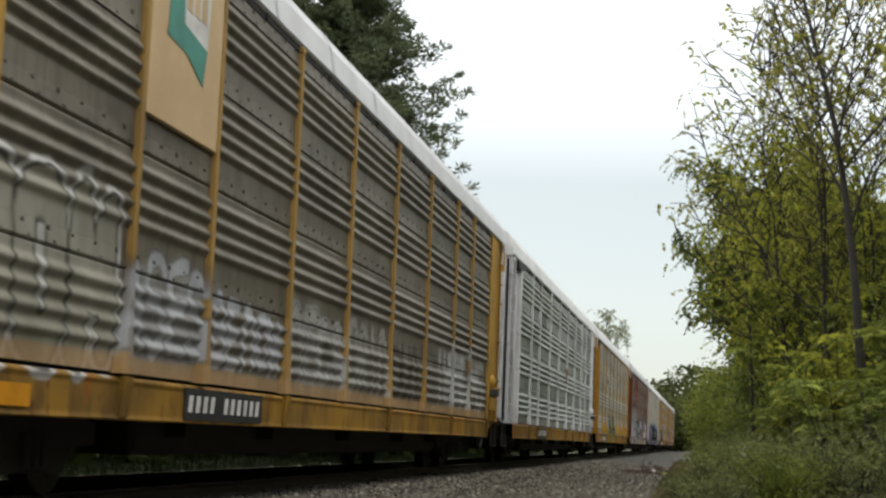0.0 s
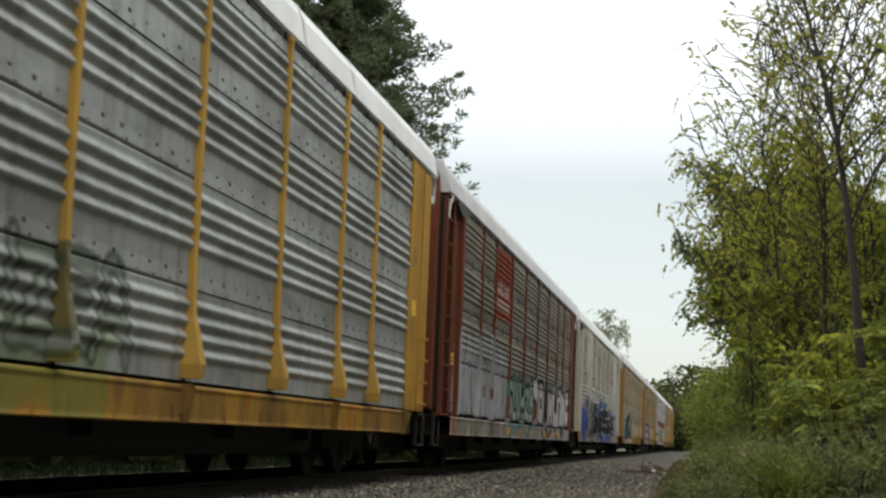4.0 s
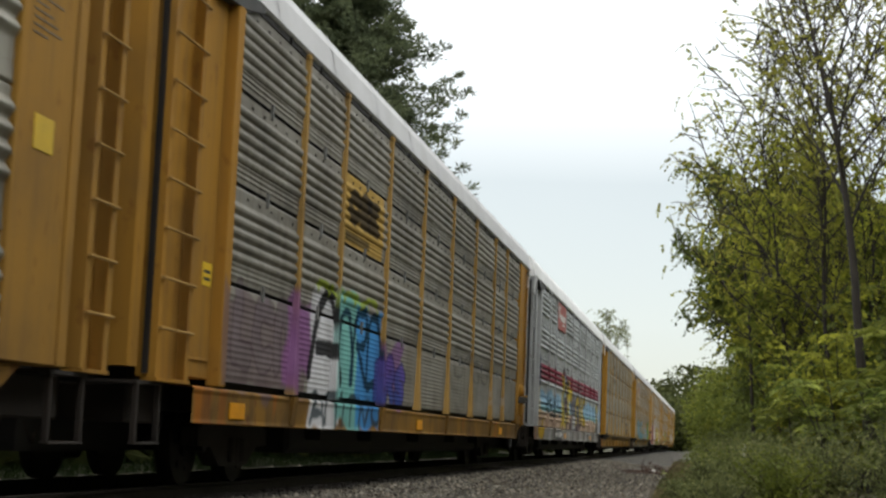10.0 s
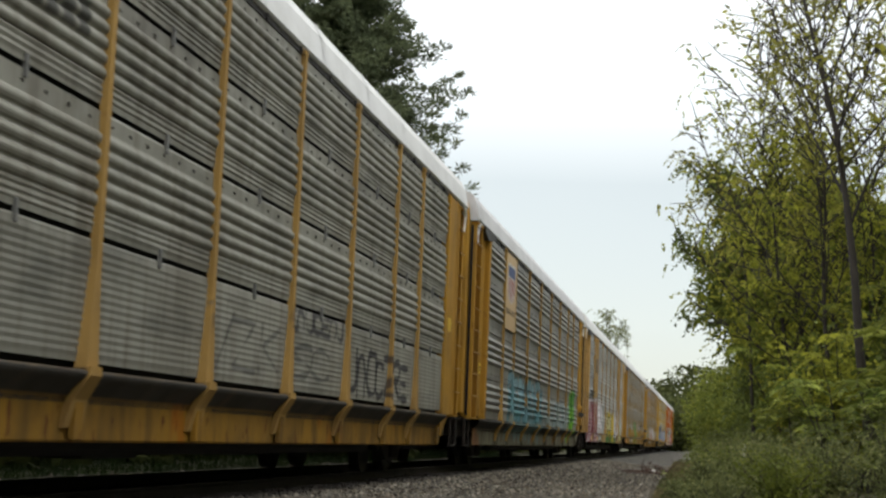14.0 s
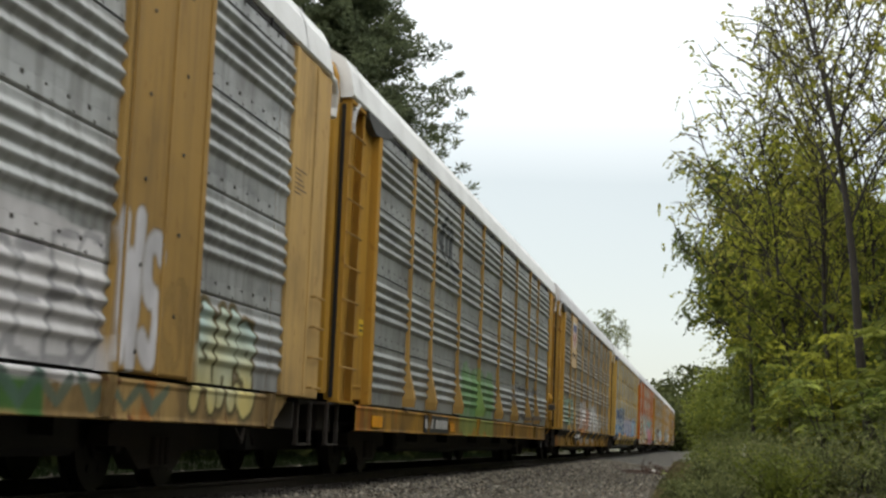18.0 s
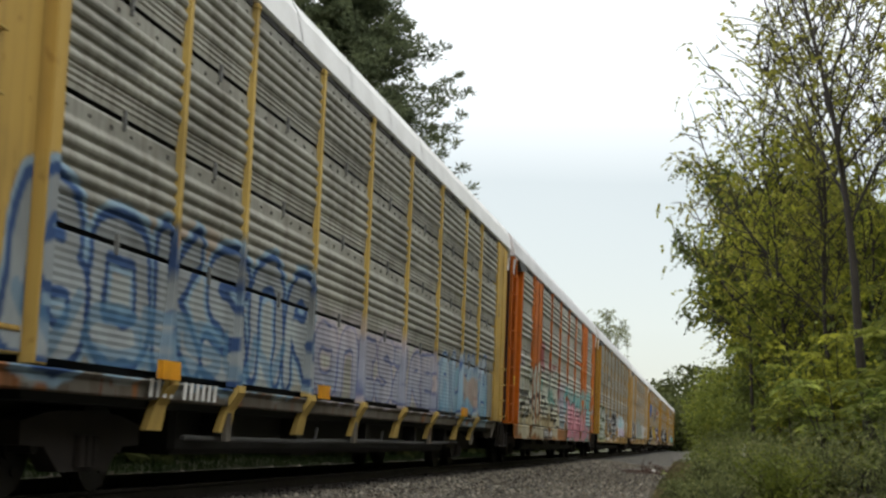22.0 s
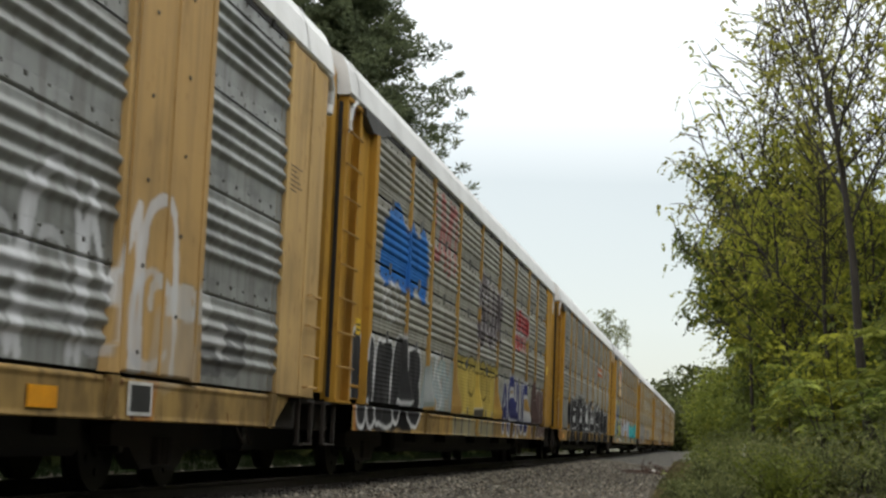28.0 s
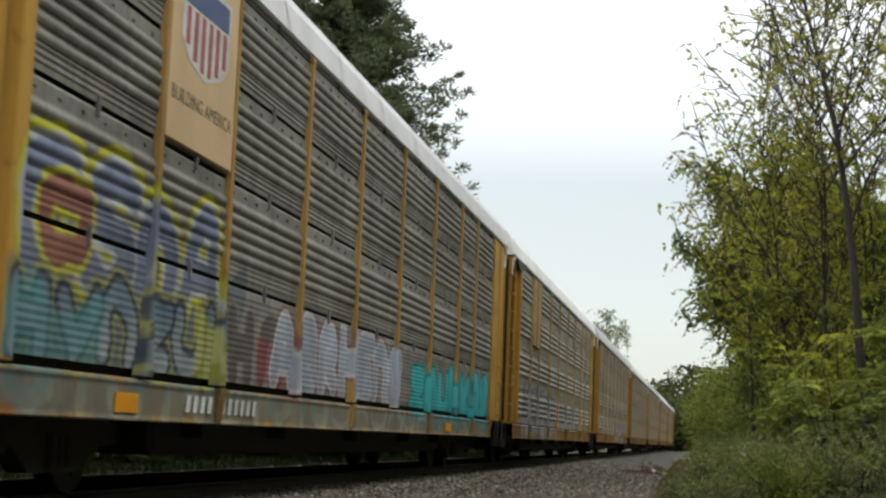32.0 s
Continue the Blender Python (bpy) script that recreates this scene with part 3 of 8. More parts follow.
def door_rings(name, line, levels):
    """Upright plates on a plan line; levels: height and how far the arch has drawn in."""
    bm = bmesh.new()
    rings = [[bm.verts.new((x * k, yy, z)) for x, yy in line] for z, k in levels]
    for lower, upper in zip(rings, rings[1:]):
        for i in range(len(line)):
            j = (i + 1) % len(line)
            bm.faces.new((lower[i], lower[j], upper[j], upper[i]))
    bm.faces.new(rings[0])
    bm.faces.new(list(reversed(rings[-1])))
    bmesh.ops.recalc_face_normals(bm, faces=bm.faces)
    return mesh_of(name, bm)


ARCH = [(5.25, 0.985), (5.42, 0.94), (5.54, 0.85), (5.62, 0.68)]


def end_door_mesh(front):
    """The folded doors that close the end, ribbed upright plates under the arch of the roof."""
    y = 0.60 if front else CAR - 1.1
    sign = 1 if front else -1
    return door_rings("end_door", door_line(y, 0.018 * sign, y + 0.2 * sign), [(1.1, 1.0), (4.95, 1.0)] + ARCH)


def step_mesh(front):
    """A stirrup step and the end of the frame."""
    bm = bmesh.new()
    y0, y1 = (0.66, 1.2) if front else (27.7, 28.3)
    for y in (y0, y1):
        add_box(bm, HALF - 0.10, HALF - 0.05, y - 0.02, y + 0.02, 0.46, 0.97, bevel=0.006)
    add_box(bm, HALF - 0.11, HALF - 0.04, y0 - 0.02, y1 + 0.02, 0.44, 0.46)
    add_box(bm, HALF - 0.5, HALF - 0.05, y0 - 0.05, y1 + 0.05, 0.955, 0.985)
    return mesh_of("stirrup_step", bm)


def end_sill_mesh(front):
    bm = bmesh.new()
    y0, y1 = (1.05, 1.85) if front else (26.9, CAR - 0.2)
    add_box(bm, -HALF + 0.3, HALF - 0.3, y0, y1, 0.62, 0.96, bevel=0.02)
    return mesh_of("end_sill", bm)


def coupler_mesh(front):
    bm = bmesh.new()
    y0, y1 = (0.58, 1.25) if front else (CAR - 0.1, CAR + 0.62)
    add_box(bm, -0.12, 0.12, y0, y1, 0.72, 0.95, bevel=0.03)
    add_box(bm, -0.2, 0.2, (y0 - 0.05 if front else y1 - 0.25), (y0 + 0.25 if front else y1 + 0.05), 0.66, 1.0, bevel=0.05)
    add_rod(bm, (0.35, y0, 0.75), (0.4, (y0 + y1) / 2, 0.42), 0.03)
    add_rod(bm, (0.4, (y0 + y1) / 2, 0.42), (0.35, y1, 0.7), 0.03)
    return mesh_of("coupler", bm)


def bracket_mesh():
    """The hooded corner under the roof, above the front ladder."""
    bm = bmesh.new()
    pts = [(1.7, 4.99), (1.75, 4.90), (2.2, 4.76), (2.75, 4.80), (3.35, 4.93), (3.4, 4.99)]
    a = [bm.verts.new((HALF - 0.3, y, z)) for y, z in pts]
    b = [bm.verts.new((HALF + 0.06, y, z)) for y, z in pts]
    for i in range(len(pts)):
        j = (i + 1) % len(pts)
        bm.faces.new((a[i], a[j], b[j], b[i]))
    bm.faces.new(a)
    bm.faces.new(list(reversed(b)))
    bmesh.ops.recalc_face_normals(bm, faces=bm.faces)
    return mesh_of("roof_bracket", bm)


def core_mesh():
    bm = bmesh.new()
    add_box(bm, -HALF + 0.04, HALF - 0.08, 2.6, P1 + 0.05, 0.75, 5.05)
    add_box(bm, -HALF + 0.05, HALF - 0.45, 1.4, CAR - 0.4, 0.76, 5.04)
    return mesh_of("inner_shell", bm)


def far_side_mesh():
    bm = bmesh.new()
    pts = []
    for row in range(4):
        pts += sheet_profile(row, "rib")
    add_profile(bm, [(-x, z) for x, z in pts], 1.2, CAR - 1.2, closed=False)
    for y in EDGES:
        add_box(bm, -HALF - 0.09, -HALF + 0.02, y - 0.08, y + 0.05, 0.98, 4.95)
    add_box(bm, -HALF, -HALF + 0.2, 1.1, CAR - 1.1, SILL0, 0.99)
    return mesh_of("far_side", bm)


def reservoir_mesh():
    bm = bmesh.new()
    add_rod(bm, (0.75, 16.0, 0.5), (0.75, 17.6, 0.5), 0.2, 10)
    return mesh_of("air_reservoir", bm)


WHEEL_R = 0.42
TRUCK_Y = (4.6, CAR - 4.6)


def side_frame_mesh():
    bm = bmesh.new()
    for x in (-1.0, 1.0):
        pts = [(-1.25, 0.42), (-1.25, 0.60), (-0.75, 0.68), (-0.3, 0.70), (0.3, 0.70), (0.75, 0.68), (1.25, 0.60), (1.25, 0.42), (0.8, 0.40), (0.5, 0.20), (-0.5, 0.20), (-0.8, 0.40)]
        a = [bm.verts.new((x - 0.09, y, z)) for y, z in pts]
        b = [bm.verts.new((x + 0.09, y, z)) for y, z in pts]
        for i in range(len(pts)):
            j = (i + 1) % len(pts)
            bm.faces.new((a[i], a[j], b[j], b[i]))
        bm.faces.new(a)
        bm.faces.new(list(reversed(b)))
        for y in (-0.15, 0.0, 0.15):
            add_rod(bm, (x + 0.1 * (1 if x > 0 else -1), y, 0.24), (x + 0.1 * (1 if x > 0 else -1), y, 0.5), 0.06, 8)
    add_box(bm, -1.05, 1.05, -0.22, 0.22, 0.40, 0.62, bevel=0.03)
    bmesh.ops.recalc_face_normals(bm, faces=bm.faces)
    return mesh_of("truck", bm)


def wheelset_mesh():
    bm = bmesh.new()
    for s in (-1, 1):
        x = s * 0.76
        for r, x0, x1 in ((WHEEL_R, x - 0.06, x + 0.06), (WHEEL_R + 0.025, x - s * 0.085 - 0.012, x - s * 0.085 + 0.012), (0.13, x - 0.1, x + 0.1)):
            add_rod(bm, (x0, 0, 0), (x1, 0, 0), r, 24)
        # raised ring and plate holes on the outer face
        for k in range(6):
            a = k * math.pi / 3
            add_rod(bm, (x + s * 0.05, 0.25 * math.cos(a), 0.25 * math.sin(a)), (x + s * 0.075, 0.25 * math.cos(a), 0.25 * math.sin(a)), 0.04, 6)
    add_rod(bm, (-1.05, 0, 0), (1.05, 0, 0), 0.075, 10)
    return mesh_of("wheelset", bm)


LIB = {}
for kind in ("rib", "slot"):
    for bay in range(9):
        for row in range(4):
            LIB[kind, bay, row] = sheet_mesh(bay, row, kind)
for kind in ("rib", "slot"):
    LIB["rivets", kind] = rivets_mesh(kind)
for i, y in enumerate(POSTS):
    LIB["post", i] = post_mesh(y, 0.0)
    LIB["shoe", i] = post_mesh(y, 0.10)
    LIB["foot", i] = post_foot_mesh(y)
for kind in ("plain", "ledge", "thin"):
    LIB["sill", kind] = grid_mesh("side_sill", SILLS[kind], 1.8, P1 + 0.2, 30.0)
    LIB["sill", kind].materials.append(M_DARK)
    for i, y in enumerate(EDGES[1:]):
        LIB["sill_rib", kind, i] = sill_rib_mesh(y, kind)
for front in (True, False):
    LIB["ladder", front] = ladder_column_mesh(front)
    LIB["door", front], LIB["step", front] = end_door_mesh(front), step_mesh(front)
    LIB["end_sill", front], LIB["coupler", front] = end_sill_mesh(front), coupler_mesh(front)
    for k in range(8):
        LIB["rung", front, k] = rung_mesh(front, k)
    for first in (True, False):
        LIB["flange", front, first] = flange_mesh(front, first)
CORNER_LIB = [box_mesh(c[0], *c[1:], bevel=0.01) for c in CORNERS]
LIB["gusset"] = gusset_mesh()
LIB["roof"], LIB["top_rail"], LIB["core"] = roof_mesh(), roof_slit_mesh(), core_mesh()
LIB["far"], LIB["frame"], LIB["wheels"] = far_side_mesh(), side_frame_mesh(), wheelset_mesh()
UNDER = [("centre_sill", box_mesh("centre_sill", -0.4, 0.4, 0.6, CAR - 0.6, 0.34, 0.95)), ("floor_pan", box_mesh("floor_pan", -HALF + 0.3, HALF - 0.35, 6.6, CAR - 6.6, 0.33, 0.9, bevel=0.06)),
         ("equipment_box", box_mesh("equipment_box", 0.35, 1.1, 11.2, 12.6, 0.3, 0.75, bevel=0.06)), ("air_reservoir", reservoir_mesh())]
UNDER += [("cross_bearer", box_mesh("cross_bearer", -HALF + 0.1, HALF - 0.15, y - 0.1, y + 0.1, 0.5, 0.9)) for y in (7.5, 10.5, 14.3, 18.1, 21.1)]

CLIPS = {(b, r): box_mesh("slot_clip", HALF - 0.01, HALF + 0.03, (EDGES[b] + EDGES[b + 1]) / 2, (EDGES[b] + EDGES[b + 1]) / 2 + 0.03, ROWS[r] - 0.07, ROWS[r] + 0.10, bevel=0.006) for b in range(9) for r in (1, 2, 3)}
M_CLIP = surface("dull_grey_steel", (0.2, 0.2, 0.19), (0.1, 0.1, 0.09), 0.6)
CARS, WHEELS = [], [[], []]
ZINC, BLUE_ZINC, BROWN_ZINC, GREEN_ZINC = (0.43, 0.42, 0.36), (0.40, 0.415, 0.40), (0.26, 0.232, 0.186), (0.46, 0.495, 0.44)
YELLOW, TAN, OCHRE, ORANGE = (0.51, 0.30, 0.065), (0.40, 0.245, 0.078), (0.46, 0.25, 0.042), (0.52, 0.14, 0.02)
WHITE, CREAM, BROWN, PALE = (0.74, 0.73, 0.74), (0.56, 0.51, 0.43), (0.17, 0.055, 0.03), (0.46, 0.47, 0.47)


REAR_PARTS = ("end_panel", "paint_skin", "corner_post", "corner_panel", "panel_rib", "inner_panel", "ladder_column", "roof_hook", "warning_label", "stencil_mark", "gear_housing", "ratchet_box", "release_cover", "lower_bracket", "chain_rod", "air_hose")


def autorack(label, sheets, kind, post, end, sill, roof="white", shoe=False, ledge=False, pipe=False, pieces=(), wide=(), plates=(), signs=(), shift=0.0, feet=False):
    """One covered car carrier with all its parts."""
    k = len(CARS)
    car = new("autorack_car")
    tagged(car, label, "railway car", "cars of the train")
    car["shift"] = shift          # slack in the couplers
    pieces = [(p[0], p[1] - shift, p[2] - shift, *p[3:]) for p in pieces]
    sprayed = bool(pieces)
    m_sheet = car_paint("side_sheet_zinc", tuple((0.79 if kind == "slot" else 1.02) * c for c in sheets), sprayed, "zinc", *((0.22, 0.42) if kind == "slot" else (0.5, 0.27) if sheets == GREEN_ZINC else (0.38, 0.32)))
    m_post = car_paint("post_paint", post, sprayed, rust=0.2)
    m_end = car_paint("end_paint", tuple(c * 0.98 for c in end), sprayed, rust=0.3)
    m_sill = car_paint("sill_paint", tuple(c * 0.76 for c in sill), sprayed, rust=0.85, patches=True)
    LIB["plain_plate"] = m_end

    def sprayed_part(name, me, material, parent, label=""):
        paint_mesh(me, pieces)
        me.materials.append(material)
        ob = new(name, me)
        ob.parent = parent
        if label:
            ob["label"] = label
        return ob

    for bay in range(9):
        for row in range(4):
            y0, y1 = EDGES[bay] + 0.03, EDGES[bay + 1] - 0.03
            if touches(pieces, y0, y1, ROWS[row], ROWS[row + 1]):
                sprayed_part("side_sheet", grid_mesh("side_sheet", sheet_profile(row, kind), y0, y1), m_sheet, car)
            else:
                shared("side_sheet", LIB[kind, bay, row], m_sheet, car)
    rivets = new("rivets", LIB["rivets", kind])
    rivets.parent = car
    rivets["kind"] = "stuff"
    if kind == "slot":
        for (bay, row), me in CLIPS.items():
            shared("slot_clip", me, M_CLIP, car)
    for i in range(len(POSTS)):
        y = POSTS[i]
        if touches(pieces, y - 0.2, y + 0.1, 0.9, 4.9):
            sprayed_part("side_post", post_mesh(y, 0.10 if shoe else 0.0, fine=True), m_post, car)
        else:
            shared("side_post", LIB["shoe" if shoe else "post", i], m_post, car)
        if feet:
            shared("post_foot", LIB["foot", i], m_post, car)
    for y0, y1, z0, z1 in wide:      # broad plates over the sheets
        plate = sprayed_part("cover_plate", grid_mesh("cover_plate", [(HALF - 0.01, z0), (HALF + 0.06, z0 + 0.01), (HALF + 0.06, z1 - 0.01), (HALF - 0.01, z1)], y0, y1), m_post, car, "broad painted cover plate")
        for y in (y0 + 0.05, y1 - 0.05, (y0 + y1) / 2):
            bm = bmesh.new()
            add_box(bm, HALF + 0.06, HALF + 0.075, y - 0.02, y + 0.02, z0 + 0.01, z1 - 0.01)
            part("seam_strip", bm, m_post, plate)
        for i in range(14):      # bolts in two uneven columns and a row near the top
            y, z = (y0 + 0.3 + 0.33 * i, z1 - 0.3 - 0.05 * i) if i < 4 else (y0 + (0.42 if i % 2 else 1.3), z1 - 0.1 - 0.36 * (i - 3))
            if z > z0 + 0.1:
                bm = bmesh.new()
                add_rod(bm, (HALF + 0.055, y, z), (HALF + 0.072, y, z), 0.02, 6)
                part("bolt", bm, M_RIVET, plate)
    shared("roof", LIB["roof"], M_ROOF if roof == "white" else M_ROOF_GREY, car, "pale ribbed roof sheet")
    shared("top_rail", LIB["top_rail"], M_DARK, car)
    # near-black box behind the sheets stands for the unlit inside of the car
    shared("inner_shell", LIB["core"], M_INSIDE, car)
    shared("far_side", LIB["far"], m_sheet, car)
    style = "ledge" if ledge else "thin" if pipe else "plain"
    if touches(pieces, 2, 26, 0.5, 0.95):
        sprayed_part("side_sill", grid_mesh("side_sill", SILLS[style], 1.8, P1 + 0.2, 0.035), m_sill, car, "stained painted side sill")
    else:
        shared("side_sill", LIB["sill", style], m_sill, car, "stained painted side sill")
    for i in range(9):
        if style == "ledge" or i % 2 == k % 2 or k == 1:
            shared("sill_rib", LIB["sill_rib", style, i], m_sill, car)
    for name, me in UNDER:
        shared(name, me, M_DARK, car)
    shared("door_seal", LIB["seal"], M_DARK, car)
    for front in (True, False):
        shared("roof_hook", LIB["hook", front], M_ROOF, car, "white bent roof hook")
    if pipe:
        shared("brake_pipe", LIB["pipe"], M_SOOT, car, "bent grey pipe under the sill")
    for c, me in zip(CORNERS, CORNER_LIB):
        shared(c[0], me, m_end, car)
        if c[0] in ("corner_post", "corner_panel") and touches(pieces, c[3] + 0.35, c[4] - 0.35, c[5], c[6] - 1.5):
            sprayed_part("paint_skin", grid_mesh("paint_skin", [(c[2] + 0.003, c[5] + 0.02), (c[2] + 0.003, c[6] - 0.02)], c[3] + 0.012, c[4] - 0.012), m_end, car, "sprayed face of the corner")
    shared("sill_gusset", LIB["gusset"], m_sill, car)
    if k in BROAD_ENDS:
        panel = shared("end_panel", LIB["end_panel"], m_end, car, "painted end panel with low grab irons")
        for r in range(4):
            shared("grab_iron", LIB["grab_iron", r], m_post, panel)
    for front in (True, False):
        if not front and k in BROAD_ENDS:
            shared("end_door", LIB["door", front], m_end, car, "folded end door")
            shared("stirrup_step", LIB["step", front], M_TRUCK, car, "rusty dark stirrup step")
            shared("end_sill", LIB["end_sill", front], M_TRUCK, car, "grimy black end sill")
            shared("coupler", LIB["coupler", front], M_TRUCK, car, "rusty coupler")
            continue
        col = shared("ladder_column", LIB["ladder", front], m_end, car, "painted end ladder")
        for first in (True, False):
            shared("flange", LIB["flange", front, first], m_end, col)
        for r in range(8):
            shared("rung", LIB["rung", front, r], m_post, col)
        shared("end_door", LIB["door", front], m_end, car, "folded end door")
        if front:
            car_end_details(car, k)
        shared("stirrup_step", LIB["step", front], M_TRUCK, car, "rusty dark stirrup step")
        shared("end_sill", LIB["end_sill", front], M_TRUCK, car, "grimy black end sill")
        shared("coupler", LIB["coupler", front], M_TRUCK, car, "rusty coupler")
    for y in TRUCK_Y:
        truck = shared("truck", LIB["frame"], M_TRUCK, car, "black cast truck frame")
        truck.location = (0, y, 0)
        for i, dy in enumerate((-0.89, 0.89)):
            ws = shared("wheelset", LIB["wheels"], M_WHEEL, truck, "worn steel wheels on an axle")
            ws.location = (0, dy, WHEEL_R)
            WHEELS[i].append(ws)
    for y, w, style in plates:
        stencil_plate(car, y, w, style)
    for s in signs:
        sign_panel(car, *s)
    reach = LONG_ENDS.get(k, 0.0)
    if reach:
        for ob in car.children:
            if ob.name.split(".")[0] in REAR_PARTS and min(c[1] for c in ob.bound_box) > P1 - 0.1:
                ob.location.y = reach
        for row in range(4):
            sprayed_part("side_sheet", grid_mesh("side_sheet", sheet_profile(row, kind), P1 - 0.02, P1 + reach - 0.03), m_sheet, car)
    CARS.append(car)
    return car


bm = bmesh.new()
for y in range(4):
    add_rod(bm, (HALF - 0.12, 6.2 + 4 * y, 0.50 - 0.02 * (y % 2)), (HALF - 0.12, 10.2 + 4 * y, 0.48 + 0.02 * (y % 2)), 0.026)
    add_rod(bm, (HALF - 0.13, 7.2 + 4 * y, 0.5), (HALF - 0.13, 7.3 + 4 * y, 0.65), 0.02)
LIB["pipe"] = mesh_of("brake_pipe", bm)
M_LABEL = surface("yellow_warning_label", (0.75, 0.5, 0.02), (0.6, 0.38, 0.02), 0.5)
M_FADED = surface("faded_brown_stencil_paint", (0.2, 0.13, 0.06), rough=0.7)
M_DOOR_TOP = surface("faded_white_door_paint", (0.55, 0.55, 0.53), (0.36, 0.34, 0.3), 0.6)
LIB["bracket"] = bracket_mesh()
LIB["end_panel"] = box_mesh("end_panel", HALF - 0.2, HALF + 0.012, P1 + 1.123, P1 + 1.72, 1.0, 4.96, bevel=0.01)
for r in range(4):
    bm = bmesh.new()
    z, y0, y1 = 1.12 + 0.36 * r, P1 + 1.16, P1 + 1.62
    add_rod(bm, (HALF + 0.075, y0, z), (HALF + 0.075, y1, z), 0.014)
    for y in (y0 + 0.01, y1 - 0.01):
        add_rod(bm, (HALF + 0.01, y, z), (HALF + 0.075, y, z), 0.014)
    LIB["grab_iron", r] = mesh_of("grab_iron", bm)
# black strip put in for the shaded slit beside the front ladder column
LIB["seal"] = box_mesh("door_seal", HALF - 0.11, HALF - 0.06, 0.85, 0.888, 1.05, 4.9)
for front in (True, False):
    bm = bmesh.new()
    y, d = (1.5, -1) if front else (27.75, 1)
    line = [(HALF - 0.02, y, 5.02), (HALF, y + 0.22 * d, 4.98), (HALF - 0.01, y + 0.36 * d, 4.86), (HALF - 0.03, y + 0.4 * d, 4.68), (HALF - 0.03, y + 0.36 * d, 4.55)]
    for p, q in zip(line, line[1:]):
        add_rod(bm, p, q, 0.045, 8)
    LIB["hook", front] = mesh_of("roof_hook", bm)
LIB["label"] = box_mesh("warning_label", HALF - 0.05, HALF - 0.044, 2.14, 2.4, 1.95, 2.17)
LIB["door_top"] = door_rings("door_top", door_line(0.594, 0.018, 0.606), [(4.55, 0.999), (4.95, 0.999)] + [(z - 0.006, k - 0.001) for z, k in ARCH])
for i in range(2):
    LIB["label_line", i] = box_mesh("label_line", HALF - 0.044, HALF - 0.041, 2.17, 2.36, 2.0 + 0.07 * i, 2.03 + 0.07 * i)
LIB["latch"] = box_mesh("door_latch", 1.02, 1.16, 0.56, 0.60, 3.05, 3.22, bevel=0.01)
for z in range(6):
    LIB["mark", z] = box_mesh("stencil_mark", HALF + 0.03, HALF + 0.033, P1 + 0.18, P1 + 0.42 + 0.08 * (z * 7 % 4), 3.3 + 0.055 * z, 3.318 + 0.055 * z)


def car_end_details(car, k):
    """Small things at a car's ends: roof bracket, warning label, latch, white door top, stencilled lines."""
    shared("roof_bracket", LIB["bracket"], M_SOOT, car, "grimy dark roof bracket")
    if k % 3 != 1:
        lab = shared("warning_label", LIB["label"], M_LABEL, car, "yellow warning label")
        for i in range(2):
            shared("label_line", LIB["label_line", i], M_STENCIL_DARK, lab)
    if k % 2 == 0 or k % 5 == 0:
        shared("door_top", LIB["door_top"], M_DOOR_TOP, car, "white-painted top of the end door")
    if k == 1:
        shared("door_top", LIB["door_top"], M_YELLOW_TOP, car, "yellow top of the end door")
    if k in (0, 1, 6, 9, 11):
        for name, me in GEAR.items():
            shared(name, me, M_SOOT if name in ("air_hose", "ratchet_box") else LIB["plain_plate"], car)
    if k % 3 == 2:
        shared("warning_label", LIB["rear_label"], M_LABEL, car, "yellow warning label")
    shared("door_latch", LIB["latch"], M_SOOT, car, "dark door latch")
    for z in range(6):
        shared("stencil_mark", LIB["mark", z], M_FADED if k not in (3,) else M_STENCIL, car)


def brake_gear_meshes():
    """Hand-brake gear on the rear corner: domed housing, ratchet box, cover, chain rod and hanging air hose."""
    x, y, z = HALF + 0.03, P1 + 0.62, 1.75
    bm = bmesh.new()
    bmesh.ops.create_uvsphere(bm, u_segments=14, v_segments=8, radius=1.0)
    for v in bm.verts:
        v.co = Vector((x + max(0.0, v.co.x) * 0.10, y + 0.02 + v.co.y * 0.17, z + 0.09 + v.co.z * 0.15))
    out = {"gear_housing": mesh_of("gear_housing", bm), "ratchet_box": box_mesh("ratchet_box", x, x + 0.18, y - 0.22, y + 0.1, z - 0.24, z - 0.08, bevel=0.015),
           "release_cover": box_mesh("release_cover", x + 0.06, x + 0.2, y - 0.12, y + 0.16, z - 0.085, z - 0.05, bevel=0.012),
           "lower_bracket": box_mesh("lower_bracket", x, x + 0.1, y - 0.2, y + 0.12, z - 0.55, z - 0.27, bevel=0.02)}
    bm = bmesh.new()
    add_rod(bm, (x + 0.05, y + 0.05, z - 0.18), (x + 0.04, y + 0.25, 1.0), 0.02)
    add_rod(bm, (x + 0.04, y + 0.25, 1.0), (x - 0.1, y + 0.3, 0.8), 0.018)
    out["chain_rod"] = mesh_of("chain_rod", bm)
    bm = bmesh.new()
    rings = []
    for i in range(9):
        p = (HALF - 0.25, P1 + 0.7 + 0.1 * i, 0.63 - 0.24 * math.sin(math.pi * i / 8))
        rings.append([bm.verts.new((p[0] + 0.022 * math.cos(k * math.pi / 3), p[1], p[2] + 0.024 * math.sin(k * math.pi / 3))) for k in range(6)])
    for r, q in zip(rings, rings[1:]):
        for k in range(6):
            bm.faces.new((r[k], r[(k + 1) % 6], q[(k + 1) % 6], q[k]))
    out["air_hose"] = mesh_of("air_hose", bm)
    return out


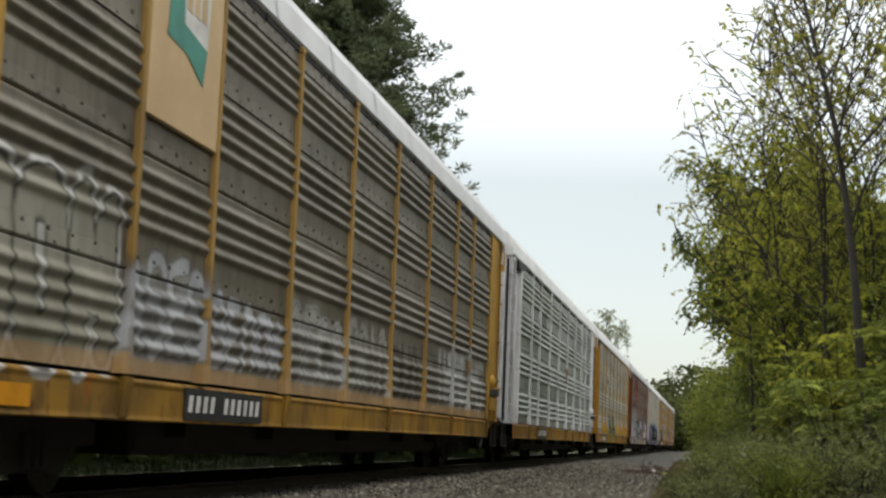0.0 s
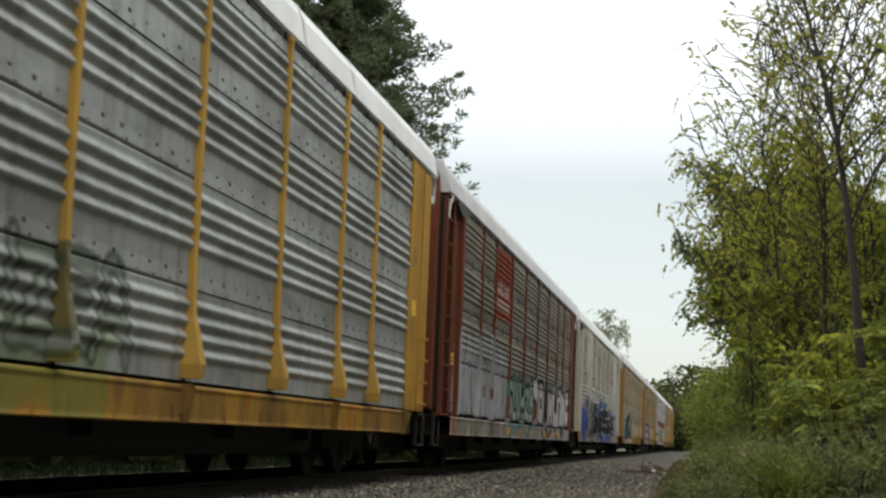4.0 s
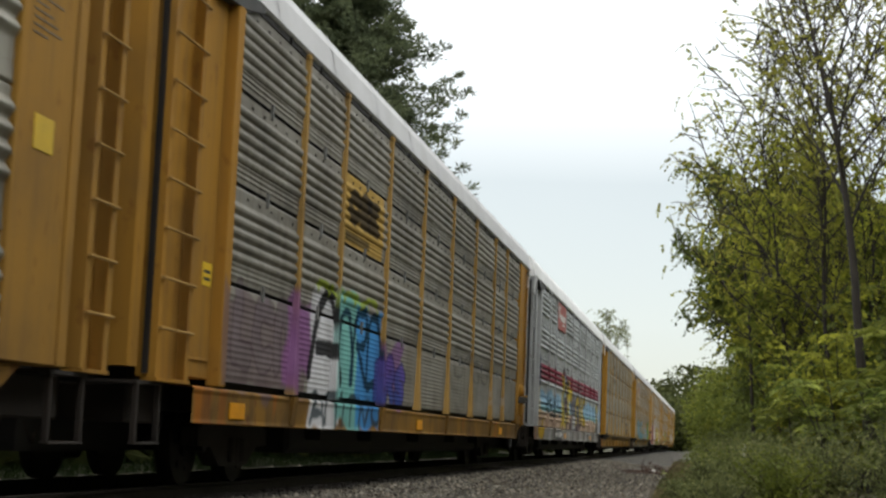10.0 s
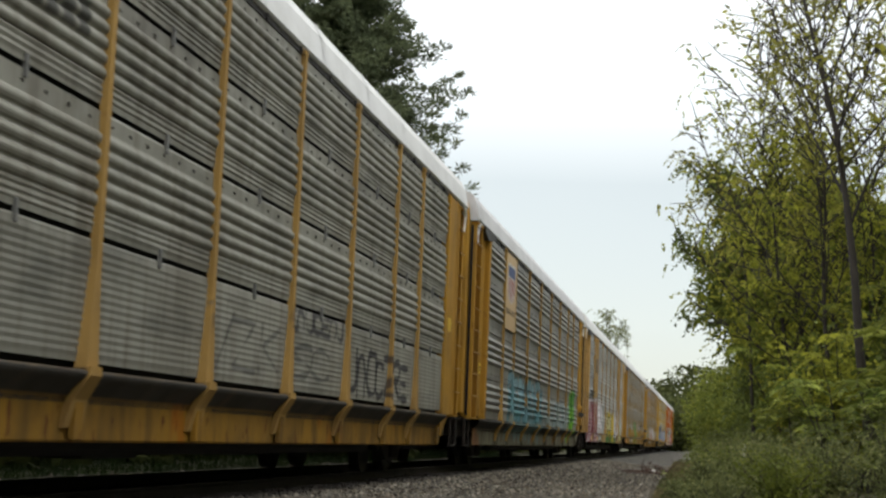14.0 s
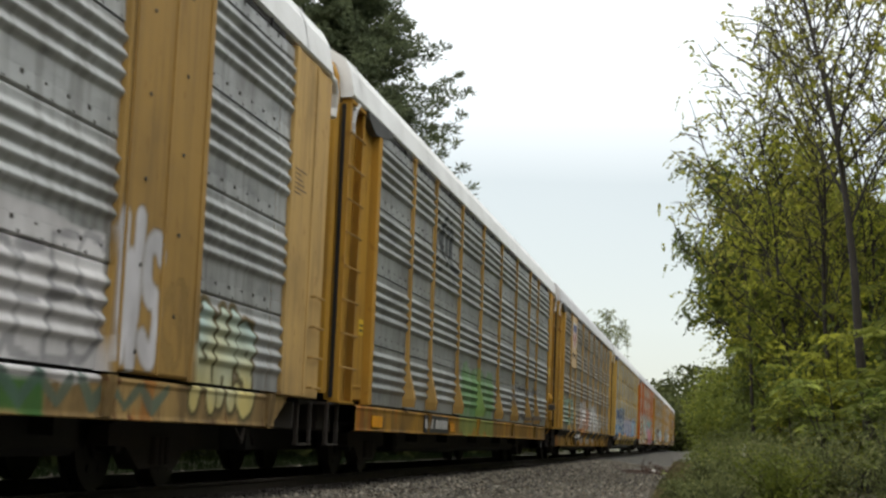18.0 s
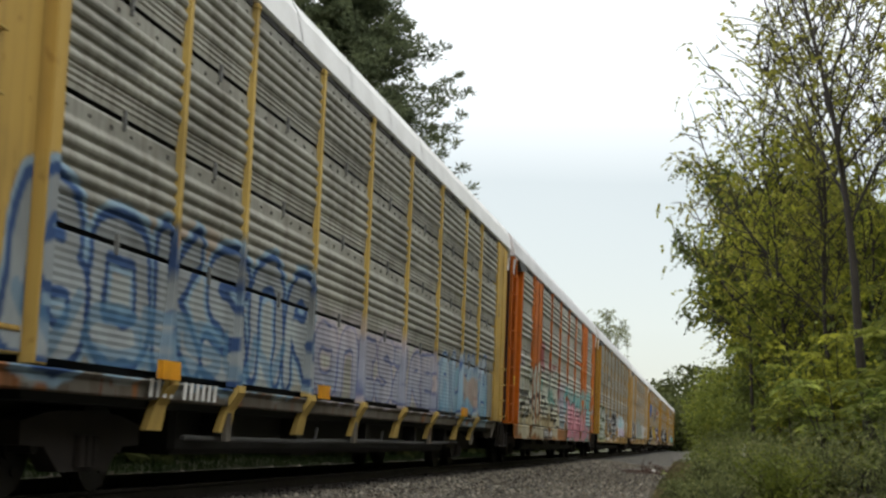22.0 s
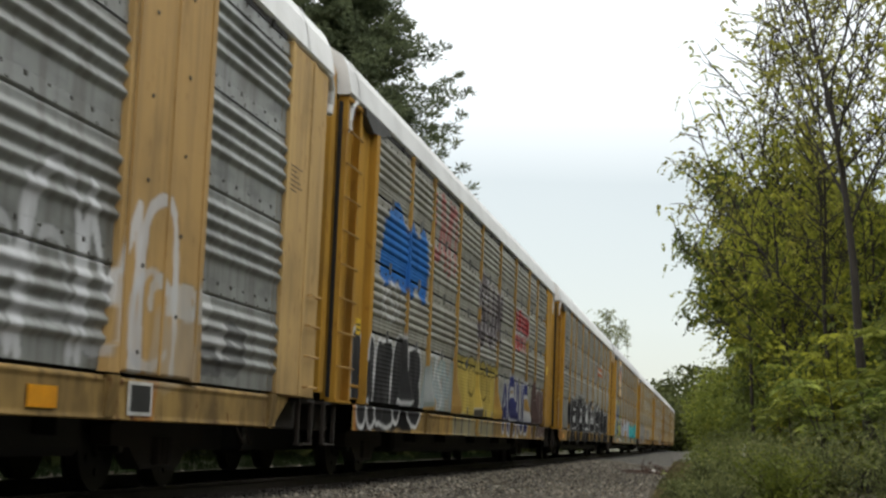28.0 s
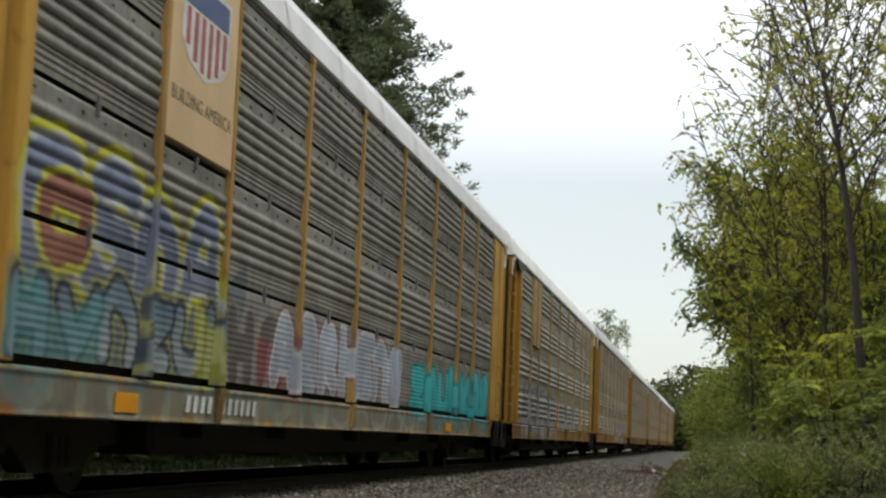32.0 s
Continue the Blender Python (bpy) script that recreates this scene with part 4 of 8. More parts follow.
GEAR = brake_gear_meshes()
LIB["rear_label"] = box_mesh("warning_label", HALF + 0.03, HALF + 0.036, P1 + 0.3, P1 + 0.62, 2.5, 2.75)


def stencil_plate(car, y, w, style):
    """A plate with unreadable stencilled marks on the sill; reflector tape likewise."""
    x = HALF + 0.018
    if style in ("tape", "high_tape"):
        z = 0.30 if style == "high_tape" else 0.0
        bm = bmesh.new()
        add_box(bm, x + 0.035 + 0.2 * z, x + 0.042 + 0.35 * z, y, y + w, 0.70 + z, 0.86 + z)
        part("reflector", bm, M_YELLOW_TAG, car, "orange reflector")
        return
    if style == "square":      # a framed data panel
        bm = bmesh.new()
        add_box(bm, x + 0.034, x + 0.041, y, y + w, 0.68, 0.96)
        pl = part("data_panel", bm, M_STENCIL, car, "white-framed panel with dark marks")
        bm = bmesh.new()
        add_box(bm, x + 0.041, x + 0.045, y + 0.05, y + w - 0.05, 0.71, 0.93)
        part("panel_field", bm, M_PLATE, pl)
        return
    pl = car
    z0 = 0.8 if style == "high_marks" else 0.69
    if "marks" not in style:
        bm = bmesh.new()
        add_box(bm, x + 0.034, x + 0.042, y, y + w, 0.665, 0.955)
        pl = part("number_plate", bm, M_BROWN_PLATE if style == "brown_plate" else M_PLATE, car, "dark plate with white marks")
    step = w / 11.6
    for i in range(11):      # one upright bar for each character, leaning a little
        if i == 4:
            continue
        yy = y + step * (i + 0.4)
        bm = bmesh.new()
        tilt = 0.03
        vs = [bm.verts.new((xx, yy + dy + (tilt if top else 0), z0 + 0.045 + (0.155 if top else 0))) for xx in (x + 0.042, x + 0.046) for dy, top in ((0, 0), (step * 0.5, 0), (step * 0.5, 1), (0, 1))]
        for f in ((0, 1, 2, 3), (7, 6, 5, 4), (0, 4, 5, 1), (1, 5, 6, 2), (2, 6, 7, 3), (3, 7, 4, 0)):
            bm.faces.new([vs[j] for j in f])
        bmesh.ops.recalc_face_normals(bm, faces=bm.faces)
        part("stencil_bar", bm, M_STENCIL, pl)




def flat_shape(name, pts, x0, x1, material, parent, label=""):
    """A thin plate with an outline of (y, z) points."""
    bm = bmesh.new()
    a = [bm.verts.new((x0, y, z)) for y, z in pts]
    b = [bm.verts.new((x1, y, z)) for y, z in pts]
    for i in range(len(pts)):
        j = (i + 1) % len(pts)
        bm.faces.new((a[i], a[j], b[j], b[i]))
    bm.faces.new(a)
    bm.faces.new(list(reversed(b)))
    bmesh.ops.recalc_face_normals(bm, faces=bm.faces)
    return part(name, bm, material, parent, label)


M_SIGN = surface("faded_tan_sign_paint", (0.60, 0.42, 0.22), (0.42, 0.28, 0.13), 0.6, 0, 1.5, 30, 0.1, 0.4)
M_RED = surface("faded_red_paint", (0.36, 0.07, 0.05), (0.2, 0.05, 0.04), 0.6)
M_BLUE = surface("faded_blue_paint", (0.05, 0.08, 0.2), (0.03, 0.04, 0.1), 0.6)
M_GREEN = surface("faded_green_paint", (0.05, 0.27, 0.2), (0.04, 0.16, 0.13), 0.6)


def words(text, y, z, size, x, material, parent):
    cu = bpy.data.curves.new("lettering", "FONT")
    cu.body, cu.size, cu.extrude, cu.align_x = text, size, 0.001, "CENTER"
    ob = bpy.data.objects.new("lettering", cu)
    me = bpy.data.meshes.new_from_object(ob)
    bpy.data.objects.remove(ob)
    me.transform(Matrix(((0, 0, 1, x), (1, 0, 0, y), (0, 1, 0, z), (0, 0, 0, 1))))
    me.materials.append(material)
    lt = new("lettering", me)
    lt.parent = parent
    return lt


def sign_panel(car, y0, y1, z0, z1, style):
    """A flat painted panel in a narrow bay, with an emblem in plain shapes."""
    x = HALF + 0.05
    bm = bmesh.new()
    add_box(bm, HALF - 0.005, x + (0.012 if style == "bracket" else 0), y0, y1, z0 - (0.3 if style == "bracket" else 0), z1, bevel=0.008)
    pl = part("sign_panel", bm, M_RED if style == "red" else LIB["plain_plate"] if style == "bracket" else M_SIGN, car, "flat red panel with white shapes" if style == "red" else "tan plate with dark shapes" if style == "bracket" else "flat tan panel with an emblem")
    c, w = (y0 + y1) / 2, (y1 - y0)
    if style == "shield":
        top, low = z1 - 0.2, z1 - 1.15
        def outline(k):
            r = 0.36 * w * k
            m = (top + low) / 2
            h = (top - low) / 2 * k
            return [(c - r, m + h * 0.9), (c - r * 0.5, m + h), (c, m + h * 0.9), (c + r * 0.5, m + h), (c + r, m + h * 0.9),
                    (c + r, m - h * 0.35), (c + r * 0.7, m - h * 0.75), (c, m - h), (c - r * 0.7, m - h * 0.75), (c - r, m - h * 0.35)]
        flat_shape("emblem", outline(1.0), x, x + 0.004, M_STENCIL, pl, "white shield")
        r = 0.33 * w
        for i in range(6):
            yy = c - r + (i + 0.25) * r / 3
            dip = 0.45 * (abs(yy + r / 12 - c) / r) ** 2
            flat_shape("stripe", [(yy, top - 0.36), (yy + r / 6, top - 0.36), (yy + r / 6, low + 0.06 + dip * 0.6), (yy, low + 0.06 + dip * 0.6)], x + 0.004, x + 0.007, M_RED, pl)
        flat_shape("emblem_top", [(c - r, top - 0.08), (c + r, top - 0.08), (c + r, top - 0.33), (c - r, top - 0.33)], x + 0.004, x + 0.007, M_BLUE, pl)
        if z1 - z0 > 1.6:
            words("BUILDING AMERICA", c, z0 + 0.36, 0.19, x + 0.001, M_STENCIL_DARK, pl)
    elif style == "flag":
        flat_shape("emblem", [(c - 0.5, z1 - 0.1), (c + 0.55, z1 - 0.25), (c + 0.5, z1 - 0.95), (c - 0.5, z1 - 0.8)], x, x + 0.004, M_STENCIL, pl, "white field")
        flat_shape("emblem_band", [(c - 0.5, z1 - 0.1), (c - 0.2, z1 - 0.1), (c - 0.15, z1 - 0.75), (c + 0.5, z1 - 0.85), (c + 0.42, z1 - 1.2), (c - 0.05, z1 - 1.0), (c - 0.55, z1 - 0.95)], x + 0.004, x + 0.008, M_GREEN, pl, "green band")
        for i in range(3):
            flat_shape("emblem_bar", [(c - 0.1 + i * 0.2, z1 - 0.3), (c + 0.04 + i * 0.2, z1 - 0.32), (c + 0.04 + i * 0.2, z1 - 0.62), (c - 0.1 + i * 0.2, z1 - 0.6)], x + 0.004, x + 0.008, M_SIGN, pl)
    elif style == "bars":
        for i in range(3):
            flat_shape("emblem_bar", [(c - 0.55 + i * 0.4, z1 - 0.9), (c - 0.28 + i * 0.4, z1 - 0.9), (c - 0.28 + i * 0.4, z1 - 1.25), (c - 0.55 + i * 0.4, z1 - 1.25)], x, x + 0.004, M_STENCIL_DARK, pl)
        flat_shape("emblem_rule", [(c - 0.7, z1 - 1.5), (c - 0.2, z1 - 1.5), (c - 0.2, z1 - 1.56), (c - 0.7, z1 - 1.56)], x, x + 0.004, M_STENCIL_DARK, pl)
    elif style == "red":
        h = z1 - z0
        flat_shape("emblem", [(y0 + 0.12, z1 - 0.1), (y0 + 0.45, z1 - 0.12), (y0 + 0.5, z1 - 0.2), (y0 + 0.3, z1 - 0.25), (y0 + 0.6, z1 - 0.42), (y0 + 0.3, z1 - 0.5)], x, x + 0.004, M_STENCIL, pl, "white swept shape")
        for i in range(6):
            yy = y0 + 0.7 + i * 0.27
            flat_shape("emblem_bar", [(yy, z0 + 0.36 * h), (yy + 0.2, z0 + 0.36 * h), (yy + 0.2, z0 + 0.6 * h), (yy, z0 + 0.6 * h)], x, x + 0.004, M_STENCIL, pl)
        flat_shape("emblem_rule", [(y0 + 1.3, z0 + 0.22 * h), (y0 + 2.2, z0 + 0.22 * h), (y0 + 2.2, z0 + 0.27 * h), (y0 + 1.3, z0 + 0.27 * h)], x, x + 0.004, M_STENCIL, pl)
    elif style == "bracket":       # bare dark shapes straight on the cover plate
        for y, d in ((y0 + 0.15, 1), (y1 - 0.15, -1)):
            flat_shape("emblem_bracket", [(y, z0), (y + 0.16 * d, z0), (y + 0.16 * d, z0 + 0.05), (y + 0.05 * d, z0 + 0.05), (y + 0.05 * d, z1 - 0.05), (y + 0.16 * d, z1 - 0.05), (y + 0.16 * d, z1), (y, z1)][::d], x + 0.012, x + 0.016, M_STENCIL_DARK, pl)
        for i in range(3):
            yy = y0 + 0.42 + i * 0.37
            flat_shape("emblem_bar", [(yy, z0 + 0.15), (yy + 0.28, z0 + 0.15), (yy + 0.28, z1 - 0.12), (yy, z1 - 0.12)], x + 0.012, x + 0.016, M_STENCIL_DARK, pl)
        for i in range(4):
            yy = y0 + 0.4 + i * 0.28
            flat_shape("emblem_rule", [(yy, z0 - 0.22), (yy + 0.16, z0 - 0.22), (yy + 0.16, z0 - 0.17), (yy, z0 - 0.17)], x + 0.012, x + 0.016, M_STENCIL_DARK, pl)

# ---- the train, car by car ----
TEAL = (0.08, 0.28, 0.30)
GREY3, GREY1 = (0.3, 0.3, 0.3), (0.1, 0.1, 0.1)
MAROON, SKY, SAND = (0.22, 0.025, 0.05), (0.27, 0.46, 0.62), (0.50, 0.36, 0.26)
N_BAY = (5.36, 7.24)
TAPES = ((2.9, 0.5, "tape"), (12.9, 0.5, "tape"), (22.9, 0.5, "tape"))
INK, DIM = (0.018, 0.018, 0.02), (0.42, 0.42, 0.41)


def letters(y0, y1, z0, z1, forms, fill, fill2, line, rim=None, pen=0.04, halo=0.04, cover=0.93, fat=0.0):
    """A row of sprayed letter-like forms: filled, outlined by a pen, with a rim outside."""
    return ("letters", y0, y1, z0, z1, forms, fill, fill2, line, rim, 1.3 * pen, halo, cover, fat)


def scrawl(y0, y1, z0, z1, forms, line, pen=0.03, cover=0.85):
    return letters(y0, y1, z0, z1, forms, None, None, line, None, pen, 0.0, cover, 0.004)


def band(y0, y1, z0, z1, fill, soft=0.1, cover=0.85):
    return ("band", y0, y1, z0, z1, fill, soft, cover)


def bars(y0, y1, z0, z1, n, colour, cover=0.8):
    """A line of lettering too faint to read, as plain bars."""
    w = (y1 - y0) / n
    return [band(y0 + i * w, y0 + (i + 0.72) * w, z0, z1, colour, 0.0, cover) for i in range(n)]


autorack("brown-grey autorack with tan posts and faded white letters", tuple(0.84 * c for c in BROWN_ZINC), "rib", TAN, YELLOW, OCHRE, "grey", shift=-0.04, pieces=(
    band(2.5, 4.9, 1.05, 2.3, (0.32, 0.3, 0.23), 0.3, 0.85),
    letters(2.2, 5.0, 1.0, 2.5, "nom", (0.36, 0.34, 0.27), (0.42, 0.4, 0.33), (0.05, 0.045, 0.04), (0.62, 0.61, 0.58), 0.03, 0.06, 0.9, 0.17),
    band(5.3, 7.2, 1.15, 1.9, (0.3, 0.3, 0.3), 0.5, 0.7),
    letters(5.1, 7.25, 1.12, 2.1, "ases", (0.58, 0.58, 0.6), (0.5, 0.51, 0.53), (0.2, 0.2, 0.2), None, 0.02, 0.0, 0.8, 0.07),
    letters(7.4, 9.9, 1.15, 1.9, "benow", (0.58, 0.58, 0.6), (0.48, 0.49, 0.52), (0.22, 0.22, 0.22), None, 0.02, 0.0, 0.75, 0.07),
    letters(10.2, 12.9, 1.12, 2.05, "necs", (0.55, 0.54, 0.52), (0.42, 0.41, 0.38), (0.16, 0.15, 0.13), DIM, 0.02, 0.04, 0.7, 0.08),
    letters(13.1, 15.7, 1.12, 2.1, "drin", (0.55, 0.54, 0.53), (0.42, 0.41, 0.38), None, None, 0.0, 0.0, 0.7, 0.09),
    letters(16.0, 18.2, 1.1, 2.0, "oun", None, None, (0.1, 0.09, 0.085), None, 0.05, 0.0, 0.7, 0.01),
    band(20.9, 23.3, 1.2, 2.2, (0.44, 0.44, 0.43), 0.6, 0.75), letters(19.8, 25.6, 1.1, 2.3, "iheczms", (0.6, 0.6, 0.59), (0.48, 0.48, 0.47), (0.24, 0.23, 0.22), None, 0.02, 0.0, 0.7, 0.1),
    band(2.7, 26.1, 1.0, 1.16, (0.5, 0.32, 0.16), 0.03, 0.75)),
    signs=((*N_BAY, 3.2, 4.92, "flag"),), plates=((6.75, 2.45, "plate"), (3.0, 0.5, "tape")))
autorack("autorack with white posts and greenish grey sheets on a yellow sill", GREEN_ZINC, "rib", WHITE, WHITE, OCHRE, shift=0.26,
    pieces=(*bars(8.0, 9.6, 3.75, 4.15, 3, (0.12, 0.12, 0.12), 0.6), scrawl(7.7, 9.8, 3.5, 4.5, "hk", (0.1, 0.1, 0.1), 0.05, 0.6), scrawl(15.4, 16.4, 2.5, 3.0, "z", (0.25, 0.06, 0.03), 0.03)), plates=((7.4, 2.15, "plate"),))
autorack("autorack with ochre posts and bluish grey sheets", BLUE_ZINC, "rib", YELLOW, OCHRE, OCHRE, shoe=True, shift=0.0, pieces=(
    band(9.6, 14.0, 0.66, 1.3, (0.16, 0.22, 0.06), 0.5, 0.5),
    letters(9.9, 14.4, 1.05, 1.95, "hnuzea", (0.36, 0.38, 0.33), (0.3, 0.34, 0.3), (0.05, 0.07, 0.04), None, 0.05, 0.0, 0.75, 0.04),
    *bars(7.5, 9.8, 3.62, 3.92, 5, (0.62, 0.63, 0.63), 0.6), *bars(7.5, 9.6, 3.3, 3.55, 4, (0.06, 0.07, 0.08), 0.7)), plates=((4.95, 2.4, "plate"),))
autorack("autorack with brown posts and long black and white sprayed letters", BROWN_ZINC, "slot", BROWN, BROWN, (0.5, 0.46, 0.4), "grey", shift=0.09, pieces=(
    band(7.4, 10.2, 3.3, 4.9, (0.26, 0.05, 0.03), 0.05, 0.9),
    *bars(8.0, 9.9, 3.85, 4.1, 5, (0.6, 0.5, 0.45)), *bars(7.8, 9.95, 3.5, 3.75, 6, (0.6, 0.5, 0.45)),
    letters(2.4, 9.9, 0.95, 2.75, "nruebhd", (0.46, 0.45, 0.48), (0.38, 0.37, 0.38), (0.2, 0.2, 0.2), None, 0.035, 0.0, 0.88, 0.22),
    band(9.9, 26.1, 0.6, 1.1, (0.4, 0.37, 0.36), 0.3, 0.8),
    letters(10.2, 15.6, 1.0, 2.15, "sluczb", (0.5, 0.52, 0.46), (0.3, 0.4, 0.38), INK, (0.13, 0.24, 0.22), 0.06, 0.08, 0.95, 0.11),
    scrawl(10.2, 15.4, 0.62, 1.05, "uvnvun", (0.1, 0.22, 0.2), 0.05), band(15.6, 26.2, 1.9, 2.35, (0.2, 0.32, 0.3), 0.8, 0.5),
    letters(15.6, 26.3, 0.95, 2.3, "yoimunac", (0.62, 0.57, 0.58), (0.6, 0.56, 0.58), INK, None, 0.085, 0.0, 0.96, 0.2),
    scrawl(16.0, 26.0, 0.62, 1.0, "ivviuvi", (0.06, 0.06, 0.06), 0.06)), plates=((9.85, 0.45, "tape"), (12.4, 0.45, "tape"), (14.8, 0.4, "tape"), (18.05, 0.5, "tape"), (20.2, 0.5, "tape"), (22.1, 0.45, "tape")))
autorack("autorack with cream posts and blue, black and white sprayed letters", ZINC, "rib", CREAM, CREAM, (0.52, 0.43, 0.3), shift=-0.03, pieces=(
    band(2.9, 5.4, 0.62, 2.0, (0.03, 0.07, 0.26), 0.7, 0.95), band(5.2, 20.4, 0.62, 2.1, (0.035, 0.075, 0.27), 0.5, 0.95), band(20.2, 22.6, 1.0, 2.1, (0.035, 0.075, 0.27), 0.3, 0.95),
    scrawl(5.7, 7.1, 2.1, 2.75, "mv", (0.08, 0.08, 0.07), 0.03, 0.8), band(5.3, 5.9, 2.0, 2.4, (0.035, 0.075, 0.27), 0.3, 0.9), band(6.8, 8.6, 2.0, 2.3, (0.035, 0.075, 0.27), 0.4, 0.9),
    band(5.4, 12.9, 0.62, 1.75, INK, 0.2, 1.0), band(5.2, 14.2, 0.6, 1.0, (0.018, 0.017, 0.016), 0.1, 1.0),
    letters(5.1, 13.1, 0.62, 2.3, "annuhm", INK, (0.02, 0.02, 0.022), (0.62, 0.62, 0.63), None, 0.038, 0.0, 0.98, 0.25),
    band(13.2, 13.9, 0.62, 2.4, (0.04, 0.1, 0.34), 0.4, 0.9), band(12.9, 17.5, 1.9, 2.45, (0.05, 0.13, 0.34), 0.6, 0.8),
    band(14.0, 22.2, 0.95, 1.8, INK, 0.2, 0.98),
    letters(13.7, 22.5, 0.95, 2.15, "esthuc", INK, (0.02, 0.02, 0.022), (0.64, 0.64, 0.64), None, 0.045, 0.0, 0.98, 0.19),
    letters(14.5, 22.0, 0.62, 0.95, "iviivi", (0.3, 0.3, 0.3), (0.3, 0.3, 0.3), None, None, 0.0, 0.0, 0.6),
    scrawl(5.7, 7.4, 0.7, 0.92, "zuck", (0.3, 0.3, 0.28), 0.009), scrawl(8.2, 11.0, 0.7, 0.92, "ienrzihh", (0.3, 0.3, 0.28), 0.009),
    scrawl(22.1, 23.2, 2.2, 2.65, "nmv", (0.1, 0.1, 0.09), 0.022, 0.8), scrawl(22.4, 22.85, 2.68, 2.95, "o", (0.1, 0.1, 0.09), 0.025, 0.9), band(22.4, 23.5, 1.0, 1.95, (0.035, 0.075, 0.27), 0.6, 0.95), scrawl(22.95, 23.3, 1.2, 1.7, "ws", (0.5, 0.52, 0.55), 0.04),
    band(19.2, 21.4, 3.5, 3.58, (0.6, 0.1, 0.04), 0.03, 0.9), band(19.2, 21.4, 3.36, 3.44, (0.6, 0.3, 0.25), 0.03, 0.8)),
    wide=((5.3, 7.2, 1.02, 4.9), (21.6, 23.5, 1.02, 4.9)))
autorack("autorack with tan posts and teal, black and white sprayed letters", (0.36, 0.345, 0.295), "rib", TAN, (0.38, 0.205, 0.045), (0.36, 0.19, 0.035), "grey", shift=0.11, pieces=(
    band(7.4, 10.1, 3.12, 3.85, (0.58, 0.4, 0.42), 0.03, 0.75),
    band(2.9, 6.0, 1.2, 1.75, TEAL, 0.5, 0.6), band(2.7, 3.7, 1.25, 1.9, (0.36, 0.06, 0.06), 0.5, 0.7),
    band(10.5, 12.6, 1.1, 1.9, (0.05, 0.16, 0.18), 0.8, 0.7),
    letters(4.9, 12.0, 0.6, 2.35, "dces", (0.03, 0.12, 0.15), (0.005, 0.006, 0.006), (0.68, 0.68, 0.68), None, 0.06, 0.0, 0.97, 0.36),
    scrawl(13.8, 15.0, 1.95, 2.25, "ezra", (0.5, 0.5, 0.5), 0.02, 0.7),
    letters(16.0, 20.9, 1.1, 2.0, "henuvae", (0.52, 0.52, 0.53), (0.48, 0.48, 0.49), None, None, 0.0, 0.0, 0.62, 0.09),
    scrawl(12.0, 13.3, 0.68, 0.95, "kvs", (0.4, 0.4, 0.38), 0.025)), plates=((7.8, 2.2, "plate"), (6.6, 0.5, "tape"), (10.6, 0.5, "tape")))
autorack("tan autorack with slotted sheets and blue and white sprayed letters", (0.34, 0.32, 0.275), "slot", TAN, (0.39, 0.2, 0.036), (0.34, 0.18, 0.035), "grey", shift=0.31, pieces=(
    band(7.65, 10.2, 3.06, 4.0, (0.52, 0.33, 0.08), 0.03, 0.9),
    letters(8.0, 9.8, 3.35, 3.85, "csz", None, None, (0.05, 0.045, 0.04), None, 0.075, 0.0, 0.9, 0.01), *bars(7.9, 9.9, 3.12, 3.24, 1, (0.07, 0.06, 0.04)),
    band(2.9, 6.2, 1.0, 2.0, (0.17, 0.12, 0.13), 0.5, 0.7), letters(3.2, 6.4, 1.2, 2.1, "lcna", (0.24, 0.2, 0.2), (0.24, 0.2, 0.22), (0.1, 0.07, 0.08), None, 0.03, 0.0, 0.6),
    band(5.3, 6.9, 1.2, 2.1, (0.3, 0.12, 0.32), 0.6, 0.75), band(10.1, 11.9, 1.0, 1.8, (0.22, 0.09, 0.28), 0.7, 0.75),
    band(6.35, 7.9, 0.66, 2.35, (0.66, 0.66, 0.68), 0.25, 0.96), band(7.6, 9.0, 0.66, 2.4, (0.2, 0.5, 0.46), 0.3, 0.95), band(8.8, 10.3, 0.66, 2.3, (0.06, 0.26, 0.58), 0.35, 0.95),
    scrawl(6.3, 7.9, 1.15, 2.4, "a", INK, 0.075, 0.95), scrawl(7.7, 10.3, 1.2, 2.35, "nrd", (0.02, 0.05, 0.08), 0.05, 0.95), scrawl(6.4, 10.4, 0.66, 1.15, "aninvu", (0.05, 0.07, 0.08), 0.035, 0.9),
    letters(10.0, 12.2, 1.0, 1.75, "ers", (0.05, 0.1, 0.34), (0.16, 0.1, 0.4), (0.04, 0.03, 0.14), None, 0.04, 0.0, 0.8),
    scrawl(6.5, 10.0, 2.28, 2.48, "nvnvn", (0.3, 0.38, 0.03), 0.03), scrawl(17.0, 21.5, 1.7, 2.2, "oncu", (0.16, 0.16, 0.15), 0.02, 0.6), letters(20.0, 25.0, 1.15, 1.7, "eazms", (0.46, 0.45, 0.44), (0.4, 0.4, 0.4), None, None, 0.0, 0.0, 0.3)), plates=TAPES)
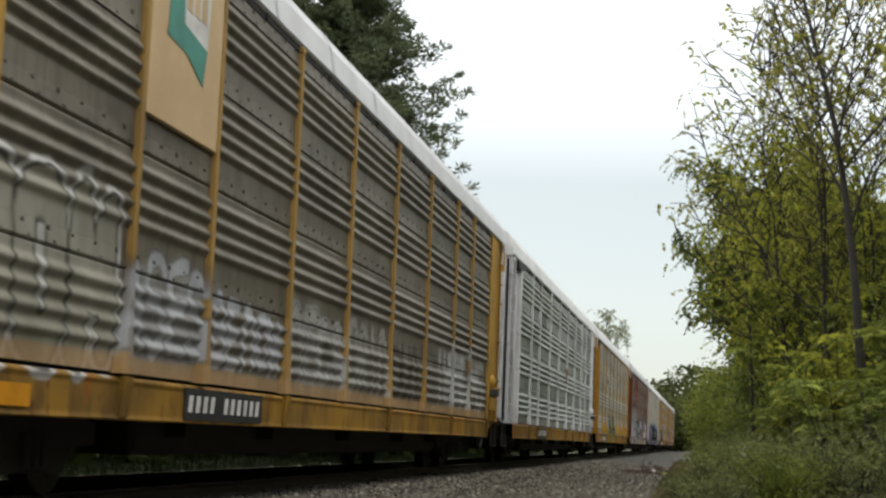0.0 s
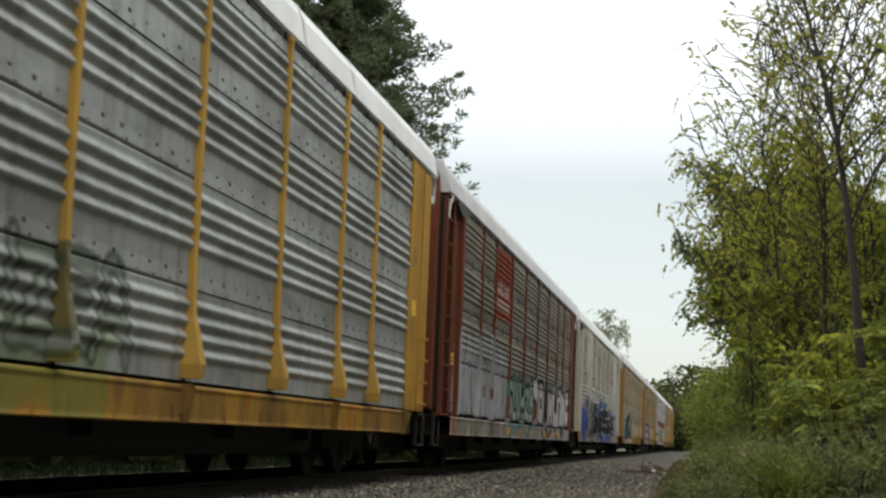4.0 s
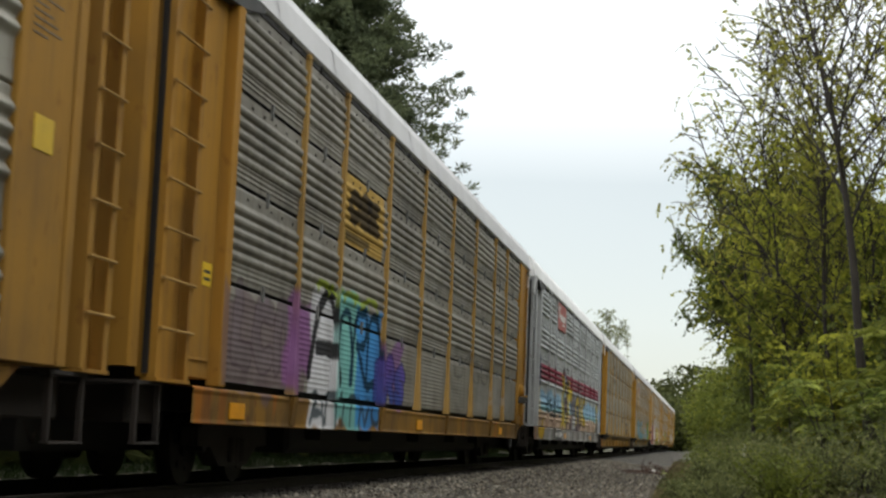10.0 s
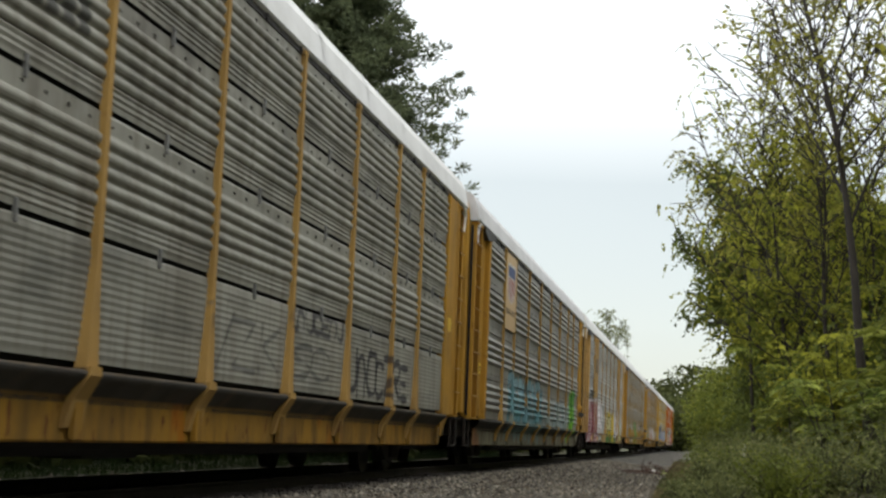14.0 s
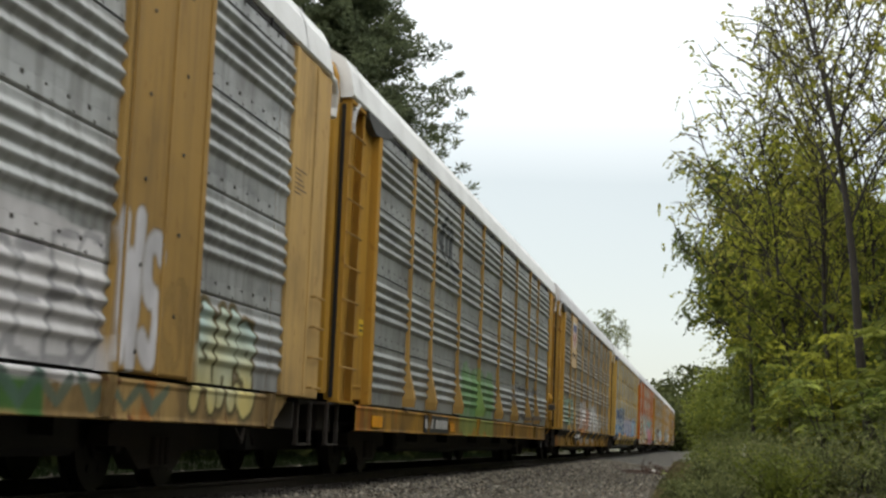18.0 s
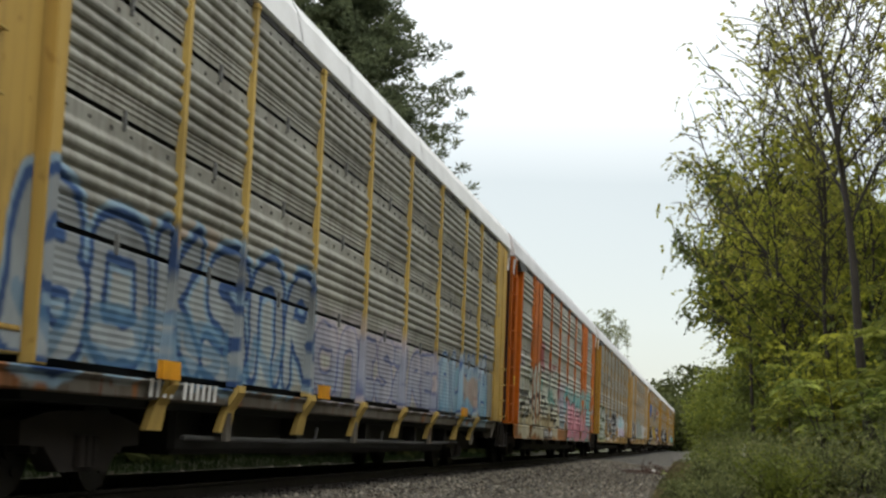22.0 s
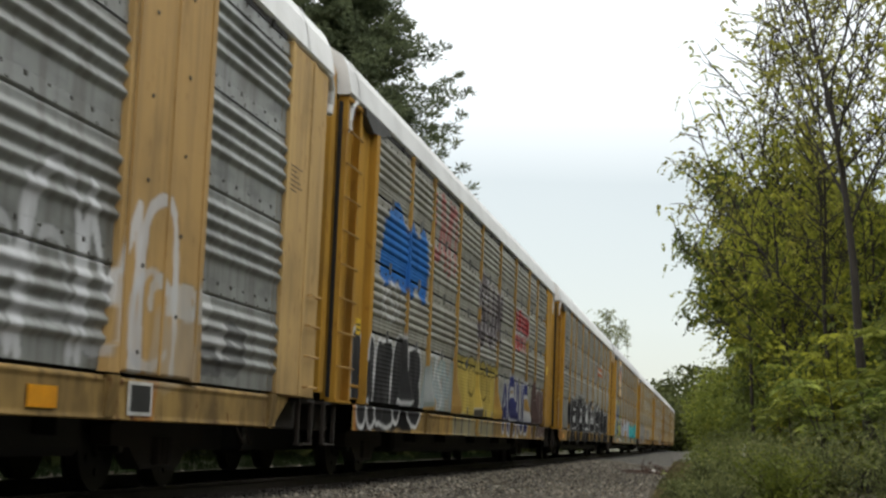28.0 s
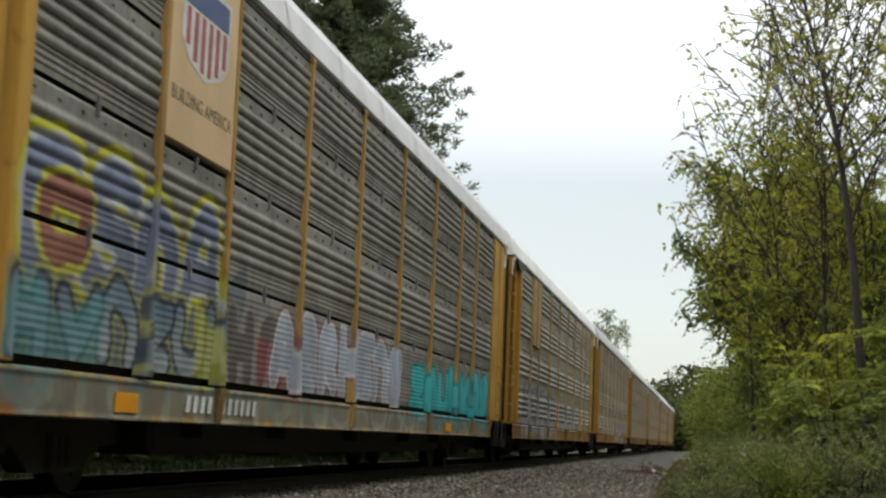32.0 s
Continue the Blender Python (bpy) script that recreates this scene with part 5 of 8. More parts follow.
autorack("pale grey autorack with maroon, blue and sand painted bands", (0.46, 0.48, 0.48), "rib", PALE, PALE, (0.5, 0.49, 0.47), shift=0.16, pieces=(
    *[band(4.3 + 2.3 * i, 5.2 + 2.3 * i, 0.62, 0.98, (0.17, 0.165, 0.15) if i % 3 else (0.3, 0.29, 0.26), 0.35, 0.8) for i in range(9)],
    band(2.7, 26.2, 2.655, 2.79, MAROON, 0.02, 0.95), band(2.7, 26.2, 2.50, 2.635, MAROON, 0.02, 0.95), band(2.7, 26.2, 2.345, 2.48, MAROON, 0.02, 0.95),
    band(2.7, 27.2, 1.45, 2.05, SKY, 0.35, 0.9), band(2.7, 26.2, 1.46, 1.60, (0.25, 0.5, 0.48), 0.2, 0.7), band(2.7, 26.2, 1.0, 1.47, SAND, 0.15, 0.95),
    band(2.7, 3.5, 1.9, 3.0, (0.05, 0.06, 0.09), 0.3, 0.85), band(2.7, 3.5, 1.2, 2.1, (0.5, 0.38, 0.16), 0.4, 0.7), letters(2.8, 4.5, 0.62, 1.3, "u", (0.6, 0.36, 0.04), (0.62, 0.45, 0.08), (0.05, 0.05, 0.05), None, 0.03, 0.0, 0.95, 0.16),
    scrawl(5.0, 8.9, 1.3, 1.85, "kteudin", (0.03, 0.05, 0.05), 0.035, 0.95), scrawl(8.9, 9.8, 1.35, 1.7, "es", (0.1, 0.15, 0.16), 0.03, 0.8), scrawl(6.0, 8.4, 1.05, 1.3, "nuv", (0.36, 0.25, 0.18), 0.03, 0.6),
    band(9.9, 12.4, 1.05, 2.6, (0.6, 0.46, 0.06), 0.6, 0.85), band(10.4, 11.3, 1.1, 2.7, (0.3, 0.46, 0.6), 0.4, 0.9),
    letters(10.5, 12.2, 1.0, 2.55, "h", (0.12, 0.1, 0.11), (0.16, 0.13, 0.13), (0.03, 0.03, 0.03), None, 0.04, 0.0, 0.95, 0.2),
    scrawl(9.9, 12.3, 2.2, 3.05, "na", (0.04, 0.04, 0.04), 0.06), letters(12.0, 13.6, 1.9, 2.5, "v", (0.66, 0.48, 0.05), (0.66, 0.5, 0.07), None, None, 0.0, 0.0, 0.95, 0.2),
    band(13.0, 17.6, 1.05, 2.3, (0.13, 0.11, 0.12), 0.9, 0.85), letters(14.0, 15.4, 0.95, 1.6, "o", (0.5, 0.5, 0.5), (0.46, 0.46, 0.46), (0.05, 0.05, 0.05), None, 0.04, 0.0, 0.95, 0.16),
    letters(15.2, 19.0, 1.1, 2.3, "nvk", (0.64, 0.47, 0.05), (0.5, 0.38, 0.1), (0.05, 0.045, 0.05), None, 0.05, 0.0, 0.9, 0.13), scrawl(15.6, 17.6, 2.2, 3.1, "a", (0.07, 0.07, 0.07), 0.03),
    letters(25.0, 26.3, 0.7, 2.4, "s", (0.08, 0.08, 0.09), (0.5, 0.42, 0.1), (0.4, 0.38, 0.3), (0.05, 0.05, 0.05), 0.03, 0.05, 0.95, 0.15)),
    signs=((7.45, 10.0, 4.08, 4.9, "red"),), plates=((7.3, 2.4, "plate"), (20.5, 0.6, "square"), (21.4, 0.5, "tape"), (10.6, 0.45, "tape")))
autorack("yellow autorack with slotted grey sheets above a sloping ledge", tuple(0.86 * c for c in ZINC), "slot", TAN, OCHRE, OCHRE, ledge=True, feet=True, shift=0.06, pieces=(
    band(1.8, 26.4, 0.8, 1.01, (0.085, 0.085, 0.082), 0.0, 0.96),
    *bars(7.6, 9.9, 3.52, 3.78, 8, (0.07, 0.07, 0.07)), *bars(7.6, 9.6, 3.9, 4.12, 6, (0.07, 0.07, 0.07)), *bars(7.6, 9.2, 4.25, 4.45, 4, (0.07, 0.07, 0.07)),
    scrawl(12.9, 15.6, 1.2, 1.8, "vzk", (0.12, 0.12, 0.12), 0.015, 0.6), scrawl(15.9, 18.6, 1.75, 2.05, "enuoenu", (0.05, 0.05, 0.06), 0.025, 0.75), scrawl(16.0, 18.0, 1.2, 1.6, "sc", (0.08, 0.08, 0.08), 0.02, 0.6),
    scrawl(18.9, 23.0, 1.1, 1.75, "unoczre", (0.03, 0.03, 0.04), 0.035, 0.8)))
autorack("tan autorack with a shield panel and faded teal letters", (0.3, 0.29, 0.26), "rib", TAN, OCHRE, (0.3, 0.29, 0.2), "grey", ledge=True, feet=True, shift=0.24, pieces=(
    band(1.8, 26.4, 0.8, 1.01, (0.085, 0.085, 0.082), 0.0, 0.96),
    band(7.0, 14.4, 0.66, 1.3, (0.2, 0.32, 0.33), 0.6, 0.6),
    letters(6.8, 14.6, 1.0, 2.2, "rebusnok", (0.18, 0.36, 0.4), (0.3, 0.45, 0.5), (0.08, 0.17, 0.19), None, 0.04, 0.0, 0.85, 0.13),
    letters(14.7, 23.4, 0.95, 1.85, "muhceoran", (0.36, 0.46, 0.46), (0.26, 0.32, 0.32), (0.14, 0.2, 0.2), None, 0.04, 0.0, 0.6, 0.11),
    band(23.2, 25.0, 0.62, 2.3, (0.16, 0.4, 0.04), 0.5, 0.9), letters(23.3, 25.1, 0.95, 2.35, "bs", (0.25, 0.5, 0.06), (0.1, 0.3, 0.08), (0.03, 0.1, 0.05), None, 0.06, 0.0, 0.9, 0.12),
    scrawl(24.9, 26.1, 1.05, 1.4, "san", (0.5, 0.5, 0.5), 0.02, 0.5)),
    signs=((*N_BAY, 3.15, 4.92, "shield"),))
autorack("autorack with broad tan plates and maroon and white letters", (0.46, 0.47, 0.465), "rib", TAN, (0.55, 0.36, 0.14), (0.5, 0.33, 0.13), shift=0.09, pieces=(
    scrawl(3.0, 5.3, 2.1, 2.7, "nae", (0.03, 0.03, 0.03), 0.09, 0.85), letters(1.9, 8.2, 1.0, 2.4, "skiowurn", (0.2, 0.03, 0.037), (0.2, 0.03, 0.037), (0.76, 0.76, 0.76), INK, 0.07, 0.09, 0.97, 0.3),
    band(1.8, 8.1, 0.62, 2.1, (0.19, 0.03, 0.037), 0.12, 0.96),
    letters(1.9, 8.2, 0.66, 2.36, "skiowurn", (0.2, 0.03, 0.037), (0.27, 0.06, 0.065), (0.76, 0.76, 0.76), None, 0.045, 0.0, 0.95, 0.16),
    scrawl(2.6, 7.2, 0.6, 1.05, "iiii", (0.7, 0.7, 0.7), 0.022),
    band(8.4, 10.9, 1.02, 2.35, (0.80, 0.76, 0.77), 0.4, 0.97), letters(8.5, 10.8, 1.2, 2.2, "en", None, None, (0.5, 0.48, 0.49), None, 0.04, 0.0, 0.7, 0.01),
    band(14.0, 18.6, 0.95, 1.95, (0.55, 0.46, 0.12), 0.5, 0.9), band(13.6, 20.4, 0.62, 1.0, (0.05, 0.17, 0.05), 0.3, 0.9),
    letters(14.2, 18.9, 1.0, 1.95, "naesh", (0.6, 0.55, 0.3), (0.64, 0.6, 0.36), (0.03, 0.03, 0.02), (0.5, 0.36, 0.02), 0.05, 0.05, 0.97, 0.12),
    band(18.95, 21.5, 0.9, 2.1, (0.72, 0.7, 0.7), 0.15, 0.95), letters(18.9, 21.4, 1.0, 2.0, "hcees", None, None, (0.34, 0.33, 0.34), None, 0.025, 0.0, 0.8, 0.01), scrawl(19.0, 23.0, 0.68, 0.98, "vvvvvv", (0.1, 0.16, 0.13), 0.04, 0.8),
    letters(21.6, 22.7, 1.0, 2.3, "ws", (0.72, 0.7, 0.72), (0.66, 0.65, 0.67), (0.45, 0.43, 0.42), None, 0.02, 0.0, 0.9, 0.1), scrawl(22.6, 23.6, 1.1, 1.9, "ksv", (0.3, 0.2, 0.08), 0.03, 0.6), band(18.0, 19.3, 0.66, 1.9, (0.6, 0.42, 0.03), 0.5, 0.85),
    letters(23.6, 25.7, 0.72, 1.8, "ahs", (0.66, 0.55, 0.22), (0.5, 0.62, 0.58), (0.1, 0.09, 0.05), (0.2, 0.15, 0.08), 0.03, 0.04, 0.95, 0.13)),
    wide=((5.34, 7.2, 1.02, 4.9), (21.6, 23.5, 1.02, 4.9)), signs=((5.45, 7.1, 3.35, 4.2, "bracket"),), plates=((8.15, 2.35, "plate"), (4.4, 0.5, "tape"), (7.45, 0.5, "tape")))
autorack("tan autorack with blue-grey sheets and a green sprayed square", tuple(0.88 * c for c in BLUE_ZINC), "rib", TAN, OCHRE, OCHRE, shoe=True, shift=-0.02, pieces=(
    band(10.6, 15.4, 0.66, 1.9, (0.16, 0.34, 0.12), 0.4, 0.5), letters(10.8, 15.2, 1.05, 2.05, "nenh", (0.14, 0.34, 0.1), (0.2, 0.4, 0.15), None, None, 0.0, 0.0, 0.5, 0.2),
    scrawl(18.6, 25.8, 1.1, 1.95, "oczndul", (0.12, 0.12, 0.13), 0.03, 0.7), scrawl(17.8, 20.2, 1.5, 1.9, "sano", (0.5, 0.52, 0.54), 0.02, 0.5),
    *bars(8.0, 9.4, 3.85, 4.35, 3, (0.05, 0.055, 0.06)), scrawl(7.5, 9.9, 3.6, 4.5, "kl", (0.05, 0.055, 0.06), 0.05, 0.8), *bars(7.8, 8.1, 3.45, 3.55, 2, (0.05, 0.055, 0.06)), *bars(9.3, 9.7, 3.4, 3.5, 2, (0.05, 0.055, 0.06))), plates=((6.85, 2.4, "plate"), (2.8, 0.7, "tape"), (9.5, 0.5, "tape")))
autorack("brown-grey autorack with a shield panel and white sprayed letters", BROWN_ZINC, "rib", TAN, YELLOW, OCHRE, "grey", ledge=True, feet=True, shift=0.28, pieces=(
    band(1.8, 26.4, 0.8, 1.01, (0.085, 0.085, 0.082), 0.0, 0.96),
    letters(3.2, 5.4, 1.1, 2.1, "ne", None, None, (0.2, 0.36, 0.28), None, 0.09, 0.0, 0.6, 0.01), letters(5.6, 7.3, 1.15, 2.05, "sa", None, None, (0.2, 0.36, 0.28), None, 0.08, 0.0, 0.6, 0.01),
    band(9.6, 12.6, 0.62, 1.6, (0.42, 0.18, 0.07), 0.6, 0.75), band(9.3, 18.5, 0.55, 0.85, (0.36, 0.36, 0.34), 0.3, 0.7),
    letters(9.9, 12.9, 1.0, 2.2, "nm", (0.58, 0.55, 0.53), (0.5, 0.53, 0.53), (0.4, 0.2, 0.1), None, 0.04, 0.0, 0.88, 0.2),
    letters(12.9, 14.4, 1.02, 1.9, "e", (0.42, 0.15, 0.06), (0.4, 0.16, 0.08), (0.5, 0.46, 0.44), None, 0.04, 0.0, 0.6, 0.16),
    band(14.8, 17.8, 1.05, 1.9, (0.42, 0.41, 0.4), 0.5, 0.7), letters(14.8, 18.9, 1.02, 2.1, "hmrea", (0.6, 0.58, 0.57), (0.54, 0.53, 0.52), None, None, 0.0, 0.0, 0.8, 0.14),
    scrawl(20.0, 24.0, 1.15, 1.7, "sokve", (0.34, 0.34, 0.32), 0.02, 0.5)),
    signs=((*N_BAY, 3.15, 4.92, "shield"),), plates=((7.6, 2.0, "plate"),))
autorack("yellow autorack with slotted sheets and blue outlined letters", ZINC, "slot", (0.58, 0.40, 0.12), (0.55, 0.36, 0.1), (0.22, 0.2, 0.17), pipe=True, feet=True, shift=0.52, pieces=(
    band(2.7, 11.0, 1.0, 2.0, (0.38, 0.42, 0.42), 0.6, 0.75), band(4.4, 8.6, 1.95, 2.4, (0.42, 0.26, 0.16), 0.8, 0.35),
    letters(2.6, 10.9, 1.0, 2.45, "boksnr", (0.42, 0.46, 0.46), (0.26, 0.27, 0.26), (0.04, 0.08, 0.2), (0.26, 0.38, 0.48), 0.075, 0.06, 0.93, 0.13),
    scrawl(2.8, 9.6, 1.05, 1.6, "voesuv", (0.12, 0.24, 0.36), 0.06, 0.6),
    letters(10.9, 20.4, 1.0, 2.0, "oneszreb", (0.34, 0.37, 0.44), (0.48, 0.45, 0.48), (0.1, 0.13, 0.26), (0.45, 0.4, 0.42), 0.04, 0.05, 0.85, 0.13),
    band(11.0, 17.0, 1.85, 2.2, (0.5, 0.44, 0.46), 0.6, 0.4),
    band(19.8, 25.6, 1.05, 1.9, (0.2, 0.38, 0.48), 0.6, 0.85), letters(19.8, 25.8, 1.02, 2.25, "nuhka", (0.24, 0.44, 0.55), (0.5, 0.56, 0.6), (0.06, 0.12, 0.3), (0.46, 0.52, 0.56), 0.045, 0.04, 0.9, 0.16),
    band(22.6, 24.0, 1.2, 1.8, (0.5, 0.3, 0.16), 0.5, 0.6), band(22.4, 25.6, 0.66, 1.0, (0.3, 0.4, 0.46), 0.5, 0.6)), plates=((4.7, 2.0, "high_marks"), (4.8, 0.45, "high_tape"), (10.3, 0.4, "high_tape"), (21.2, 0.45, "high_tape")))
autorack("autorack with orange posts and cream, pink and teal sprayed letters", ZINC, "rib", ORANGE, ORANGE, (0.45, 0.2, 0.06), "grey", shift=-0.02, pieces=(
    letters(6.9, 8.6, 2.5, 3.4, "nm", (0.34, 0.05, 0.06), (0.4, 0.09, 0.07), (0.3, 0.2, 0.26), None, 0.03, 0.0, 0.75, 0.16), letters(9.9, 12.4, 2.2, 3.0, "nan", (0.32, 0.05, 0.06), (0.4, 0.1, 0.08), None, None, 0.0, 0.0, 0.7, 0.14),
    band(2.5, 15.6, 1.5, 2.45, (0.34, 0.3, 0.4), 0.9, 0.5), band(2.6, 12.9, 0.66, 2.45, (0.58, 0.54, 0.4), 0.5, 0.95), band(2.6, 12.8, 1.3, 1.8, (0.6, 0.58, 0.5), 0.7, 0.7), band(5.5, 9.0, 1.7, 2.3, (0.5, 0.58, 0.52), 0.8, 0.8),
    letters(2.5, 13.0, 0.98, 2.75, "ansozhmunk", (0.64, 0.61, 0.46), (0.6, 0.64, 0.57), (0.04, 0.04, 0.035), None, 0.045, 0.0, 0.95, 0.15),
    scrawl(3.0, 12.4, 1.15, 1.9, "eoscvzueo", (0.05, 0.05, 0.05), 0.05, 0.9), band(7.2, 8.2, 1.9, 2.3, (0.12, 0.4, 0.36), 0.5, 0.7), band(10.0, 11.6, 1.7, 2.05, (0.14, 0.42, 0.38), 0.6, 0.6), band(3.0, 12.0, 1.0, 1.25, (0.56, 0.42, 0.2), 0.6, 0.5),
    letters(12.9, 16.0, 1.0, 2.0, "hmen", (0.16, 0.28, 0.3), (0.34, 0.33, 0.4), (0.42, 0.42, 0.44), None, 0.03, 0.0, 0.7, 0.11),
    band(15.6, 25.8, 0.64, 1.6, (0.12, 0.32, 0.31), 0.7, 0.85), letters(15.2, 25.9, 1.55, 2.5, "nvahnms", (0.1, 0.38, 0.38), (0.2, 0.46, 0.44), None, (0.32, 0.45, 0.44), 0.0, 0.04, 0.75, 0.16),
    letters(15.9, 25.9, 0.7, 1.98, "braunm", (0.62, 0.27, 0.31), (0.64, 0.35, 0.38), INK, (0.2, 0.4, 0.4), 0.05, 0.05, 0.95, 0.25), band(17.0, 24.0, 0.62, 1.0, (0.5, 0.2, 0.24), 0.6, 0.7),
    band(23.9, 26.0, 1.2, 1.9, (0.12, 0.4, 0.4), 0.6, 0.7), scrawl(26.25, 27.0, 1.7, 2.15, "us", (0.2, 0.45, 0.48), 0.04), scrawl(26.2, 26.8, 1.05, 1.5, "dc", (0.1, 0.28, 0.28), 0.04),
    band(18.75, 21.5, 3.35, 3.5, (0.5, 0.12, 0.02), 0.02, 0.95)),
    wide=((5.34, 7.2, 1.02, 4.9), (21.6, 23.5, 1.02, 4.9)), plates=((8.62, 2.5, "brown_plate"),))
autorack("autorack with tan posts and black, white and mint sprayed letters", (0.33, 0.33, 0.3), "rib", TAN, OCHRE, (0.5, 0.32, 0.1), "grey", shift=0.3, pieces=(
    band(2.6, 7.0, 1.0, 1.95, (0.28, 0.32, 0.14), 0.6, 0.7), band(2.4, 7.6, 0.66, 0.98, (0.5, 0.46, 0.36), 0.4, 0.7),
    letters(2.3, 6.9, 0.7, 2.15, "nesk", (0.5, 0.54, 0.46), (0.52, 0.55, 0.5), (0.03, 0.035, 0.03), (0.3, 0.36, 0.12), 0.07, 0.05, 0.95, 0.16),
    letters(7.0, 10.3, 1.1, 2.0, "nera", (0.16, 0.16, 0.15), (0.2, 0.2, 0.19), (0.06, 0.06, 0.06), None, 0.03, 0.0, 0.6, 0.1),
    band(10.6, 15.5, 0.8, 1.9, INK, 0.3, 0.9),
    letters(10.4, 15.6, 1.4, 2.2, "anmbs", INK, (0.05, 0.05, 0.05), (0.62, 0.62, 0.62), None, 0.045, 0.0, 0.95, 0.14), letters(10.5, 15.8, 0.68, 1.45, "seznak", (0.04, 0.04, 0.04), (0.1, 0.1, 0.1), (0.6, 0.6, 0.6), None, 0.05, 0.0, 0.92, 0.1),
    band(16.1, 22.8, 0.98, 1.9, (0.5, 0.52, 0.55), 0.2, 0.85), letters(16.2, 22.7, 1.35, 2.1, "sleuza", (0.34, 0.56, 0.6), (0.44, 0.6, 0.64), (0.62, 0.62, 0.64), None, 0.05, 0.0, 0.9, 0.13), letters(16.2, 23.0, 0.95, 1.45, "munshe", (0.56, 0.44, 0.58), (0.6, 0.52, 0.62), (0.62, 0.62, 0.64), None, 0.04, 0.0, 0.85, 0.1),
    *bars(7.8, 10.0, 3.5, 3.8, 6, (0.03, 0.03, 0.03), 0.7)), plates=((6.95, 2.5, "marks"), (10.5, 0.5, "tape"), (15.0, 0.5, "tape")))
autorack("autorack with broad tan plates and pale yellow outlined sprayed letters", (0.33, 0.34, 0.33), "rib", (0.5, 0.32, 0.13), (0.55, 0.37, 0.16), (0.5, 0.33, 0.12), shift=0.29, pieces=(
    letters(2.4, 9.0, 0.8, 2.0, "nezkuh", INK, (0.2, 0.2, 0.2), (0.62, 0.62, 0.62), None, 0.05, 0.0, 0.92, 0.17),
    letters(10.2, 17.6, 0.98, 2.15, "mishan", (0.31, 0.33, 0.33), (0.35, 0.37, 0.37), (0.56, 0.58, 0.42), (0.2, 0.33, 0.36), 0.05, 0.04, 0.85, 0.17),
    scrawl(17.9, 23.3, 1.0, 2.5, "nhnmn", (0.7, 0.71, 0.73), 0.05, 0.75), scrawl(18.1, 23.0, 1.05, 2.0, "brauc", (0.62, 0.63, 0.65), 0.035, 0.55),
    band(22.6, 23.8, 1.0, 1.6, (0.42, 0.38, 0.32), 0.7, 0.5), scrawl(22.5, 24.2, 1.55, 1.9, "nes", (0.62, 0.63, 0.62), 0.05, 0.6),
    scrawl(23.9, 25.3, 1.1, 1.6, "es", (0.1, 0.1, 0.1), 0.06, 0.7), scrawl(23.9, 24.8, 1.3, 1.6, "h", (0.55, 0.55, 0.55), 0.06, 0.7)),
    wide=((5.34, 7.2, 1.02, 4.9), (21.6, 23.5, 1.02, 4.9)), plates=((20.0, 0.5, "tape"), (21.9, 0.55, "square")))
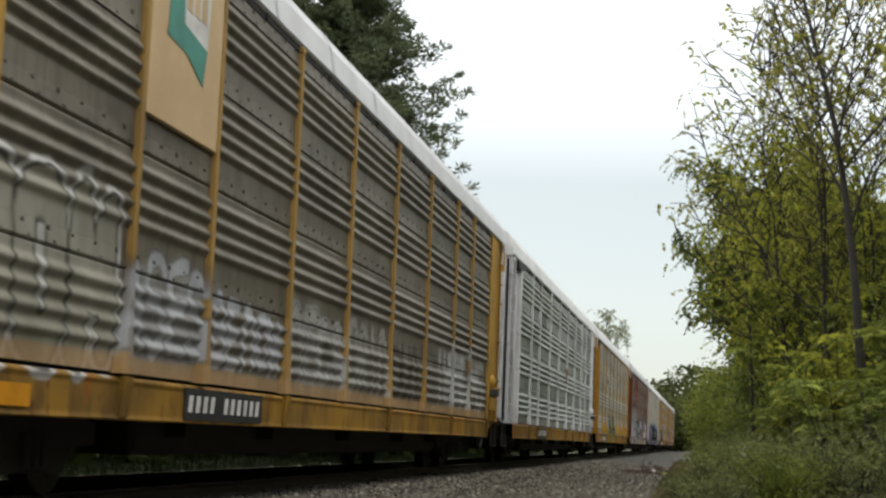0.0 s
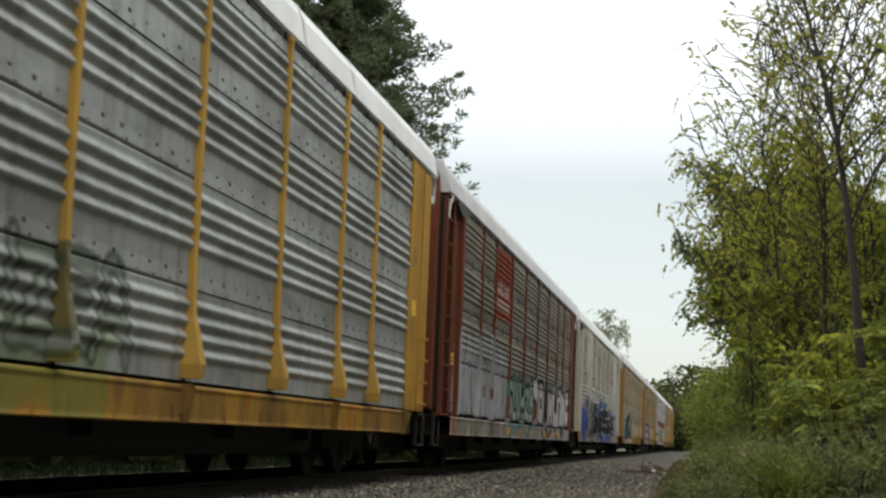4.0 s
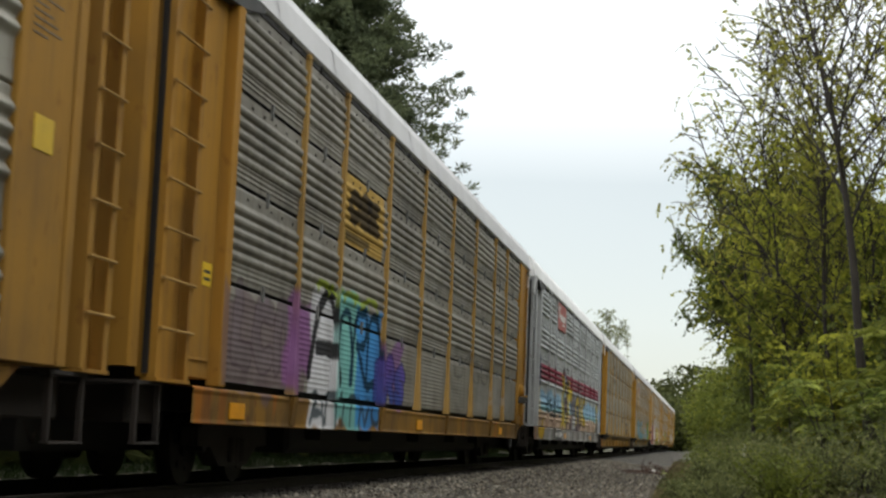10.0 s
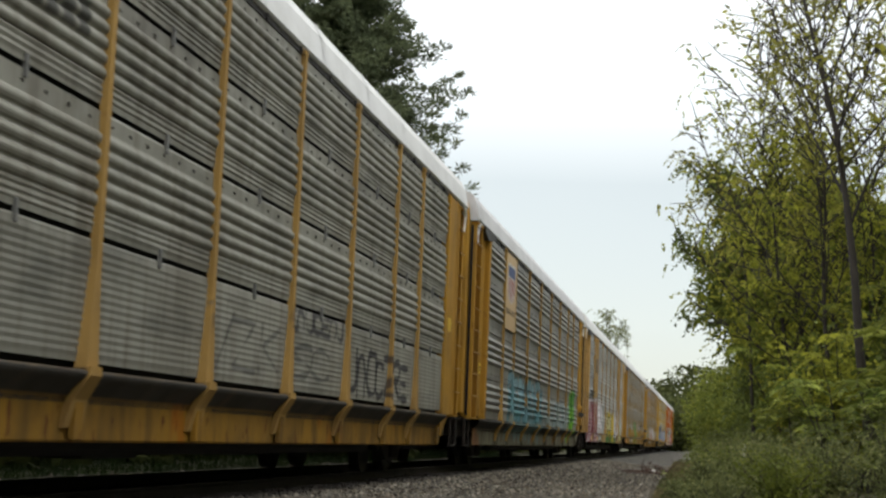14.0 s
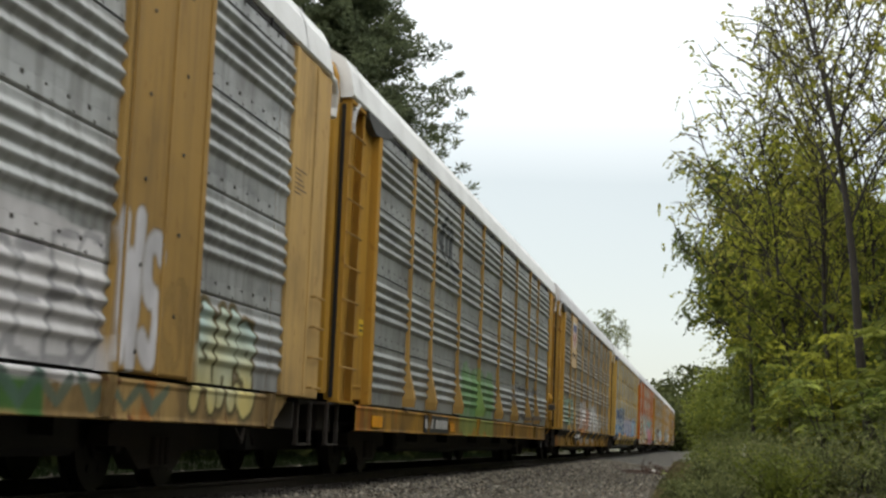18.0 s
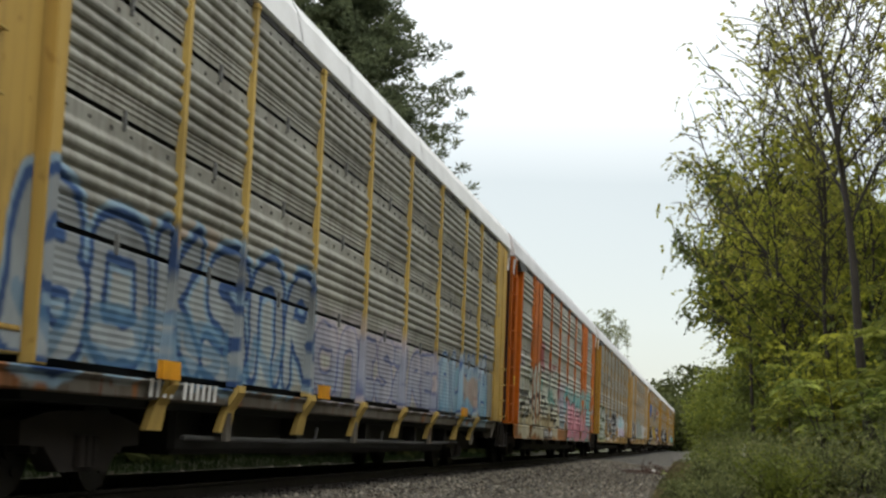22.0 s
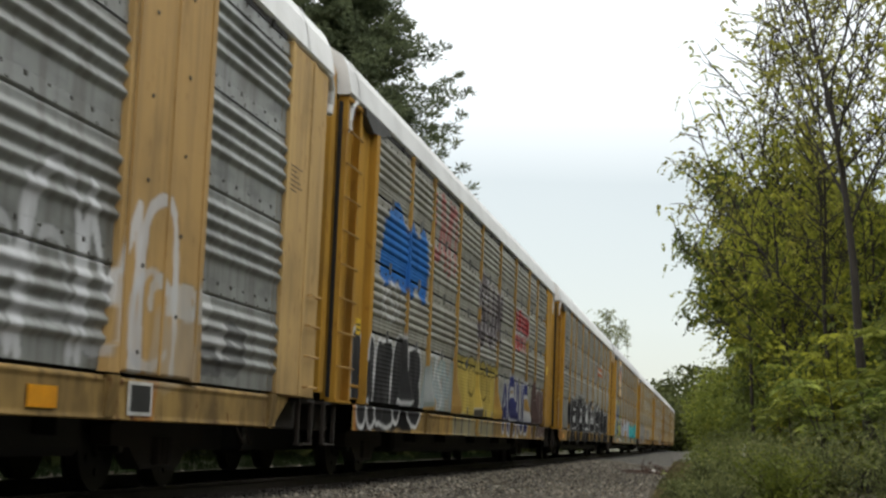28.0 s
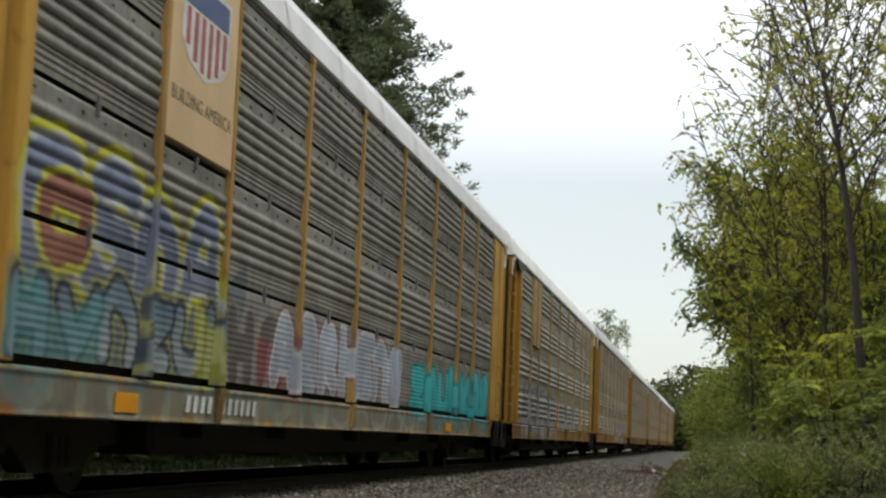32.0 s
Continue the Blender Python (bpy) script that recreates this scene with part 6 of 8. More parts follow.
autorack("autorack with yellow posts, slotted sheets and many sprayed patches", ZINC, "slot", TAN, OCHRE, (0.5, 0.32, 0.1), shoe=True, shift=-0.05, pieces=(
    band(3.3, 6.9, 2.9, 3.8, (0.035, 0.15, 0.45), 0.5, 0.9), letters(3.2, 7.0, 2.75, 4.15, "ah", (0.035, 0.15, 0.45), (0.05, 0.19, 0.5), None, None, 0.0, 0.0, 0.92, 0.38),
    scrawl(3.4, 4.9, 2.25, 2.85, "ksv", (0.6, 0.6, 0.6), 0.03), band(2.0, 5.9, 0.64, 1.1, INK, 0.3, 0.95),
    band(2.2, 6.5, 0.7, 1.8, INK, 0.25, 0.98),
    letters(1.9, 6.7, 0.68, 2.1, "heps", (0.018, 0.018, 0.02), (0.03, 0.03, 0.03), (0.64, 0.64, 0.64), None, 0.05, 0.0, 0.97, 0.26),
    letters(6.9, 9.9, 1.0, 2.0, "akm", (0.46, 0.47, 0.48), ZINC, (0.26, 0.42, 0.48), None, 0.04, 0.0, 0.6, 0.1), scrawl(7.6, 8.9, 1.0, 2.1, "zs", (0.6, 0.6, 0.6), 0.03),
    letters(10.2, 16.0, 2.05, 2.5, "hmenrk", (0.5, 0.5, 0.5), (0.4, 0.4, 0.4), None, None, 0.0, 0.0, 0.35),
    band(10.2, 15.7, 1.0, 2.1, (0.56, 0.42, 0.1), 0.25, 0.95), letters(10.1, 15.9, 1.9, 2.25, "nununun", (0.5, 0.4, 0.12), (0.5, 0.4, 0.12), (0.05, 0.045, 0.03), None, 0.03, 0.0, 0.9, 0.1), scrawl(11.8, 15.4, 1.4, 1.95, "uiui", (0.1, 0.08, 0.03), 0.02, 0.8), band(10.0, 15.4, 0.64, 0.98, (0.32, 0.3, 0.2), 0.3, 0.8), letters(9.8, 15.8, 0.5, 1.2, "iiiiiii", (0.03, 0.028, 0.025), (0.03, 0.028, 0.025), (0.45, 0.44, 0.4), None, 0.02, 0.0, 0.85, 0.06),
    letters(17.0, 22.0, 0.68, 2.1, "arhud", (0.03, 0.03, 0.1), (0.05, 0.06, 0.2), (0.6, 0.6, 0.62), None, 0.065, 0.0, 0.97, 0.13),
    band(13.0, 16.1, 2.75, 3.6, (0.15, 0.13, 0.13), 0.6, 0.8), letters(12.8, 16.5, 2.5, 4.1, "sum", (0.1, 0.085, 0.09), (0.15, 0.13, 0.135), (0.55, 0.53, 0.55), None, 0.05, 0.0, 0.92, 0.18),
    letters(18.7, 21.5, 3.2, 3.85, "nsce", (0.36, 0.04, 0.05), (0.4, 0.05, 0.05), (0.6, 0.58, 0.58), None, 0.04, 0.0, 0.95, 0.12), letters(18.7, 21.5, 2.7, 3.3, "vuvi", (0.38, 0.03, 0.035), (0.4, 0.05, 0.05), (0.6, 0.58, 0.58), None, 0.035, 0.0, 0.95, 0.14),
    band(22.9, 26.0, 0.7, 2.0, (0.07, 0.035, 0.03), 0.4, 0.85), letters(22.8, 26.3, 0.72, 2.15, "rnk", (0.07, 0.035, 0.03), (0.1, 0.05, 0.045), (0.42, 0.38, 0.36), None, 0.04, 0.0, 0.85, 0.22),
    letters(7.4, 9.8, 3.5, 4.8, "uvn", None, None, (0.5, 0.08, 0.1), None, 0.07, 0.0, 0.6, 0.01)))
autorack("yellow autorack with slotted sheets and black sprayed letters", (0.36, 0.355, 0.315), "slot", TAN, OCHRE, (0.5, 0.32, 0.1), shift=0.34, pieces=(
    letters(2.5, 5.0, 1.0, 2.05, "hzn", (0.3, 0.3, 0.28), (0.34, 0.34, 0.32), (0.08, 0.08, 0.08), None, 0.03, 0.0, 0.5),
    band(5.4, 26.0, 0.6, 1.95, INK, 0.25, 1.0),
    letters(5.6, 14.2, 0.95, 2.3, "mnsouhano", INK, (0.012, 0.011, 0.011), (0.62, 0.62, 0.62), None, 0.03, 0.0, 0.98, 0.24), letters(14.2, 19.0, 0.95, 2.3, "henuk", INK, (0.02, 0.018, 0.018), (0.64, 0.64, 0.63), None, 0.036, 0.0, 0.98, 0.16),
    letters(19.1, 26.2, 0.95, 2.12, "oumsahnub", INK, (0.012, 0.011, 0.011), (0.62, 0.62, 0.62), None, 0.03, 0.0, 0.98, 0.22),
    letters(5.0, 26.0, 0.42, 0.98, "uuuuuuuuuuuuuuuuuuu", INK, (0.012, 0.012, 0.012), (0.5, 0.47, 0.43), None, 0.018, 0.0, 1.0, 0.28), band(8.2, 8.6, 0.66, 0.97, (0.4, 0.24, 0.06), 0.2, 0.8), band(14.6, 15.1, 0.66, 0.97, (0.4, 0.24, 0.06), 0.2, 0.8), band(18.7, 19.2, 0.66, 0.97, (0.4, 0.24, 0.06), 0.2, 0.8),
    band(18.8, 21.5, 3.68, 3.78, (0.6, 0.18, 0.05), 0.02, 0.95), band(18.8, 21.5, 3.56, 3.66, (0.65, 0.6, 0.55), 0.02, 0.95), band(18.8, 21.5, 3.44, 3.54, (0.55, 0.14, 0.06), 0.02, 0.95)), plates=((2.9, 0.5, "tape"),))
autorack("tan autorack with a shield panel and many-coloured sprayed letters", (0.31, 0.3, 0.26), "slot", TAN, YELLOW, (0.5, 0.33, 0.11), "grey", shift=0.24, pieces=(
    band(2.9, 8.2, 1.0, 2.1, (0.14, 0.16, 0.18), 0.8, 0.8),
    letters(2.9, 7.4, 1.5, 2.65, "osna", (0.16, 0.18, 0.22), (0.2, 0.23, 0.33), (0.42, 0.43, 0.45), (0.5, 0.48, 0.05), 0.045, 0.075, 0.95, 0.14), letters(3.3, 4.3, 1.7, 2.5, "o", (0.26, 0.09, 0.1), (0.3, 0.12, 0.13), (0.5, 0.48, 0.05), None, 0.05, 0.0, 0.9, 0.12),
    letters(2.8, 7.9, 0.98, 1.75, "hvnzuk", (0.42, 0.44, 0.43), (0.14, 0.22, 0.28), (0.06, 0.07, 0.1), (0.3, 0.3, 0.12), 0.05, 0.05, 0.9, 0.1), band(2.7, 4.6, 1.0, 1.5, (0.12, 0.32, 0.34), 0.7, 0.6), band(6.8, 7.6, 0.98, 1.7, (0.45, 0.46, 0.04), 0.5, 0.6),
    letters(7.8, 9.8, 1.0, 1.95, "hn", (0.1, 0.09, 0.08), (0.14, 0.13, 0.12), (0.3, 0.28, 0.25), None, 0.03, 0.0, 0.85, 0.16), band(8.9, 10.4, 1.0, 1.5, (0.3, 0.07, 0.08), 0.5, 0.6),
    letters(9.4, 16.6, 1.0, 2.05, "abrhens", (0.34, 0.36, 0.4), (0.4, 0.46, 0.54), (0.58, 0.58, 0.6), (0.24, 0.13, 0.1), 0.045, 0.045, 0.92, 0.14),
    band(17.6, 26.0, 0.98, 1.5, (0.08, 0.34, 0.35), 0.6, 0.8), letters(17.4, 26.1, 0.75, 1.9, "znuhkns", (0.06, 0.42, 0.44), (0.1, 0.5, 0.5), (0.03, 0.16, 0.18), (0.1, 0.3, 0.3), 0.03, 0.04, 0.95, 0.2),
    band(2.7, 26.0, 0.64, 0.97, (0.2, 0.21, 0.18), 0.3, 0.75), letters(2.8, 12.0, 0.62, 0.98, "viuivuiviu", (0.4, 0.36, 0.24), (0.16, 0.25, 0.25), None, None, 0.0, 0.0, 0.8, 0.1), letters(12.0, 19.0, 0.64, 0.97, "ununun", (0.36, 0.33, 0.25), (0.3, 0.36, 0.4), None, None, 0.0, 0.0, 0.7)),
    signs=((*N_BAY, 3.1, 4.92, "shield"),), plates=((6.2, 2.4, "marks"), (4.6, 0.5, "tape"), (20.4, 0.6, "tape")))
autorack("yellow autorack with a broad ochre plate and grey letters", (0.31, 0.295, 0.245), "rib", (0.42, 0.29, 0.12), (0.4, 0.22, 0.04), (0.34, 0.19, 0.04), pieces=(
    letters(3.6, 12.5, 0.7, 2.0, "anehzcum", (0.42, 0.41, 0.4), (0.3, 0.29, 0.27), GREY1, DIM, 0.04, 0.04, 0.8), letters(13.5, 19.5, 0.9, 1.8, "bsnek", (0.42, 0.41, 0.4), (0.3, 0.29, 0.27), GREY1, None, 0.04, 0.0, 0.7)), wide=((5.34, 7.2, 3.1, 4.9),))
autorack("autorack with tan posts and brownish sheets", BROWN_ZINC, "rib", (0.38, 0.28, 0.15), (0.38, 0.22, 0.05), (0.34, 0.19, 0.04), "grey", pieces=(
    letters(14.0, 22.0, 0.7, 1.8, "munszea", GREY3, (0.3, 0.2, 0.15), GREY1, DIM, 0.04, 0.04, 0.6),))
DULL, FADED, RUSTED = (0.30, 0.275, 0.22), (0.34, 0.25, 0.13), (0.30, 0.17, 0.045)
for i, (sheets, kind, post, end, sill) in enumerate((
        (DULL, "slot", FADED, RUSTED, RUSTED), (BROWN_ZINC, "rib", FADED, FADED, RUSTED), (DULL, "rib", FADED, RUSTED, RUSTED),
        (DULL, "slot", FADED, RUSTED, RUSTED), (BROWN_ZINC, "rib", FADED, RUSTED, RUSTED), (BROWN_ZINC, "slot", FADED, FADED, RUSTED), (DULL, "rib", FADED, RUSTED, RUSTED))):
    autorack("far autorack with weathered posts and dull grey sheets", sheets, kind, post, end, sill, "grey" if i % 2 else "white")

# ---- ground, track and stones ----
def ground_height(x, y):
    """Level beside the track; the bank on the right rises gently from the verge."""
    verge = 4.25 - 0.016 * max(0.0, y)
    if x > verge:
        d = x - verge
        return -0.36 + min(0.25, 0.1 * d) + 0.12 * max(0.0, d - 3.5)
    if x < -6.0:
        return -0.42 + 0.05 * min(40.0, -6.0 - x)
    return -0.5


def pydata(name, verts, faces, material, parent=None, smooth=False):
    me = bpy.data.meshes.new(name)
    me.from_pydata(verts, [], faces)
    me.materials.append(material)
    if smooth:
        me.polygons.foreach_set("use_smooth", [True] * len(me.polygons))
    me.update()
    ob = new(name, me)
    ob.parent = parent
    return ob


def ground_material():
    m = bpy.data.materials.new("weedy_soil")
    nt, n, l, b = nodes_of(m)
    tc = n.new("ShaderNodeTexCoord").outputs["Object"]
    c = mix_colour(nt, ramp01(nt, noise_at(nt, tc, 0.6, 5), 0.4, 0.6), (0.04, 0.05, 0.02), (0.085, 0.07, 0.042))
    c = mix_colour(nt, ramp01(nt, noise_at(nt, tc, 9, 4), 0.45, 0.7), c, (0.03, 0.035, 0.015))
    l.new(c, b.inputs["Base Color"])
    b.inputs["Roughness"].default_value = 0.95
    bp = node(nt, "ShaderNodeBump", Strength=0.6, Distance=0.05)
    l.new(noise_at(nt, tc, 14, 4), bp.inputs["Height"])
    l.new(bp.outputs["Normal"], b.inputs["Normal"])
    return m


def rail_shade_stain(nt, tc, colour):
    """Shade under the train and rail staining, both put into the stone colour."""
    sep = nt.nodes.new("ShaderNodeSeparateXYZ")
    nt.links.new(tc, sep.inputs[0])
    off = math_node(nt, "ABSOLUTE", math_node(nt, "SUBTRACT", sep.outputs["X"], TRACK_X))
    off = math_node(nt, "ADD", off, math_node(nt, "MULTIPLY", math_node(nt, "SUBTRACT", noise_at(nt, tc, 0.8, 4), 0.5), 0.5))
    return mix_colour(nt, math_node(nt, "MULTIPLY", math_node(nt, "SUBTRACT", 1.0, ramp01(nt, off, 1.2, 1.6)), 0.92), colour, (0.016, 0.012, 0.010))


def ballast_material():
    m = bpy.data.materials.new("crushed_stone_bed")
    nt, n, l, b = nodes_of(m)
    tc = n.new("ShaderNodeTexCoord").outputs["Object"]
    vor = n.new("ShaderNodeTexVoronoi")
    vor.inputs["Scale"].default_value = 22.0
    l.new(tc, vor.inputs["Vector"])
    grey = n.new("ShaderNodeSeparateColor")
    l.new(vor.outputs["Color"], grey.inputs["Color"])
    c = mix_colour(nt, grey.outputs["Red"], (0.062, 0.055, 0.044), (0.145, 0.13, 0.104))
    # crevices between the stones are shaded dark in the colour
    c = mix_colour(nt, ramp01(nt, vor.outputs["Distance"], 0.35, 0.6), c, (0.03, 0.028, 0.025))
    c = mix_colour(nt, math_node(nt, "MULTIPLY", ramp01(nt, noise_at(nt, tc, 0.7, 4), 0.45, 0.7), 0.6), c, (0.10, 0.08, 0.055))
    c = rail_shade_stain(nt, tc, c)
    l.new(c, b.inputs["Base Color"])
    b.inputs["Roughness"].default_value = 0.95
    bp = node(nt, "ShaderNodeBump", Strength=0.9, Distance=0.04)
    bp.invert = True
    l.new(vor.outputs["Distance"], bp.inputs["Height"])
    l.new(bp.outputs["Normal"], b.inputs["Normal"])
    return m


M_GROUND, M_BED = ground_material(), ballast_material()
xs = [-900, -500, -250, -120, -60, -40, -28, -20, -14, -10, -8, -7, -6, -4, -2, 0, 2, 3, 3.6, 4.2, 4.8, 5.5, 6.5, 8, 10, 13, 18, 26, 40, 70, 120, 250, 500, 900]
ys = [-900, -400, -150, -60, -30, -15, -5, 5, 12, 18, 24, 30, 36, 44, 52, 62, 75, 90, 110, 135, 165, 200, 240, 300, 400, 600, 1000, 2000]
verts = [(x, y, ground_height(x, y) if -60 <= x <= 60 and y < 300 else (ground_height(max(-60, min(60, x)), min(y, 300)))) for y in ys for x in xs]
faces = [(j * len(xs) + i, j * len(xs) + i + 1, (j + 1) * len(xs) + i + 1, (j + 1) * len(xs) + i) for j in range(len(ys) - 1) for i in range(len(xs) - 1)]
tagged(pydata("ground", verts, faces, M_GROUND, smooth=True), "rough weedy ground on both sides of the railway", "ground", kind="structure")


def along(profile, y0, y1, name, material, label, category, step=8.0):
    """A strip with a cross-section (offset from the track's centre, height) that follows the track."""
    rows, s = [], y0
    while s < y1:
        rows.append(s)
        s += 40.0 if s < CURVE_Y - 40 else step
    rows.append(y1)
    vs, fs, n = [], [], len(profile)
    for s in rows:
        x, y, a = on_track(s)
        for dx, z in profile:
            vs.append((x + dx * math.cos(a), y + dx * math.sin(a), z))
    for j in range(len(rows) - 1):
        for i in range(n - 1):
            fs.append((j * n + i, j * n + i + 1, (j + 1) * n + i + 1, (j + 1) * n + i))
    ob = pydata(name, vs, fs, material)
    return tagged(ob, label, category, kind="structure")


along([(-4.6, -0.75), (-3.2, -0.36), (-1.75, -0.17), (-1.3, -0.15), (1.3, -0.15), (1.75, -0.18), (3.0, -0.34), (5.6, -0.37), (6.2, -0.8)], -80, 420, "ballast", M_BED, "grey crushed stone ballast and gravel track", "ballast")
for side in (-0.7535, 0.7535):
    prof = [(side - 0.07, -0.18), (side - 0.07, -0.165), (side - 0.01, -0.14), (side - 0.01, -0.04), (side - 0.037, -0.03), (side - 0.037, -0.002), (side + 0.037, -0.002), (side + 0.037, -0.03), (side + 0.01, -0.04), (side + 0.01, -0.14), (side + 0.07, -0.165), (side + 0.07, -0.18)]
    along(prof, -80, 420, "rail", M_RAIL, "rusty steel rail with a worn head", "rail")
    along([(side + 0.034, 0.0), (side - 0.034, 0.0)], -80, 420, "rail_head", M_RAIL_TOP, "shiny running band of the rail", "rail")

# timber ties
bm = bmesh.new()
add_box(bm, -1.3, 1.3, -0.115, 0.115, -0.33, -0.145, bevel=0.012)
tie_mesh = mesh_of("tie", bm)
tie_mesh.materials.clear()
tie_mesh.materials.append(M_TIE)
ties = tagged(new("ties"), "creosoted timber ties under the rails", "ties", kind="structure")
for i in range(150):
    tie = new("tie", tie_mesh)
    tie.parent = ties
    tie.location = (TRACK_X + random.uniform(-0.03, 0.03), 6.0 + i * 0.53, 0)


def stones(name, label, count, place, size, material, seed):
    """Loose broken stones: squashed eight-faced lumps, all in one object."""
    rng = np.random.default_rng(seed)
    base = np.array([(1, 0, 0), (0, 1, 0), (-1, 0, 0), (0, -1, 0), (0, 0, 1), (0, 0, -1)], float)
    tri = np.array([(0, 1, 4), (1, 2, 4), (2, 3, 4), (3, 0, 4), (1, 0, 5), (2, 1, 5), (3, 2, 5), (0, 3, 5)])
    pos = place(rng, count)
    r = size * rng.uniform(0.5, 1.25, (count, 1, 1)) * (1 + 0.35 * rng.standard_normal((count, 6, 1)).clip(-1.5, 1.5))
    scl = rng.uniform(0.6, 1.2, (count, 1, 3)) * np.array((1, 1, 0.7))
    ang = rng.uniform(0, 2 * math.pi, count)
    c, s = np.cos(ang)[:, None], np.sin(ang)[:, None]
    v = base[None] * r * scl + 0.25 * size * rng.standard_normal((count, 6, 3))
    v = np.stack((v[..., 0] * c - v[..., 1] * s, v[..., 0] * s + v[..., 1] * c, v[..., 2]), -1) + pos[:, None]
    f = (tri[None] + 6 * np.arange(count)[:, None, None]).reshape(-1, 3)
    me = bpy.data.meshes.new(name)
    me.from_pydata(v.reshape(-1, 3).tolist(), [], f.tolist())
    me.materials.append(material)
    ob = new(name, me)
    return tagged(ob, label, "stones", kind="stuff")


def stone_material():
    m = bpy.data.materials.new("broken_ballast_stone")
    nt, n, l, b = nodes_of(m)
    rnd = n.new("ShaderNodeNewGeometry").outputs["Random Per Island"]
    tc = n.new("ShaderNodeTexCoord").outputs["Object"]
    cr = n.new("ShaderNodeValToRGB")
    els = cr.color_ramp.elements
    els[0].position, els[0].color = 0.0, (0.055, 0.05, 0.042, 1)
    els[1].position, els[1].color = 1.0, (0.37, 0.33, 0.27, 1)
    for p, c in ((0.45, (0.135, 0.12, 0.096, 1)), (0.75, (0.20, 0.178, 0.142, 1)), (0.86, (0.15, 0.115, 0.08, 1))):
        e = els.new(p)
        e.color = c
    l.new(rnd, cr.inputs["Fac"])
    c = mix_colour(nt, math_node(nt, "MULTIPLY", ramp01(nt, noise_at(nt, tc, 1.1, 4), 0.45, 0.7), 0.5), cr.outputs["Color"], (0.11, 0.085, 0.06))
    c = rail_shade_stain(nt, tc, c)
    l.new(c, b.inputs["Base Color"])
    b.inputs["Roughness"].default_value = 0.9
    return m


M_STONE = stone_material()


def shoulder_height(dx):
    return np.interp(dx, (1.3, 1.75, 3.0, 5.6), (-0.15, -0.18, -0.34, -0.37))


def near_stones(rng, n):
    y = 12 + 60 * rng.random(n) ** 1.7
    dx = rng.uniform(0.85, 5.7, n)
    return np.stack((TRACK_X + dx, y, shoulder_height(dx) + rng.uniform(-0.005, 0.02, n)), -1)


def between_stones(rng, n):
    y = rng.uniform(8, 60, n)
    return np.stack((TRACK_X + rng.uniform(-2.6, 1.3, n), y, rng.uniform(-0.19, -0.14, n)), -1)


stones("ballast_stones", "loose grey crushed stones beside the track", 62000, near_stones, 0.034, M_STONE, 5)
stones("ballast_stones", "dark crushed stones between the ties", 9000, between_stones, 0.04, M_STONE, 6)


# ---- plants ----
def leaf_mesh(name, centres, along_dir, length, width, material, parent, rng, fold=0.25):
    """Many bent leaves, four corners each. centres, along_dir: arrays (n, 3); length: array (n,)."""
    n = len(centres)
    d = along_dir / (np.linalg.norm(along_dir, axis=1, keepdims=True) + 1e-9)
    side = np.cross(d, rng.standard_normal((n, 3)))
    side /= np.linalg.norm(side, axis=1, keepdims=True) + 1e-9
    up = np.cross(side, d)
    L, W = length[:, None], (length * width)[:, None]
    v = np.stack((centres - d * L * 0.5, centres + side * W * 0.5 + up * W * fold, centres + d * L * 0.5, centres - side * W * 0.5 + up * W * fold), 1).reshape(-1, 3)
    f = np.arange(4 * n).reshape(n, 4)
    me = bpy.data.meshes.new(name)
    me.from_pydata(v.tolist(), [], f.tolist())
    me.materials.append(material)
    ob = new(name, me)
    ob.parent = parent
    return ob


class Wood:
    """Collects tapered tubes for trunk and limbs."""
    def __init__(self, sides=6):
        self.v, self.f, self.sides = [], [], sides

    def tube(self, pts, radii):
        n, start = self.sides, len(self.v)
        for i, p in enumerate(pts):
            q = pts[min(i + 1, len(pts) - 1)] - pts[max(i - 1, 0)]
            q = q / (np.linalg.norm(q) + 1e-9)
            a = np.cross(q, (0.3, 0.9, 0.2))
            a /= np.linalg.norm(a) + 1e-9
            b = np.cross(q, a)
            for k in range(n):
                t = 2 * math.pi * k / n
                self.v.append(tuple(p + radii[i] * (math.cos(t) * a + math.sin(t) * b)))
        for i in range(len(pts) - 1):
            for k in range(n):
                j = (k + 1) % n
                self.f.append((start + i * n + k, start + i * n + j, start + (i + 1) * n + j, start + (i + 1) * n + k))

    def make(self, name, material, parent):
        return pydata(name, self.v, self.f, material, parent, smooth=True)


def limb(rng, start, direction, length, bend, n=6, wander=0.12):
    """A wandering line of points that bends towards bend."""
    d = np.array(direction, float)
    d /= np.linalg.norm(d)
    pts = [np.array(start, float)]
    for _ in range(n):
        d = d + np.array(bend) / n + wander * rng.standard_normal(3)
        d /= np.linalg.norm(d)
        pts.append(pts[-1] + d * length / n)
    return pts


M_BARK = surface("grey_brown_bark", (0.030, 0.024, 0.017), (0.013, 0.010, 0.008), 0.9, 0, 6, 40, 0.6, 0.6)
M_LEAF = leaf_surface("yellow_green_leaves", (0.54, 0.54, 0.07), (0.095, 0.115, 0.022), 0.55)
M_LEAF_MID = leaf_surface("mid_green_leaves", (0.26, 0.28, 0.045), (0.065, 0.088, 0.018), 0.35)
M_LEAF_DARK = leaf_surface("dark_green_leaves", (0.23, 0.27, 0.06), (0.04, 0.056, 0.016), 0.3)
M_LEAF_FRESH = leaf_surface("fresh_green_leaves", (0.42, 0.47, 0.09), (0.045, 0.075, 0.018), 0.4)
M_LEAF_DULL = leaf_surface("dull_olive_leaves", (0.34, 0.35, 0.13), (0.055, 0.07, 0.028), 0.3)
